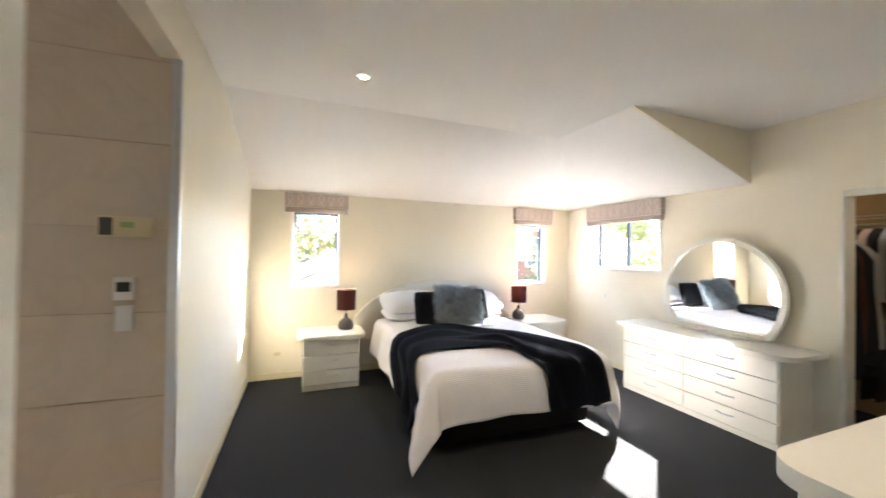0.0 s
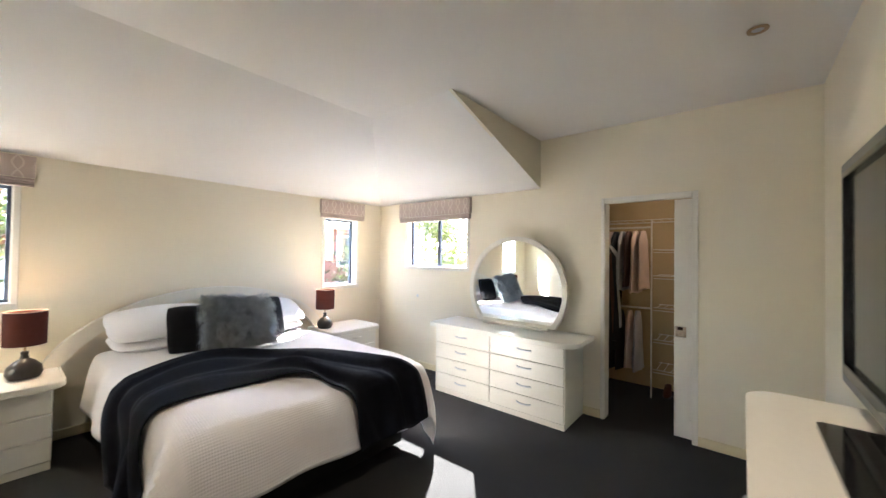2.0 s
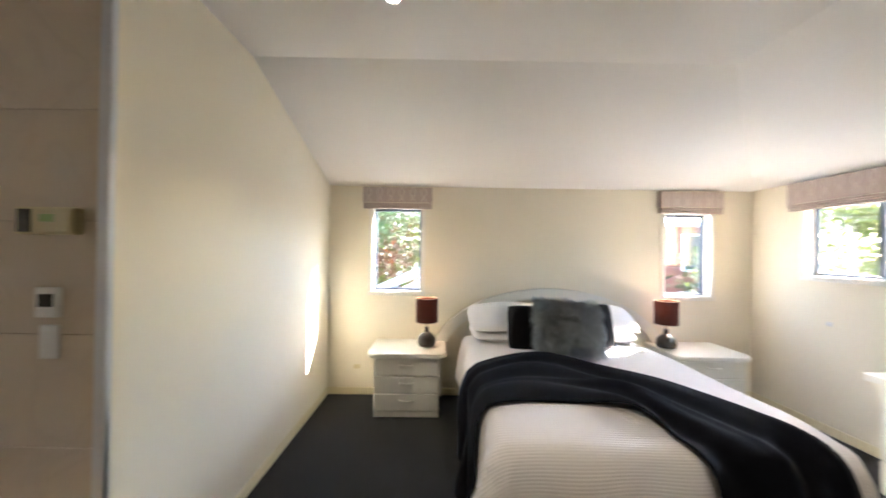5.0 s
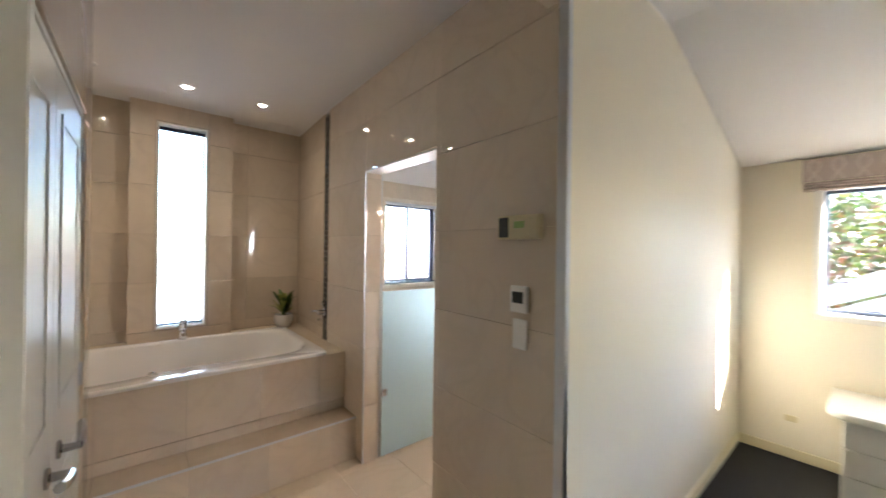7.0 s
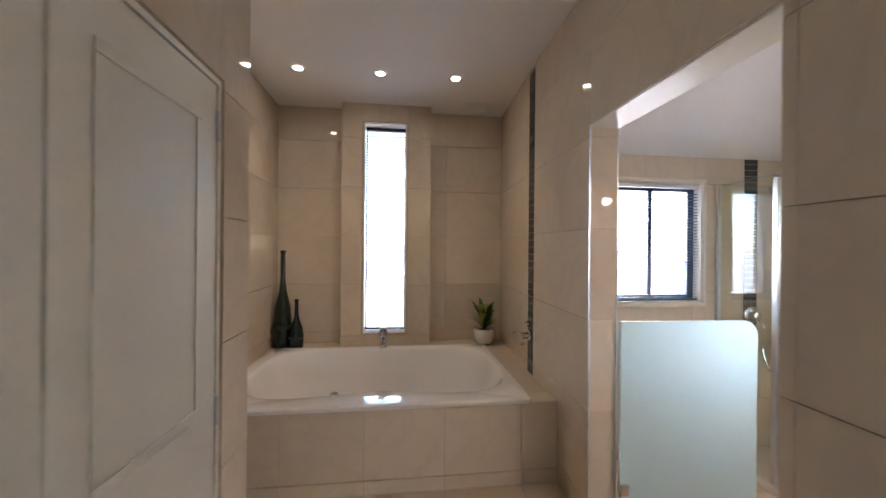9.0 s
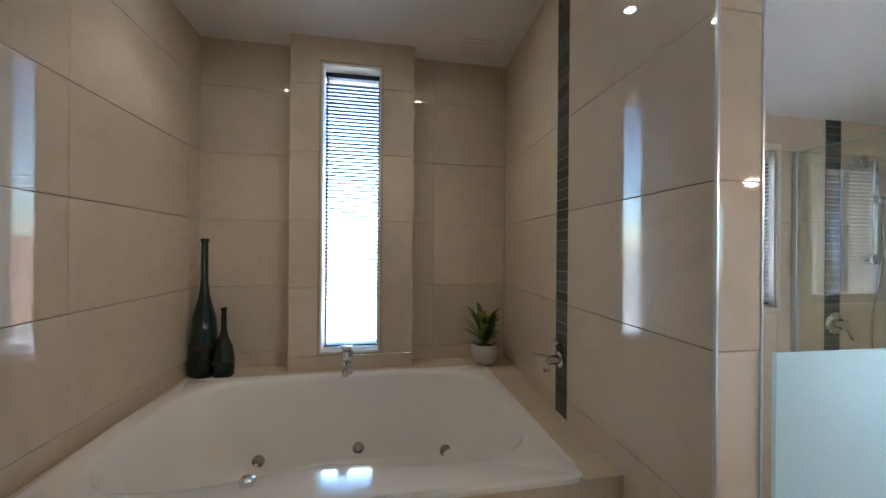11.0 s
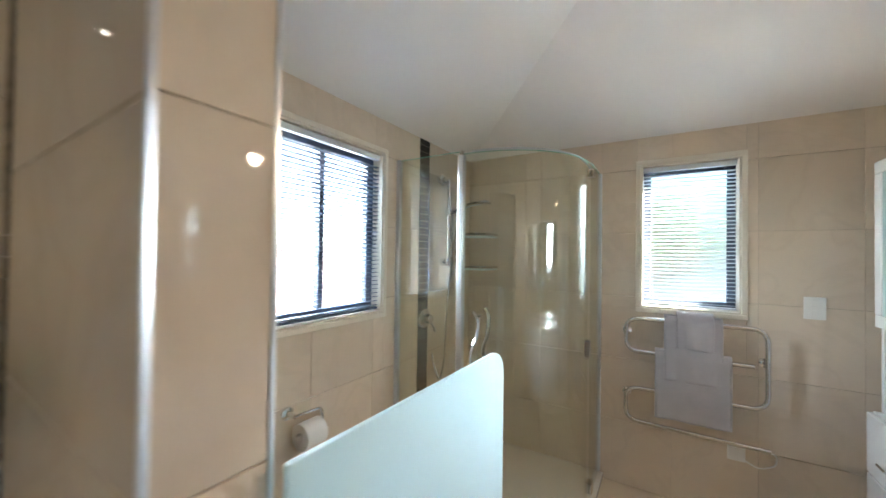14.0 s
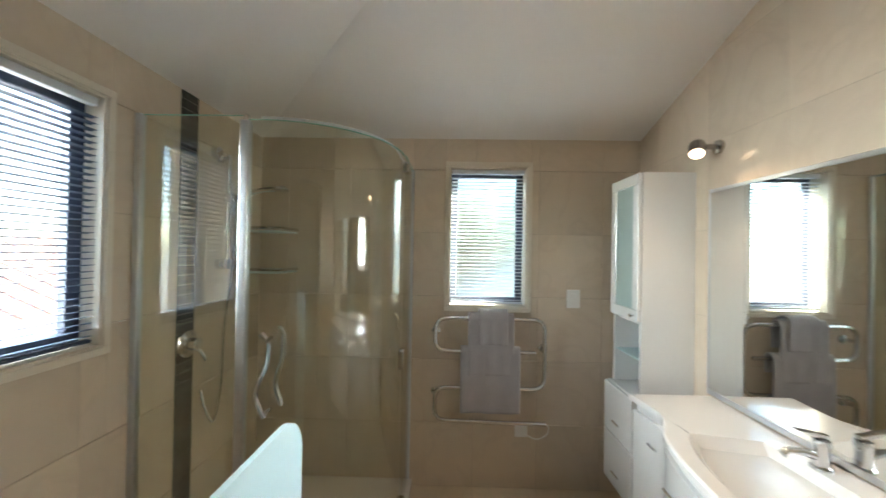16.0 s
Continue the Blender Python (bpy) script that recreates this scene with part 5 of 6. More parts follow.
rings = [tub_ring(0.535, 0.80, 40, DECK + 0.004), tub_ring(0.538, 0.803, 40, DECK + 0.022), tub_ring(0.530, 0.795, 30, DECK + 0.032), tub_ring(0.502, 0.768, 5.0, DECK + 0.030, 0.30), tub_ring(0.492, 0.757, 4.8, DECK + 0.024, 0.31),
         tub_ring(0.484, 0.747, 4.6, DECK + 0.008, 0.31), tub_ring(0.468, 0.728, 4.2, DECK - 0.05, 0.30), tub_ring(0.430, 0.680, 3.6, DECK - 0.15, 0.25), tub_ring(0.395, 0.625, 3.2, DECK - 0.27, 0.18),
         tub_ring(0.350, 0.560, 2.9, DECK - 0.36, 0.1), tub_ring(0.24, 0.43, 2.6, DECK - 0.395, 0.05), tub_ring(0.10, 0.2, 2.2, DECK - 0.40)]
vs = [[bm.verts.new(p) for p in r] for r in rings]
for q, s in zip(vs, vs[1:]):
    for i in range(NB):
        bm.faces.new((q[i], q[(i + 1) % NB], s[(i + 1) % NB], s[i]))
bm.faces.new(vs[-1])
part("shell", bm, ACRYLIC, bath, smooth=True)
for y in (1.79, 2.26, 2.70):
    j = part("jet", lathe(bmesh.new(), [(0.030, 0.0), (0.030, 0.007), (0.022, 0.012), (0.018, 0.005), (0.008, 0.004)], ({1.79: -2.640, 2.26: -2.684, 2.70: -2.586}[y], y, 0.40), 18, "x"), HANDLE, bath, smooth=True)
part("overflow", lathe(bmesh.new(), [(0.03, 0.0), (0.03, 0.006), (0.022, 0.010)], (-2.10, 2.02, DECK - 0.17), 18, "x"), CHROME, bath, smooth=True)
part("air_control", lathe(bmesh.new(), [(0.022, 0.0), (0.022, 0.014), (0.014, 0.020)], (-1.90, 1.98, DECK + 0.031), 16), CHROME, bath, smooth=True)

tap = thing("bath_tap", (-2.83, 2.19, DECK), "chrome single-lever bath tap standing at the rim", "tap")
part("body", lathe(bmesh.new(), [(0.032, 0.032), (0.032, 0.040), (0.026, 0.045), (0.025, 0.105), (0.032, 0.112), (0.034, 0.15), (0.026, 0.162)], (-2.815, 2.19, DECK), 20), CHROME, tap, smooth=True)
part("spout", tube(bmesh.new(), [(-2.805, 2.19, DECK + 0.095), (-2.75, 2.19, DECK + 0.10), (-2.70, 2.19, DECK + 0.088), (-2.675, 2.19, DECK + 0.070)], 0.018, 12), CHROME, tap, smooth=True)
part("lever", prism(bmesh.new(), [(-2.845, DECK + 0.160), (-2.79, DECK + 0.160), (-2.735, DECK + 0.188), (-2.738, DECK + 0.202), (-2.80, DECK + 0.186), (-2.845, DECK + 0.180)], 2.164, 2.216, axis="y", bevel=0.005), CHROME, tap)


def bottle(x, y, h, r, label):
    b = thing("bottle", (x, y, DECK), label, "bottle", "tall bottles on the bath surround")
    prof = [(r * 0.85, 0.0), (r, 0.01), (r * 1.02, h * 0.25), (r * 0.86, h * 0.42), (r * 0.42, h * 0.58), (r * 0.27, h * 0.70), (r * 0.25, h * 0.97), (r * 0.33, h * 0.975), (r * 0.33, h)]
    part("glass", lathe(bmesh.new(), prof, (x, y, DECK), 24), BOTTLE, b, smooth=True)
    part("label_band", lathe(bmesh.new(), [(r * 1.025, h * 0.20), (r * 1.028, h * 0.24)], (x, y, DECK), 24), CERAMIC, b)


bottle(-3.00, 1.392, 0.77, 0.068, "tall dark green bottle on the bath surround")
bottle(-2.97, 1.505, 0.385, 0.054, "short dark green bottle beside a taller one")

pot = thing("pot_plant", (-2.97, 3.02, DECK), "small leafy plant in a round white pot on tiles", "pot plant")
part("pot", lathe(bmesh.new(), [(0.045, 0), (0.066, 0.012), (0.088, 0.06), (0.090, 0.10), (0.086, 0.13), (0.078, 0.13), (0.075, 0.11)], (-2.97, 3.02, DECK), 28), WHITELAC, pot, smooth=True)
part("soil", lathe(bmesh.new(), [(0.069, 0.108), (0.05, 0.114)], (-2.97, 3.02, DECK), 20), SOIL, pot)
rng = random.Random(7)
for i in range(52):
    a = rng.uniform(0, 2 * math.pi)
    rise, reach = rng.uniform(0.05, 0.27), rng.uniform(0.07, 0.17)
    base = Vector((-2.97, 3.02, DECK + 0.112 + rng.uniform(0, 0.05)))
    d = Vector((math.cos(a), math.sin(a), 0))
    if (base + d * reach).x < -3.09:
        d.x = abs(d.x)
    if (base + d * reach).y > 3.15:
        d.y = -abs(d.y)
    s = Vector((-d.y, d.x, 0)) * rng.uniform(0.012, 0.022)
    bm = bmesh.new()
    rows = []
    for k in range(5):
        f = k / 4
        p = base + d * reach * f + Vector((0, 0, rise * (1.6 * f - 0.75 * f * f)))
        w = math.sin(math.pi * (0.12 + 0.85 * f))
        rows.append([bm.verts.new(p - s * w), bm.verts.new(p + Vector((0, 0, -0.003)) * w), bm.verts.new(p + s * w)])
    for q, t in zip(rows, rows[1:]):
        for k in range(2):
            bm.faces.new((q[k], q[k + 1], t[k + 1], t[k]))
    part("leaf", bm, LEAFY if i % 3 else PALELEAF, pot, smooth=True)
for i in range(7):
    a = i * 0.9
    c = (-2.965 + 0.03 * math.cos(a), 3.01 + 0.03 * math.sin(a), DECK + 0.29 + 0.012 * (i % 3))
    part("flower", lathe(bmesh.new(), [(0.004, -0.02), (0.012, -0.006), (0.014, 0.008), (0.005, 0.02)], c, 8), PALELEAF, pot, smooth=True)

# bath mixer on the slate strip, and a small outlet beside it
mx = thing("wall_mixer", (-2.229, 3.14, 0.97), "chrome wall mixer with a lever on slate strip", "tap")
my = cor_y(-2.229)
part("plate", lathe(bmesh.new(), [(0.034, -0.0005), (0.034, -0.010), (0.022, -0.016)], (-2.229, my, 0.955), 24, "y"), CHROME, mx, smooth=True)
part("barrel", lathe(bmesh.new(), [(0.021, -0.012), (0.021, -0.062), (0.015, -0.068)], (-2.229, my, 0.955), 20, "y"), CHROME, mx, smooth=True)
part("lever", tube(bmesh.new(), [(-2.229, my - 0.055, 0.962), (-2.247, my - 0.080, 0.968), (-2.266, my - 0.108, 0.963)], 0.010), CHROME, mx, smooth=True)
part("diverter", lathe(bmesh.new(), [(0.017, -0.001), (0.017, -0.03), (0.010, -0.035)], (-2.229, my, 1.03), 16, "y"), CHROME, mx, smooth=True)
ot = thing("bath_spout_outlet", (-2.34, 3.15, 0.87), "small chrome outlet in the tiled wall", "spout")
part("nozzle", lathe(bmesh.new(), [(0.010, 0.0), (0.010, -0.03), (0.006, -0.034)], (-2.34, cor_y(-2.34), 0.87), 12, "y"), CHROME, ot, smooth=True)

# ceiling extractor over the bath
ex = thing("extractor_fan", (-2.93, 2.93, FLAT - 0.03), "white square ceiling extractor grille over the bath", "fan")
part("frame", one_box(-3.03, -2.83, 2.84, 3.04, FLAT - 0.032, FLAT - 0.0205, 0.005), CEIL, ex)
for i in range(6):
    part("slat", one_box(-3.015 + i * 0.03, -3.0 + i * 0.03, 2.86, 3.02, FLAT - 0.038, FLAT - 0.0325), CEIL, ex)

# frosted screen standing off the corridor wall
sc = thing("glass_screen", (-1.445, 3.6, 0), "low frosted glass screen with a rounded top corner", "screen")
ys = 3.252
out = [(ys, 0.02), (3.915, 0.02)] + arc(3.915 - 0.07, 1.195 - 0.07, 0.07, 0, 90, 10) + [(ys, 1.20)]
part("pane", prism(bmesh.new(), out, -1.450, -1.440, axis="x", bevel=0.0015, seg=1), FROST, sc)
for z in (0.45,):
    part("clamp", one_box(-1.460, -1.430, ys + 0.001, ys + 0.04, z, z + 0.05, 0.003), CHROME, sc)

# ---- shower ----
sh = thing("shower_enclosure", (-1.92, 5.1, 0), "curved glass shower enclosure on a white tray", "shower")
SX, SY, SR = -1.435, 4.65, 0.50


def shower_line(inset=0.0, n=22):
    r = SR - inset
    return [(BX + 0.004, SY + inset)] + arc(SX - SR, SY + SR, r, 270, 360, n) + [(SX - inset, BY - 0.004)]


def swept(line, thick, z0, z1):
    bm = bmesh.new()
    pts = [Vector((x, y, 0)) for x, y in line]
    cols = []
    for i, p in enumerate(pts):
        d = (pts[min(i + 1, len(pts) - 1)] - pts[max(i - 1, 0)]).normalized()
        n = Vector((d.y, -d.x, 0)) * thick / 2
        cols.append([bm.verts.new((q.x, q.y, z)) for q in (p + n, p - n) for z in (z0, z1)])
    for a, b in zip(cols, cols[1:]):
        for i, j in ((0, 1), (3, 2), (1, 3), (2, 0)):
            bm.faces.new((a[i], b[i], b[j], a[j]))
    for c in (cols[0], cols[-1]):
        bm.faces.new((c[0], c[1], c[3], c[2]))
    return bm


line = shower_line()
tray = [(BX + 0.003, SY - 0.03)] + arc(SX - SR, SY + SR, SR + 0.03, 270, 360, 22) + [(SX + 0.03, BY - 0.003), (BX + 0.003, BY - 0.003)]
bm = bmesh.new()
prism(bm, tray, 0.0, 0.045, bevel=0.008)
part("tray", bm, ACRYLIC, sh, "white acrylic tray", smooth=True)
part("drain", lathe(bmesh.new(), [(0.05, 0.0455), (0.05, 0.051), (0.04, 0.053)], (-1.62, 5.0, 0), 24), CHROME, sh, smooth=True)
fixed = [line[0], (-1.990, SY)]
curve = [(-1.975, SY)] + line[1:]
for nm, ln, z0, z1 in (("fixed_pane", fixed, 0.05, 1.99), ("door_pane", [q for q in curve if q[1] < 5.21], 0.06, 1.975), ("return_pane", [(SX, 5.215), (SX, BY - 0.012)], 0.05, 1.99)):
    p = part(nm, swept(ln, 0.007, z0, z1), SHOWERGLASS, sh, "clear curved glass" if nm == "door_pane" else "clear glass", smooth=True)
    p.visible_shadow = False
    g = part("top_edge", swept(ln, 0.008, z1 + 0.0005, z1 + 0.0025), GREENEDGE, sh, "green polished glass edge")
part("top_rail", tube(bmesh.new(), [(x, y, 1.995) for x, y in shower_line(0.03)[1:]], 0.006), SATIN, sh, smooth=True)
part("wall_channel", one_box(BX + 0.001, BX + 0.028, SY - 0.014, SY + 0.014, 0.046, 1.995, 0.003), SATIN, sh)
part("wall_channel", one_box(SX - 0.012, SX + 0.012, BY - 0.02, BY - 0.001, 0.046, 1.995, 0.003), SATIN, sh)
part("post", one_box(-1.998, -1.963, SY - 0.018, SY + 0.018, 0.046, 1.972, 0.006, 2), SATIN, sh, "satin aluminium post")
part("post_cap", lathe(bmesh.new(), [(0.012, 0), (0.012, 0.02), (0.006, 0.026)], (-1.981, SY, 1.972), 14), CHROME, sh, smooth=True)
part("hinge", one_box(SX - 0.016, SX + 0.022, 5.18, 5.24, 1.90, 1.95, 0.004), CHROME, sh)
part("hinge", one_box(SX - 0.016, SX + 0.022, 5.18, 5.24, 0.10, 0.16, 0.004), CHROME, sh)
part("knob", prism(bmesh.new(), rounded(5.03, 5.08, 0.90, 1.0, 0.015), SX + 0.004, SX + 0.030, axis="x", bevel=0.004), CHROME, sh, smooth=True)
pts = [(-1.862, SY - 0.045 + 0.015 * math.sin(f * 6.3), 1.165 - 0.31 * f) for f in [i / 16 for i in range(17)]]
pts2 = [(x - 0.030 * math.exp(-((i / 16 - 0.72) / 0.22) ** 2) - 0.022 * max(0, 1 - i / 1.5), y, z) for i, (x, y, z) in enumerate(pts)]
h = part("door_handle", tube(bmesh.new(), pts2, 0.010), CHROME, sh, "wavy chrome pull", smooth=True)
for z in (1.14, 0.865):
    part("standoff", tube(bmesh.new(), [(-1.865, SY - 0.045, z), (-1.865, SY - 0.004, z)], 0.008), CHROME, h)
pts3 = [(x + 0.022, SY + 0.05, z + 0.006) for x, y, z in pts2]
part("inner_handle", tube(bmesh.new(), pts3, 0.010), CHROME, sh, smooth=True)

rs = thing("shower_rail", (BX + 0.05, 5.15, 1.0), "chrome slide rail with hand shower on tiled wall", "shower")
RX, RY = BX + 0.055, 5.15
part("slide_bar", tube(bmesh.new(), [(RX, RY, 1.38), (RX, RY, 1.97)], 0.011), CHROME, rs, smooth=True)
for z in (1.40, 1.95):
    part("bracket", lathe(bmesh.new(), [(0.022, 0.001), (0.022, 0.012), (0.012, 0.018), (0.012, 0.06)], (BX, RY, z), 16, "x"), CHROME, rs, smooth=True)
part("slider", one_box(RX - 0.02, RX + 0.03, RY - 0.018, RY + 0.018, 1.715, 1.765, 0.006, 2), CHROME, rs)
part("hand_shower", tube(bmesh.new(), [(RX + 0.03, RY, 1.74), (RX + 0.10, RY - 0.01, 1.765), (RX + 0.19, RY - 0.02, 1.785), (RX + 0.26, RY - 0.025, 1.79)], 0.014), CHROME, rs, smooth=True)
part("shower_head", lathe(bmesh.new(), [(0.006, 0.022), (0.03, 0.014), (0.042, 0.0), (0.040, -0.008)], (RX + 0.29, RY - 0.028, 1.785), 20), CHROME, rs, smooth=True)
part("wall_rose", lathe(bmesh.new(), [(0.030, 0.001), (0.030, 0.03), (0.018, 0.036)], (BX, 5.11, 1.97), 20, "x"), CHROME, rs, smooth=True)
hose = [(RX + 0.03, RY, 1.72), (RX + 0.05, RY - 0.03, 1.45), (RX + 0.03, RY - 0.06, 1.1), (RX + 0.03, RY - 0.08, 0.8), (RX + 0.01, RY - 0.10, 0.62), (BX + 0.03, RY - 0.12, 0.70), (BX + 0.012, RY - 0.12, 0.78)]
part("elbow", prism(bmesh.new(), rounded(RY - 0.075, RY + 0.02, 1.37, 1.425, 0.02), RX - 0.02, RX + 0.035, axis="x", bevel=0.008), CHROME, rs, smooth=True)
part("hose", tube(bmesh.new(), [tuple(along([p for p in hose], i / 30)) for i in range(31)], 0.006), CHROME, rs, smooth=True)
vm = thing("shower_mixer", (BX, 4.94, 1.0), "round chrome shower mixer with a lever on slate strip", "tap")
part("plate", lathe(bmesh.new(), [(0.062, 0.006), (0.062, 0.014), (0.05, 0.022)], (BX, 4.935, 1.03), 28, "x"), CHROME, vm, smooth=True)
part("knob", lathe(bmesh.new(), [(0.030, 0.018), (0.030, 0.06), (0.022, 0.066)], (BX, 4.935, 1.03), 24, "x"), CHROME, vm, smooth=True)
part("lever", tube(bmesh.new(), [(BX + 0.05, 4.935, 1.02), (BX + 0.068, 4.955, 0.98), (BX + 0.078, 4.965, 0.945)], 0.008), CHROME, vm, smooth=True)
for z in (1.58, 1.335):
    s = thing("corner_shelf", (BX + 0.1, BY - 0.1, z), "small chrome-edged glass corner shelf in the shower", "shelf", "corner shelves in the shower")
    part("glass", prism(bmesh.new(), [(BX + 0.003, BY - 0.003), (BX + 0.003, BY - 0.22), (BX + 0.20, BY - 0.22)] + arc(BX + 0.20, BY - 0.18, 0.04, 270, 360, 5) + [(BX + 0.24, BY - 0.003)], z, z + 0.008), FROST, s)
    part("rim", tube(bmesh.new(), [(BX + 0.006, BY - 0.225, z + 0.022), (BX + 0.20, BY - 0.225, z + 0.022), (BX + 0.235, BY - 0.21, z + 0.022), (BX + 0.245, BY - 0.18, z + 0.022), (BX + 0.245, BY - 0.006, z + 0.022)], 0.009), CHROME, s, smooth=True)

# ---- heated towel rail and towels ----
tr = thing("towel_rail", (-0.93, BY - 0.08, 0.44), "chrome serpentine heated towel rail on tiled wall", "towel rail")
ry = BY - 0.085
xl, xr = -1.27, -0.605


def bend(points, r=0.05, n=5):
    """Rounds the corners of a path in the plane of the wall."""
    out = [points[0]]
    for a, b, c in zip(points, points[1:], points[2:]):
        a, b, c = Vector(a), Vector(b), Vector(c)
        k = min(r, (a - b).length / 2, (c - b).length / 2)
        p, q = b + (a - b).normalized() * k, b + (c - b).normalized() * k
        for i in range(n + 1):
            t = i / n
            out.append(tuple((1 - t) ** 2 * p + 2 * t * (1 - t) * b + t * t * q))
    return out + [points[-1]]


path = [(-0.66, ry, 0.875), (xl, ry, 0.875), (xl, ry, 1.075), (xr, ry, 1.075), (xr, ry, 0.655), (xl, ry, 0.655), (xl, ry, 0.455), (-0.595, ry, 0.445)]
part("bar", tube(bmesh.new(), bend(path, 0.075, 8), 0.0125, 10), CHROME, tr, smooth=True)
for x, z in ((xl, 0.985), (xr, 0.885), (xl, 0.60)):
    part("bracket", tube(bmesh.new(), [(x, BY - 0.001, z), (x, ry, z)], 0.011), CHROME, tr, smooth=True)
    part("bracket_rose", lathe(bmesh.new(), [(0.026, -0.001), (0.026, -0.012), (0.014, -0.018)], (x, BY, z), 16, "y"), CHROME, tr, smooth=True)


def towel(x0, x1, top, front, behind, gap, label):
    """A towel folded over a bar, with a soft hem."""
    def at(i, k):
        f = k
        x = x0 + (x1 - x0) * i
        total = front + behind + 0.06
        s = f * total
        wave = 0.004 * math.sin(i * 9 + 2) + 0.003 * math.sin(i * 17)
        if s < front:
            return Vector((x, ry - gap - wave * (1 - s / front) - 0.004, top - front + s)), (i, f)
        if s < front + 0.06:
            a = (s - front) / 0.06 * math.pi
            return Vector((x, ry - gap * math.cos(a), top + gap * math.sin(a) * 0.9)), (i, f)
        return Vector((x, ry + gap, top - (s - front - 0.06))), (i, f)
    ob = cloth("towel", TOWEL, at, 20, 40, None, 0.007)
    tagged(ob, label, "towel", "towels on the heated rail")


towel(-1.115, -0.755, 0.885, 0.37, 0.10, 0.024, "large pale grey bath towel hung over the rail")
towel(-1.07, -0.795, 1.085, 0.345, 0.15, 0.026, "pale grey hand towel hung over the top rail")
towel(-1.01, -0.835, 1.095, 0.165, 0.08, 0.040, "small pale grey face cloth laid over a towel")

sw = thing("light_switch", (-0.41, BY, 1.145), "white double light switch on tiled wall", "light switch")
part("plate", one_box(-0.452, -0.368, BY - 0.008, BY - 0.0005, 1.14, 1.255, 0.002), PLASTIC, sw)
for z in (1.175, 1.22):
    part("rocker", one_box(-0.425, -0.395, BY - 0.012, BY - 0.0082, z - 0.013, z + 0.013, 0.001), PLASTIC, sw)
so = thing("power_outlet", (-0.725, BY, 0.33), "white power outlet with the rail's flex", "socket")
part("plate", one_box(-0.765, -0.685, BY - 0.008, BY - 0.0005, 0.325, 0.415, 0.002), PLASTIC, so)
part("flex", tube(bmesh.new(), bend([(-0.60, BY - 0.08, 0.44), (-0.565, BY - 0.05, 0.42), (-0.56, BY - 0.02, 0.35), (-0.63, BY - 0.012, 0.31), (-0.70, BY - 0.012, 0.345)], 0.03, 5), 0.004, 6), PLASTIC, so, smooth=True)

# toilet roll
hd = thing("toilet_roll_holder", (BX, 3.97, 0.74), "chrome toilet roll holder on tiled wall", "holder")
part("plate", lathe(bmesh.new(), [(0.026, 0.0005), (0.026, 0.010), (0.014, 0.016), (0.010, 0.06)], (BX, 3.94, 0.775), 18, "x"), CHROME, hd, smooth=True)
part("arm", tube(bmesh.new(), bend([(BX + 0.055, 3.94, 0.775), (BX + 0.07, 4.06, 0.775), (BX + 0.07, 4.075, 0.70), (BX + 0.07, 3.94, 0.70)], 0.02, 4), 0.006), CHROME, hd, smooth=True)
rl = thing("toilet_roll", (BX + 0.07, 4.0, 0.70), "white toilet roll on its holder", "toilet roll")
bm = bmesh.new()
rings = []
for r, y in ((0.021, 3.955), (0.055, 3.955), (0.055, 4.055), (0.021, 4.055)):
    rings.append([bm.verts.new((BX + 0.07 + r * math.cos(2 * math.pi * k / 28), y, 0.685 + r * math.sin(2 * math.pi * k / 28))) for k in range(28)])
for q, s in zip(rings, rings[1:] + rings[:1]):
    for k in range(28):
        bm.faces.new((q[k], q[(k + 1) % 28], s[(k + 1) % 28], s[k]))
part("paper", bm, PAPER, rl, smooth=True)

# ---- tall cabinet, vanity, mirror ----
tc = thing("tall_cabinet", (-0.14, 5.20, 0.24), "white gloss wall cabinet with a frosted door and open shelf", "cabinet")
CX0, CX1, CY0, CY1 = -0.257, -0.002, 5.05, 5.345
part("side_panel", one_box(CX0, CX1, CY0, CY0 + 0.018, 0.782, 1.885, 0.001), WHITELAC, tc)
part("side_panel", one_box(CX0, CX1, CY1 - 0.018, CY1, 0.782, 1.885, 0.001), WHITELAC, tc)
part("top_panel", one_box(CX0, CX1, CY0 + 0.018, CY1 - 0.018, 1.867, 1.885), WHITELAC, tc)
part("bottom_panel", one_box(CX0 + 0.02, CX1, CY0 + 0.018, CY1 - 0.018, 1.135, 1.153), WHITELAC, tc)
part("back_panel", one_box(CX1 - 0.012, CX1, CY0 + 0.018, CY1 - 0.018, 0.782, 1.867), WHITELAC, tc)
part("lower_body", one_box(CX0 - 0.02, CX1, CY0 + 0.002, CY1 + 0.02, 0.24, 0.780, 0.003), WHITELAC, tc)
part("shelf", one_box(CX0 + 0.01, CX1 - 0.014, CY0 + 0.02, CY1 - 0.02, 0.958, 0.964), FROST, tc, "glass shelf")
dr = part("door", one_box(CX0 - 0.020, CX0 - 0.001, CY0, CY1, 1.155, 1.21, 0.003), WHITELAC, tc, "white framed door")
for a, b, c, d in ((CY0, CY1, 1.827, 1.882), (CY0, CY0 + 0.055, 1.21, 1.827), (CY1 - 0.055, CY1, 1.21, 1.827)):
    part("door_rail", one_box(CX0 - 0.020, CX0 - 0.001, a, b, c, d, 0.003), WHITELAC, dr)
part("door_glass", one_box(CX0 - 0.014, CX0 - 0.008, CY0 + 0.05, CY1 - 0.05, 1.205, 1.832), DIMGLASS, dr, "frosted glass")
part("handle", lathe(bmesh.new(), [(0.006, -0.001), (0.006, -0.012), (0.010, -0.016), (0.010, -0.024)], (CX0 - 0.02, CY0 + 0.03, 1.182), 12, "x"), CHROME, dr, smooth=True)
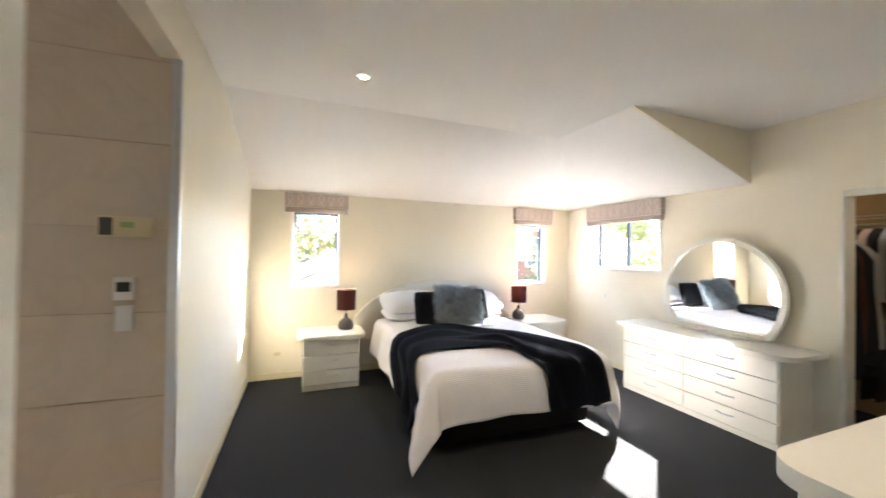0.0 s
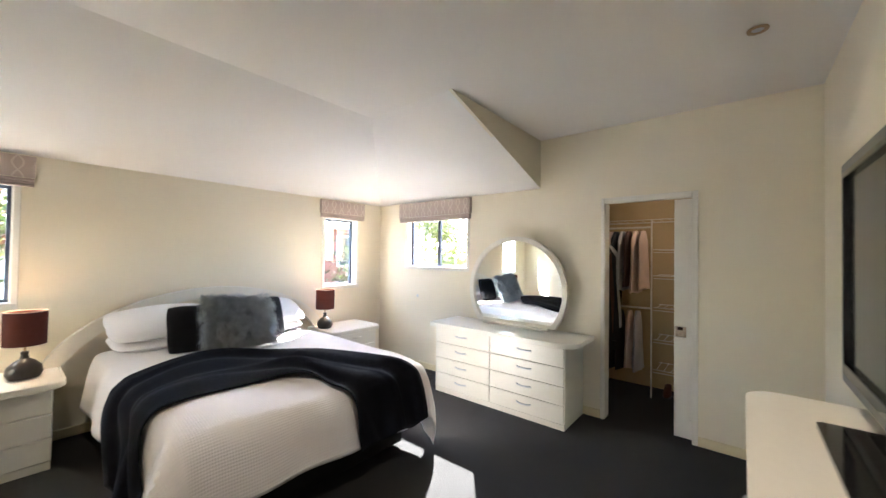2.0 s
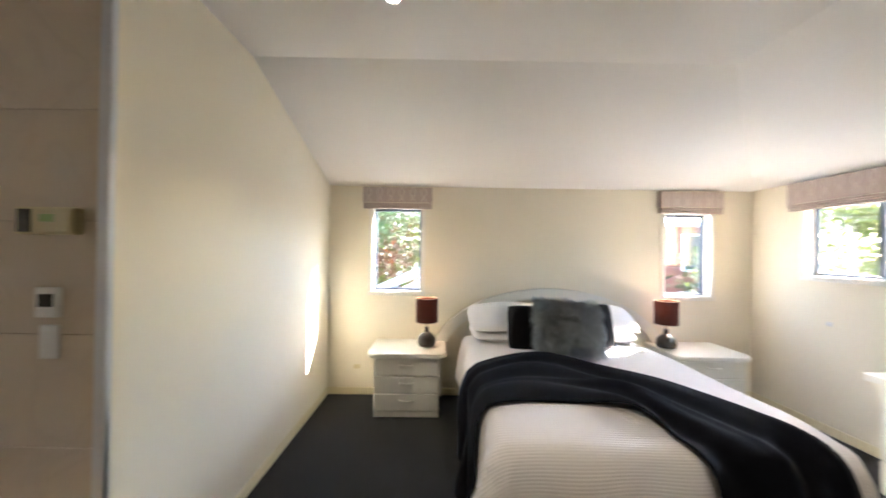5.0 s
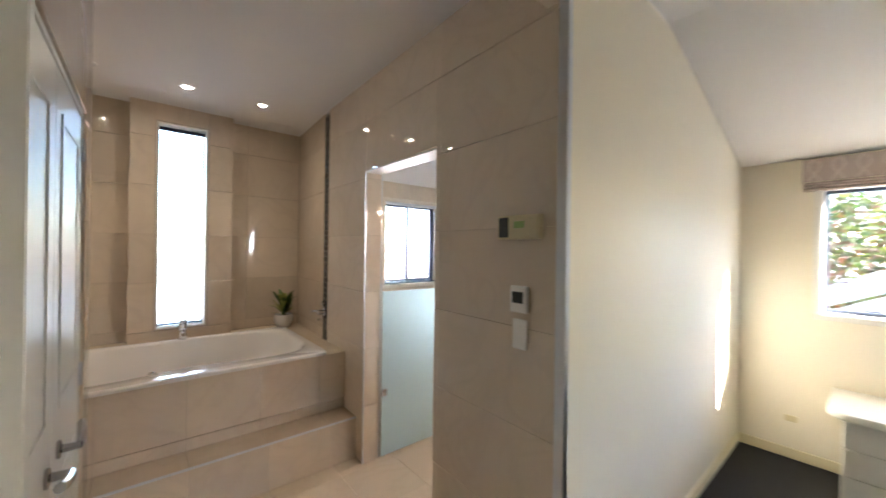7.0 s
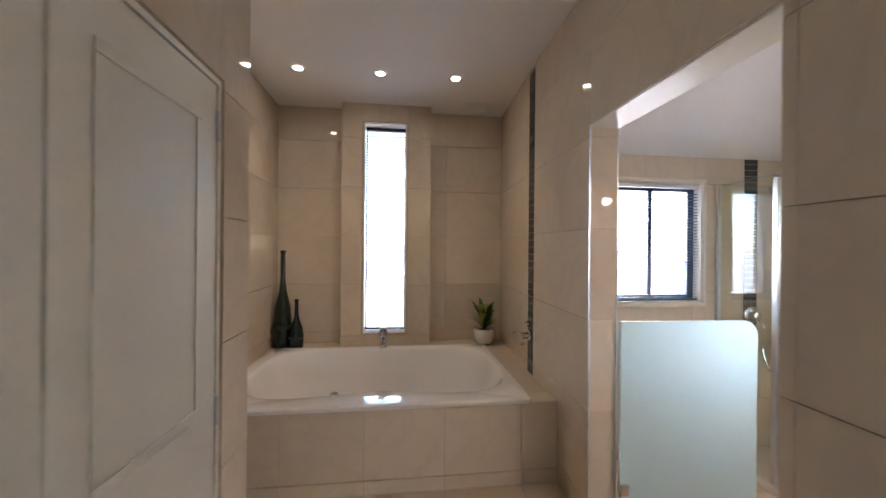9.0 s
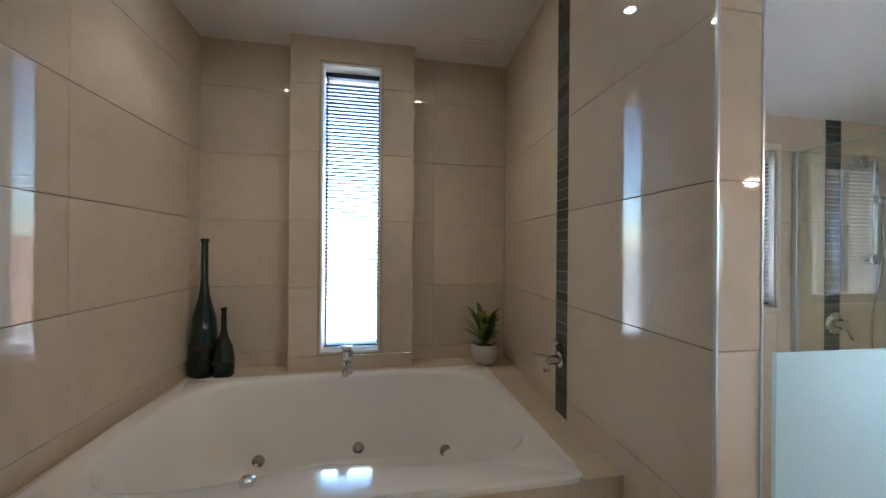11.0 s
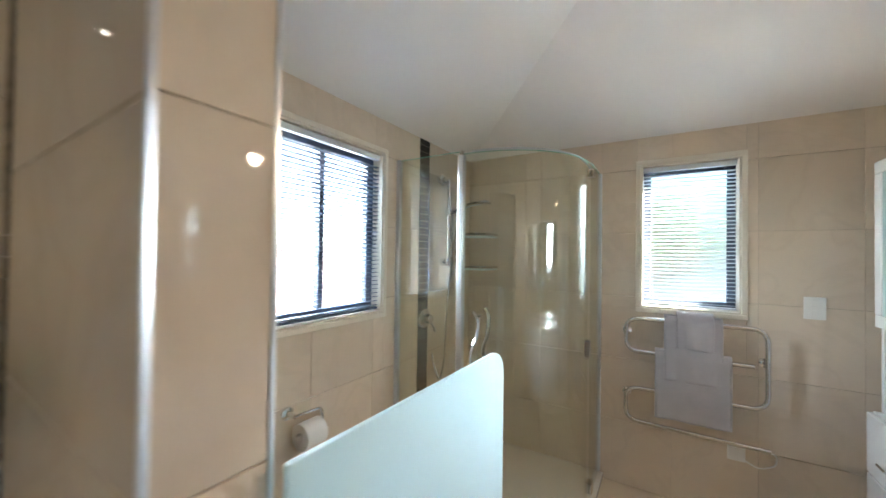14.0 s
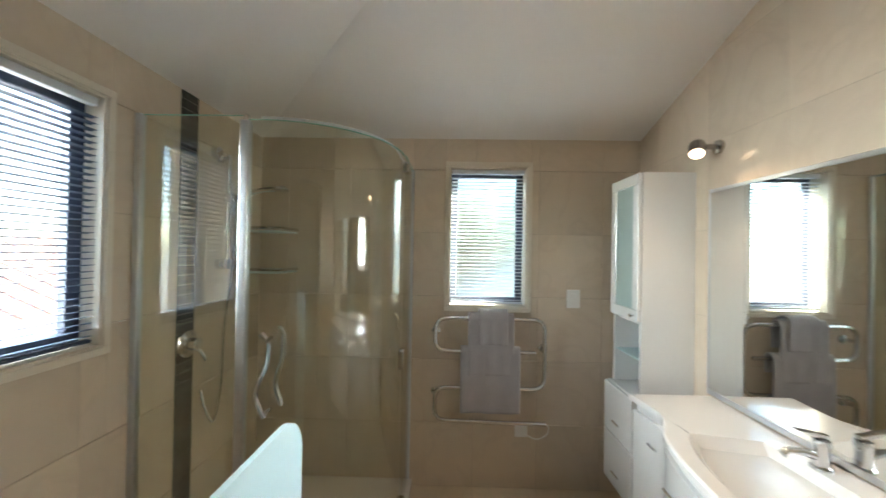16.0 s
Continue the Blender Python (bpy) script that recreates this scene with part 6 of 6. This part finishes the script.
for za, zb in ((0.245, 0.507), (0.513, 0.775)):
    d = part("drawer", one_box(CX0 - 0.040, CX0 - 0.0205, CY0 + 0.004, CY1 + 0.018, za, zb, 0.004, 2), WHITELAC, tc)
    part("handle", tube(bmesh.new(), [(CX0 - 0.052, 5.165, zb - 0.18), (CX0 - 0.052, 5.235, zb - 0.18)], 0.005), CHROME, d)

va = thing("vanity", (-0.22, 4.35, 0.2), "white gloss wall vanity with a bowed moulded basin top", "vanity")
half_front = [(-0.373, 4.93), (-0.362, 4.86), (-0.352, 4.78), (-0.356, 4.71), (-0.385, 4.64), (-0.428, 4.57), (-0.460, 4.46), (-0.479, 4.33)]
front = half_front + [(-0.485, 4.20)] + [(x, 8.40 - y) for x, y in half_front[::-1]]
front = [tuple(along([(x, y, 0) for x, y in front], i / 60))[:2] for i in range(61)]
# top with its hollow, ring by ring from the outer edge inward
bm = bmesh.new()
BCX, BCY = -0.225, 4.20
outer = front + [(-0.004, 3.47), (-0.004, 3.8), (-0.004, 4.2), (-0.004, 4.6), (-0.004, 4.93)]
K = len(outer)


def basin_ring(hx, hy, z, ox=0.0):
    out = []
    for x, y in outer:
        a = math.atan2((y - BCY) / 0.85, (x - BCX) / 0.28)
        c, s = math.cos(a), math.sin(a)
        out.append((BCX + ox + (hx * c if c < 0 else hx * 0.62 * c ** 0.35), BCY + hy * math.copysign(abs(s) ** 0.9, s), z))
    return out


rings = [[(x + 0.02 * (1 if x < -0.1 else 0), y, 0.825) for x, y in outer], [(x, y, 0.832) for x, y in outer], [(x, y, 0.850) for x, y in outer],
         [(BCX + (x - BCX) * 0.975, BCY + (y - BCY) * 0.992, 0.856) for x, y in outer],
         basin_ring(0.205, 0.435, 0.855), basin_ring(0.200, 0.430, 0.850), basin_ring(0.190, 0.415, 0.842), basin_ring(0.160, 0.35, 0.80), basin_ring(0.122, 0.27, 0.755), basin_ring(0.05, 0.10, 0.738)]
vs = [[bm.verts.new(p) for p in r] for r in rings]
for q, s in zip(vs, vs[1:]):
    for i in range(K):
        bm.faces.new((q[i], q[(i + 1) % K], s[(i + 1) % K], s[i]))
bm.faces.new(vs[-1])
part("basin_top", bm, ACRYLIC, va, "white moulded basin top", smooth=True)
# no opening here: a near-black disc stands in for the hole's shade
part("overflow", lathe(bmesh.new(), [(0.012, 0.0), (0.012, -0.004)], (BCX + 0.098, 4.36, 0.81), 12, "x"), DARKCLOTH, va)
bm = bmesh.new()
inset = [(x + 0.03, min(4.915, max(3.485, y))) for x, y in front]
prism(bm, inset + [(-0.004, 3.485), (-0.004, 4.915)], 0.28, 0.824)
part("body", bm, WHITELAC, va, smooth=True)
for i0, i1 in ((1, 14), (15, 29), (30, 44), (45, 59)):
    run = inset[i0:i1 + 1]
    bm = bmesh.new()
    prism(bm, [(x - 0.001, y) for x, y in run] + [(x - 0.018, y) for x, y in run[::-1]], 0.30, 0.79)
    d = part("door", bm, WHITELAC, va, smooth=True)
    mx_, my_ = run[len(run) // 2]
    part("handle", tube(bmesh.new(), [(mx_ - 0.034, my_ - 0.03, 0.70), (mx_ - 0.036, my_, 0.70), (mx_ - 0.034, my_ + 0.03, 0.70)], 0.005), CHROME, d, smooth=True)

bt = thing("basin_tap", (-0.075, 4.38, 0.853), "chrome single-lever basin mixer on the vanity", "tap")
part("body", lathe(bmesh.new(), [(0.026, 0), (0.026, 0.008), (0.021, 0.014), (0.020, 0.062), (0.023, 0.070), (0.021, 0.088), (0.008, 0.094)], (-0.075, 4.38, 0.853), 22), CHROME, bt, smooth=True)
part("spout", tube(bmesh.new(), [(-0.085, 4.38, 0.890), (-0.125, 4.385, 0.902), (-0.165, 4.39, 0.900), (-0.178, 4.39, 0.890)], 0.0125, 12), CHROME, bt, smooth=True)
part("lever", prism(bmesh.new(), [(-0.060, 0.945), (-0.090, 0.946), (-0.150, 0.966), (-0.152, 0.973), (-0.092, 0.958), (-0.060, 0.957)], 4.371, 4.393, axis="y", bevel=0.003), CHROME, bt, smooth=True)

mi = thing("wall_mirror", (0, 4.2, 0.88), "large frameless mirror over the vanity on tiles", "mirror")
part("glass", one_box(-0.0135, -0.0085, 3.40, 4.935, 0.885, 1.765), MIRROR, mi)
part("edge_strip", one_box(-0.016, -0.0005, 3.40, 4.945, 1.766, 1.782, 0.002), SATIN, mi)
part("edge_strip", one_box(-0.016, -0.0005, 3.40, 4.945, 0.862, 0.884, 0.002), SATIN, mi)
part("side_strip", one_box(-0.016, -0.0005, 4.936, 4.945, 0.885, 1.765, 0.002), SATIN, mi)

def wall_spotlight(y):
    ws = thing("wall_spotlight", (-0.01, y, 1.97), "small satin wall spotlight over the mirror, lit", "wall light", "spotlights over the vanity mirror")
    part("base", lathe(bmesh.new(), [(0.030, -0.001), (0.030, -0.014), (0.018, -0.020)], (0.0, y, 1.965), 20, "x"), HANDLE, ws, smooth=True)
    part("arm", tube(bmesh.new(), [(-0.018, y, 1.965), (-0.075, y, 1.965)], 0.012), HANDLE, ws)
    aim = Matrix.Translation((-0.10, y, 1.955)) @ Euler((radians(-28), radians(24), 0)).to_matrix().to_4x4()
    bm = lathe(bmesh.new(), [(0.016, 0.034), (0.030, 0.028), (0.034, 0.01), (0.034, -0.030), (0.030, -0.033)], (0, 0, 0), 22)
    bmesh.ops.transform(bm, matrix=aim, verts=bm.verts)
    head_ = part("head", bm, HANDLE, ws, smooth=True)
    bm = lathe(bmesh.new(), [(0.029, -0.0335), (0.026, -0.037)], (0, 0, 0), 18)
    bmesh.ops.transform(bm, matrix=aim, verts=bm.verts)
    part("lens", bm, SPOTGLOW, head_, "glowing warm lens")
    lamp("wall_spot_lamp", "SPOT", aim @ Matrix.Translation((0, 0, -0.05)), 0.75, (1.0, 0.66, 0.42), 0.03, 130)


wall_spotlight(4.90)
wall_spotlight(4.05)

# ---- slate strips ----
def slate(owner_name, origin, u, v, width, height):
    u, v, o = Vector(u).normalized(), Vector(v), Vector(origin)
    n = u.cross(v)
    turn = Matrix((u, v, n)).transposed().to_4x4()
    bm = bmesh.new()
    c = [o, o + u * width, o + u * width + v * height, o + v * height]
    f = [bm.verts.new(p + n * 0.0085) for p in c]
    b = [bm.verts.new(p - n * 0.004) for p in c]
    bm.faces.new(f)
    for i in range(4):
        bm.faces.new((f[i], b[i], b[(i + 1) % 4], f[(i + 1) % 4]))
    strip = tagged(part(owner_name, bm, MGROUT), kind="structure")
    pitch = 0.045
    me = bpy.data.meshes.new("brick")
    bm = box(bmesh.new(), 0.004, width - 0.004, 0.0015, pitch - 0.0025, 0.0, 0.004)
    bm.to_mesh(me)
    bm.free()
    me.materials.append(MOSAIC)
    for i in range(int(height / pitch)):
        t = new("brick", me)
        t.parent = strip
        t.matrix_basis = Matrix.Translation(o + v * (i * pitch) + n * 0.0086) @ turn


MX0, MX1 = -2.283, -2.175
slate("trim_slate_bath", (MX0, cor_y(MX0) + 0.012, DECK), (MX1 - MX0, cor_y(MX1) - cor_y(MX0), 0), (0, 0, 1), 0.108, 1.96)
slate("trim_slate_shower", (BX - 0.012, 4.875, 0.046), (0, 1, 0), (0, 0, 1), 0.115, 2.16)

# ---- outdoors ----
ground = tagged(part("ground", one_box(-400, 400, -400, 400, -3.2, -3.0), BOUNCEGROUND), kind="structure")


def tree(x, y, height, spread, mats, seed, leaves=2600, base=-3.0, low=0.25):
    """A tapered trunk, forked limbs, and a crown of many small leaves in uneven clumps."""
    t = thing("tree", (x, y, base), "leafy garden tree outside the window, " + ("green with some red leaves" if LEAF_B in mats else "yellow-green"), "tree", "garden trees")
    rng = random.Random(seed)
    bm = bmesh.new()
    tips = []

    def limb(p, d, r, ln, depth):
        n = 5
        pts = [p]
        for i in range(n):
            d = (d + Vector((rng.gauss(0, 0.12), rng.gauss(0, 0.12), rng.gauss(0.02, 0.08)))).normalized()
            pts.append(pts[-1] + d * ln / n)
        prev = None
        for i, q in enumerate(pts):
            rr = r * (1 - 0.55 * i / n)
            ring = [bm.verts.new(q + Vector((rr * math.cos(a), rr * math.sin(a), 0))) for a in [2 * math.pi * k / 7 for k in range(7)]]
            if prev:
                for k in range(7):
                    bm.faces.new((prev[k], prev[(k + 1) % 7], ring[(k + 1) % 7], ring[k]))
            prev = ring
        tips.append(pts[-1])
        if depth:
            for k in range(4):
                a = rng.uniform(0, 6.28)
                limb(pts[rng.randint(2, n)], Vector((math.cos(a), math.sin(a), rng.uniform(0.2, 0.9))).normalized(), r * 0.5, ln * 0.62, depth - 1)
    limb(Vector((x, y, base)), Vector((0, 0, 1)), 0.13 * spread / 2, height * 0.5, 2)
    part("trunk", bm, BARK, t)
    for mi_, mt in enumerate(mats):
        bm = bmesh.new()
        clumps = []
        for i in range(26):
            a, h = rng.uniform(0, 6.28), rng.uniform(low, 1)
            rad = spread * math.sqrt(max(0.05, 1 - ((h - 0.55) / 0.5) ** 2)) * rng.uniform(0.3, 1)
            clumps.append((Vector((x + rad * math.cos(a), y + rad * math.sin(a), base + height * h)), rng.uniform(0.25, 0.55) * spread / 2))
        for i in range(leaves // len(mats)):
            c, r = clumps[rng.randrange(len(clumps))]
            p = c + Vector((rng.gauss(0, r), rng.gauss(0, r), rng.gauss(0, r * 0.7)))
            d = Vector((rng.gauss(0, 1), rng.gauss(0, 1), rng.gauss(0, 0.6))).normalized()
            s = d.orthogonal().normalized()
            w, l = rng.uniform(0.04, 0.075), rng.uniform(0.09, 0.17)
            q = [bm.verts.new(v) for v in (p, p + d * l * 0.5 + s * w, p + d * l, p + d * l * 0.5 - s * w)]
            bm.faces.new(q)
        part("crown", bm, mt, t)
    return t


tree(0.2, 16.6, 7.6, 3.0, [LEAF_A, LEAF_C, LEAF_C, LEAF_B], 3, 15000)
tree(-2.2, 13.5, 6.6, 2.4, [LEAF_A, LEAF_B], 5, 10000)
tree(2.9, 17.5, 6.9, 2.6, [LEAF_A, LEAF_C], 6, 9000)
tree(-1.6, 20.5, 8.2, 3.6, [LEAF_A, LEAF_C], 16, 11000)
tree(10.2, 9.8, 5.6, 2.2, [LEAF_C], 8, 12000)
tree(12.5, 7.6, 5.8, 2.4, [LEAF_C], 9, 10000)
tree(11.0, 13.0, 5.6, 2.0, [LEAF_C, LEAF_A], 10, 4500)


def house(x0, x1, y0, y1, wall_h, ridge, wall_mat, roof_mat, label, along_x=True, openings=(), gable_boards=False):
    z = -3.0
    h = thing("house", ((x0 + x1) / 2, (y0 + y1) / 2, z), label, "house", "neighbouring houses")
    part("wall", one_box(x0, x1, y0, y1, z, wall_h), wall_mat, h)
    e = 0.5
    bm = bmesh.new()
    if along_x:
        m = (y0 + y1) / 2
        prism(bm, [(y0 - e, wall_h - 0.1), (m, ridge), (y1 + e, wall_h - 0.1), (y1 + e, wall_h), (m, ridge + 0.12), (y0 - e, wall_h)], x0 - e, x1 + e, axis="x")
    else:
        m = (x0 + x1) / 2
        prism(bm, [(x0 - e, wall_h - 0.1), (m, ridge), (x1 + e, wall_h - 0.1), (x1 + e, wall_h), (m, ridge + 0.12), (x0 - e, wall_h)], y0 - e, y1 + e, axis="y")
    part("roof", bm, roof_mat, h)
    if gable_boards:
        m = (x0 + x1) / 2
        part("gable", prism(bmesh.new(), [(x0, wall_h - 0.05), (m, ridge - 0.02), (x1, wall_h - 0.05)], y0 + 0.01, y0 + 0.2, axis="y"), wall_mat, h)
        bw = 0.14
        zz = wall_h - 1.2
        while zz < ridge - 0.1:
            if zz < wall_h:
                xa, xb = x0, x1
            else:
                f = (zz + bw - wall_h) / (ridge - wall_h)
                xa, xb = x0 + (m - x0) * f, x1 - (x1 - m) * f
            if xb - xa > 0.1:
                bm = bmesh.new()
                prism(bm, [(y0 - 0.03, zz), (y0 - 0.008, zz + bw - 0.012), (y0 + 0.005, zz + bw - 0.012), (y0 + 0.005, zz)], xa, xb, axis="x")
                part("board", bm, wall_mat, h)
            zz += bw
    bm = bmesh.new()
    rib = 0.4
    if along_x:
        n = int((x1 - x0 + 2 * e) / rib)
        for i in range(n):
            x = x0 - e + i * rib
            m = (y0 + y1) / 2
            prism(bm, [(y0 - e, wall_h + 0.001), (m, ridge + 0.121), (m, ridge + 0.16), (y0 - e, wall_h + 0.04)], x, x + 0.05, axis="x")
    else:
        n = int((y1 - y0 + 2 * e) / rib)
        for i in range(n):
            y = y0 - e + i * rib
            m = (x0 + x1) / 2
            prism(bm, [(x1 + e, wall_h + 0.001), (m, ridge + 0.121), (m, ridge + 0.16), (x1 + e, wall_h + 0.04)], y, y + 0.05, axis="y")
    part("roof_ribs", bm, roof_mat, h)
    part("gutter", one_box(x0 - e, x1 + e, y0 - e - 0.1, y0 - e, wall_h - 0.12, wall_h, 0.02), WEATHER, h)
    for a, b, c, d, ax in openings:
        if ax == "y":
            w = part("window", one_box(a - 0.06, b + 0.06, y0 - 0.05, y0 - 0.001, c - 0.06, d + 0.06), WEATHER, h)
            part("window_pane", one_box(a, b, y0 - 0.06, y0 - 0.052, c, d), DARKPANE, w)
        else:
            w = part("window", one_box(x1 + 0.001, x1 + 0.05, a - 0.06, b + 0.06, c - 0.06, d + 0.06), WEATHER, h)
            part("window_pane", one_box(x1 + 0.052, x1 + 0.06, a, b, c, d), DARKPANE, w)
    return h


house(-0.9, 5.9, 9.6, 14.2, 0.10, 1.75, WEATHER, ROOFBLUE, "white neighbouring house with a blue-grey ribbed roof", False, (), True)
house(7.4, 13.0, 14.5, 19.0, 2.6, 4.4, BRICK, ROOFBLUE, "red brick neighbouring house with white windows", True, [(8.0, 9.0, 1.0, 2.2, "y"), (9.9, 11.0, 1.0, 2.2, "y"), (11.8, 12.6, 1.0, 2.2, "y")])
house(-13.5, -8.0, 4.2, 13.2, 0.35, 1.55, WEATHER, ROOFRED, "white neighbouring house with a terracotta roof", False, [(6.0, 7.2, -1.2, -0.2, "x"), (9.0, 10.2, -1.2, -0.2, "x")])

# ---- tiles, laid last ----
def owner_named(name):
    return bpy.data.objects[name]


north_c, alc_n = owner_named("wall_corridor_north"), owner_named("wall_alcove_north")
# corridor wall, from the slate strip to the bedroom corner
tile_face(north_c, (MX1, cor_y(MX1) + 0.011, 0), (1, -0.026, 0), (0, 0, 1), 0.0, WEST - 0.041 - MX1, 0.0, 2.69, [(OPEN_X0 - MX1, OPEN_X1 - MX1, -0.1, OPEN_H)], start_u=OPEN_X0 - MX1, wide=0.84)
tile_face(alc_n, (-3.12, cor_y(-3.12) + 0.011, 0), (1, -0.06, 0), (0, 0, 1), 0.0, 0.836, DECK, 2.69, start_u=0.036, wide=0.8)
# jambs and soffit of the opening
tile_face(north_c, (OPEN_X0 - 0.008, cor_y(OPEN_X0), 0), (0, 1, 0), (0, 0, 1), 0.0, 3.25 - cor_y(OPEN_X0), 0.0, OPEN_H)
tile_face(north_c, (OPEN_X1 + 0.008, 3.25, 0), (0, -1, 0), (0, 0, 1), 0.0, 3.25 - cor_y(OPEN_X1), 0.0, OPEN_H)
tagged(part("trim_opening_soffit", one_box(OPEN_X0 + 0.003, OPEN_X1 - 0.003, cor_y(-1.0) + 0.004, 3.25, OPEN_H - 0.008, OPEN_H - 0.0005), TRIM), kind="structure")
for x, y in ((OPEN_X0 + 0.0015, cor_y(OPEN_X0) - 0.001), (OPEN_X0 + 0.0015, 3.2505)):
    tagged(part("trim_opening_edge", one_box(x - 0.004, x + 0.004, y - 0.004, y + 0.004, 0, OPEN_H - 0.01, 0.001), SATIN), kind="structure")
# back of the corridor wall, inside the shower room
tile_face(north_c, (0.0, 3.241, 0), (-1, 0, 0), (0, 0, 1), 0.0, -BX, 0.0, 2.69, [(-OPEN_X1, -OPEN_X0, -0.1, OPEN_H)], start_u=-OPEN_X1)
# shower room
wn_, ww_ = owner_named("wall_bathroom_north"), owner_named("wall_bathroom_west")
tile_face(wn_, (BX, BY + 0.011, 0), (1, 0, 0), (0, 0, 1), 0.0, -BX, 0.0, 2.3, [(W4[0] - 0.020 - BX, W4[1] + 0.020 - BX, W4[2] - 0.020, W4[3] + 0.020)], start_u=-0.63 - BX)
tile_face(ww_, (BX - 0.011, 3.25, 0), (0, 1, 0), (0, 0, 1), 0.0, BY - 3.25, 0.0, 2.3, [(W5[0] - 3.270, W5[1] - 3.230, W5[2] - 0.020, W5[3] + 0.020), (1.625, 1.74, 0.0, 2.206)], start_u=0.01)
wv = tagged(part("wall_vanity", one_box(0.0005, 0.0115, 3.25, BY, -0.01, 2.72), GROUT), kind="structure")
tile_face(wv, (0.0105, BY, 0), (0, -1, 0), (0, 0, 1), 0.0, BY - 3.25, 0.0, 2.70, start_u=0.2)
# alcove
a_s, a_w = owner_named("wall_alcove_south"), owner_named("wall_alcove_west")
tile_face(a_s, (-1.40, 1.299, 0), (-1, 0, 0), (0, 0, 1), 0.0, 1.72, 0.0, 2.69, wide=0.8)
tile_face(a_w, (-3.131, 1.31, 0), (0, 1, 0), (0, 0, 1), 0.0, 1.89, DECK, 2.69, [(1.852 - 1.31, 2.552 - 1.31, 0, 3)], start_u=-0.2, wide=0.8)
tile_face(column, (-2.991, 1.842, 0), (0, 1, 0), (0, 0, 1), 0.0, 0.72, DECK, 2.69, [(W6[0] - 1.842 - 0.01, W6[1] - 1.842 + 0.01, W6[2] - 0.01, W6[3] + 0.01)], wide=0.8)
tile_face(column, (-3.12, 1.853, 0), (1, 0, 0), (0, 0, 1), 0.0, 0.14, DECK, 2.69)
tile_face(column, (-2.98, 2.551, 0), (-1, 0, 0), (0, 0, 1), 0.0, 0.14, DECK, 2.69)
# corridor south wall and its return
c_s = owner_named("wall_corridor_south")
tile_face(c_s, (0.0, 1.739, 0), (-1, 0, 0), (0, 0, 1), 0.0, 1.41, 0.0, 2.69, [(0.080, 1.217, -0.1, 2.03)], start_u=0.4, wide=0.8)
tile_face(c_s, (-1.399, 1.75, 0), (0, -1, 0), (0, 0, 1), 0.0, 0.45, 0.0, 2.69)
# bath front, deck and step
tile_face(deck, (BATHX - 0.011, 1.31, 0), (0, 1, 0), (0, 0, 1), 0.0, 1.83, STEPZ + 0.072, DECK, start_u=0.43, start_v=0.362)
tile_face(deck, (BATHX - 0.011, 1.31, 0), (0, 1, 0), (0, 0, 1), 0.0, 1.83, STEPZ, STEPZ + 0.07, start_u=0.43, start_v=0.0)
tile_face(deck, (-3.12, 1.31, DECK - 0.011), (1, 0, 0), (0, 1, 0), 0.0, 3.12 + BATHX, 0.0, 1.88, [(-2.853 + 3.12, -1.777 + 3.12, 1.387 - 1.31, 2.993 - 1.31)], FLOORTILE)
tile_face(step, (BATHX, 1.31, STEPZ - 0.011), (1, 0, 0), (0, 1, 0), 0.0, STEPX - 0.012 - BATHX, 0.0, 1.82, (), FLOORTILE, start_v=0.43)
tile_face(step, (STEPX - 0.011, 1.31, 0), (0, 1, 0), (0, 0, 1), 0.0, 1.82, 0.0, STEPZ - 0.008, start_u=0.43)
# bathroom floor
tile_face(bath_floor, (STEPX, 1.75, -0.009), (1, 0, 0), (0, 1, 0), 0.0, WEST - STEPX - 0.01, 0.0, BY - 1.75, [(-0.7, OPEN_X0 - STEPX, 1.37, 1.50), (OPEN_X1 - STEPX, 1.7, 1.37, 1.50)], FLOORTILE, start_u=0.15)
tile_face(bath_floor, (BX, 3.25, -0.009), (1, 0, 0), (0, 1, 0), 0.0, STEPX - BX, 0.0, BY - 3.25, (), FLOORTILE, start_u=0.03)
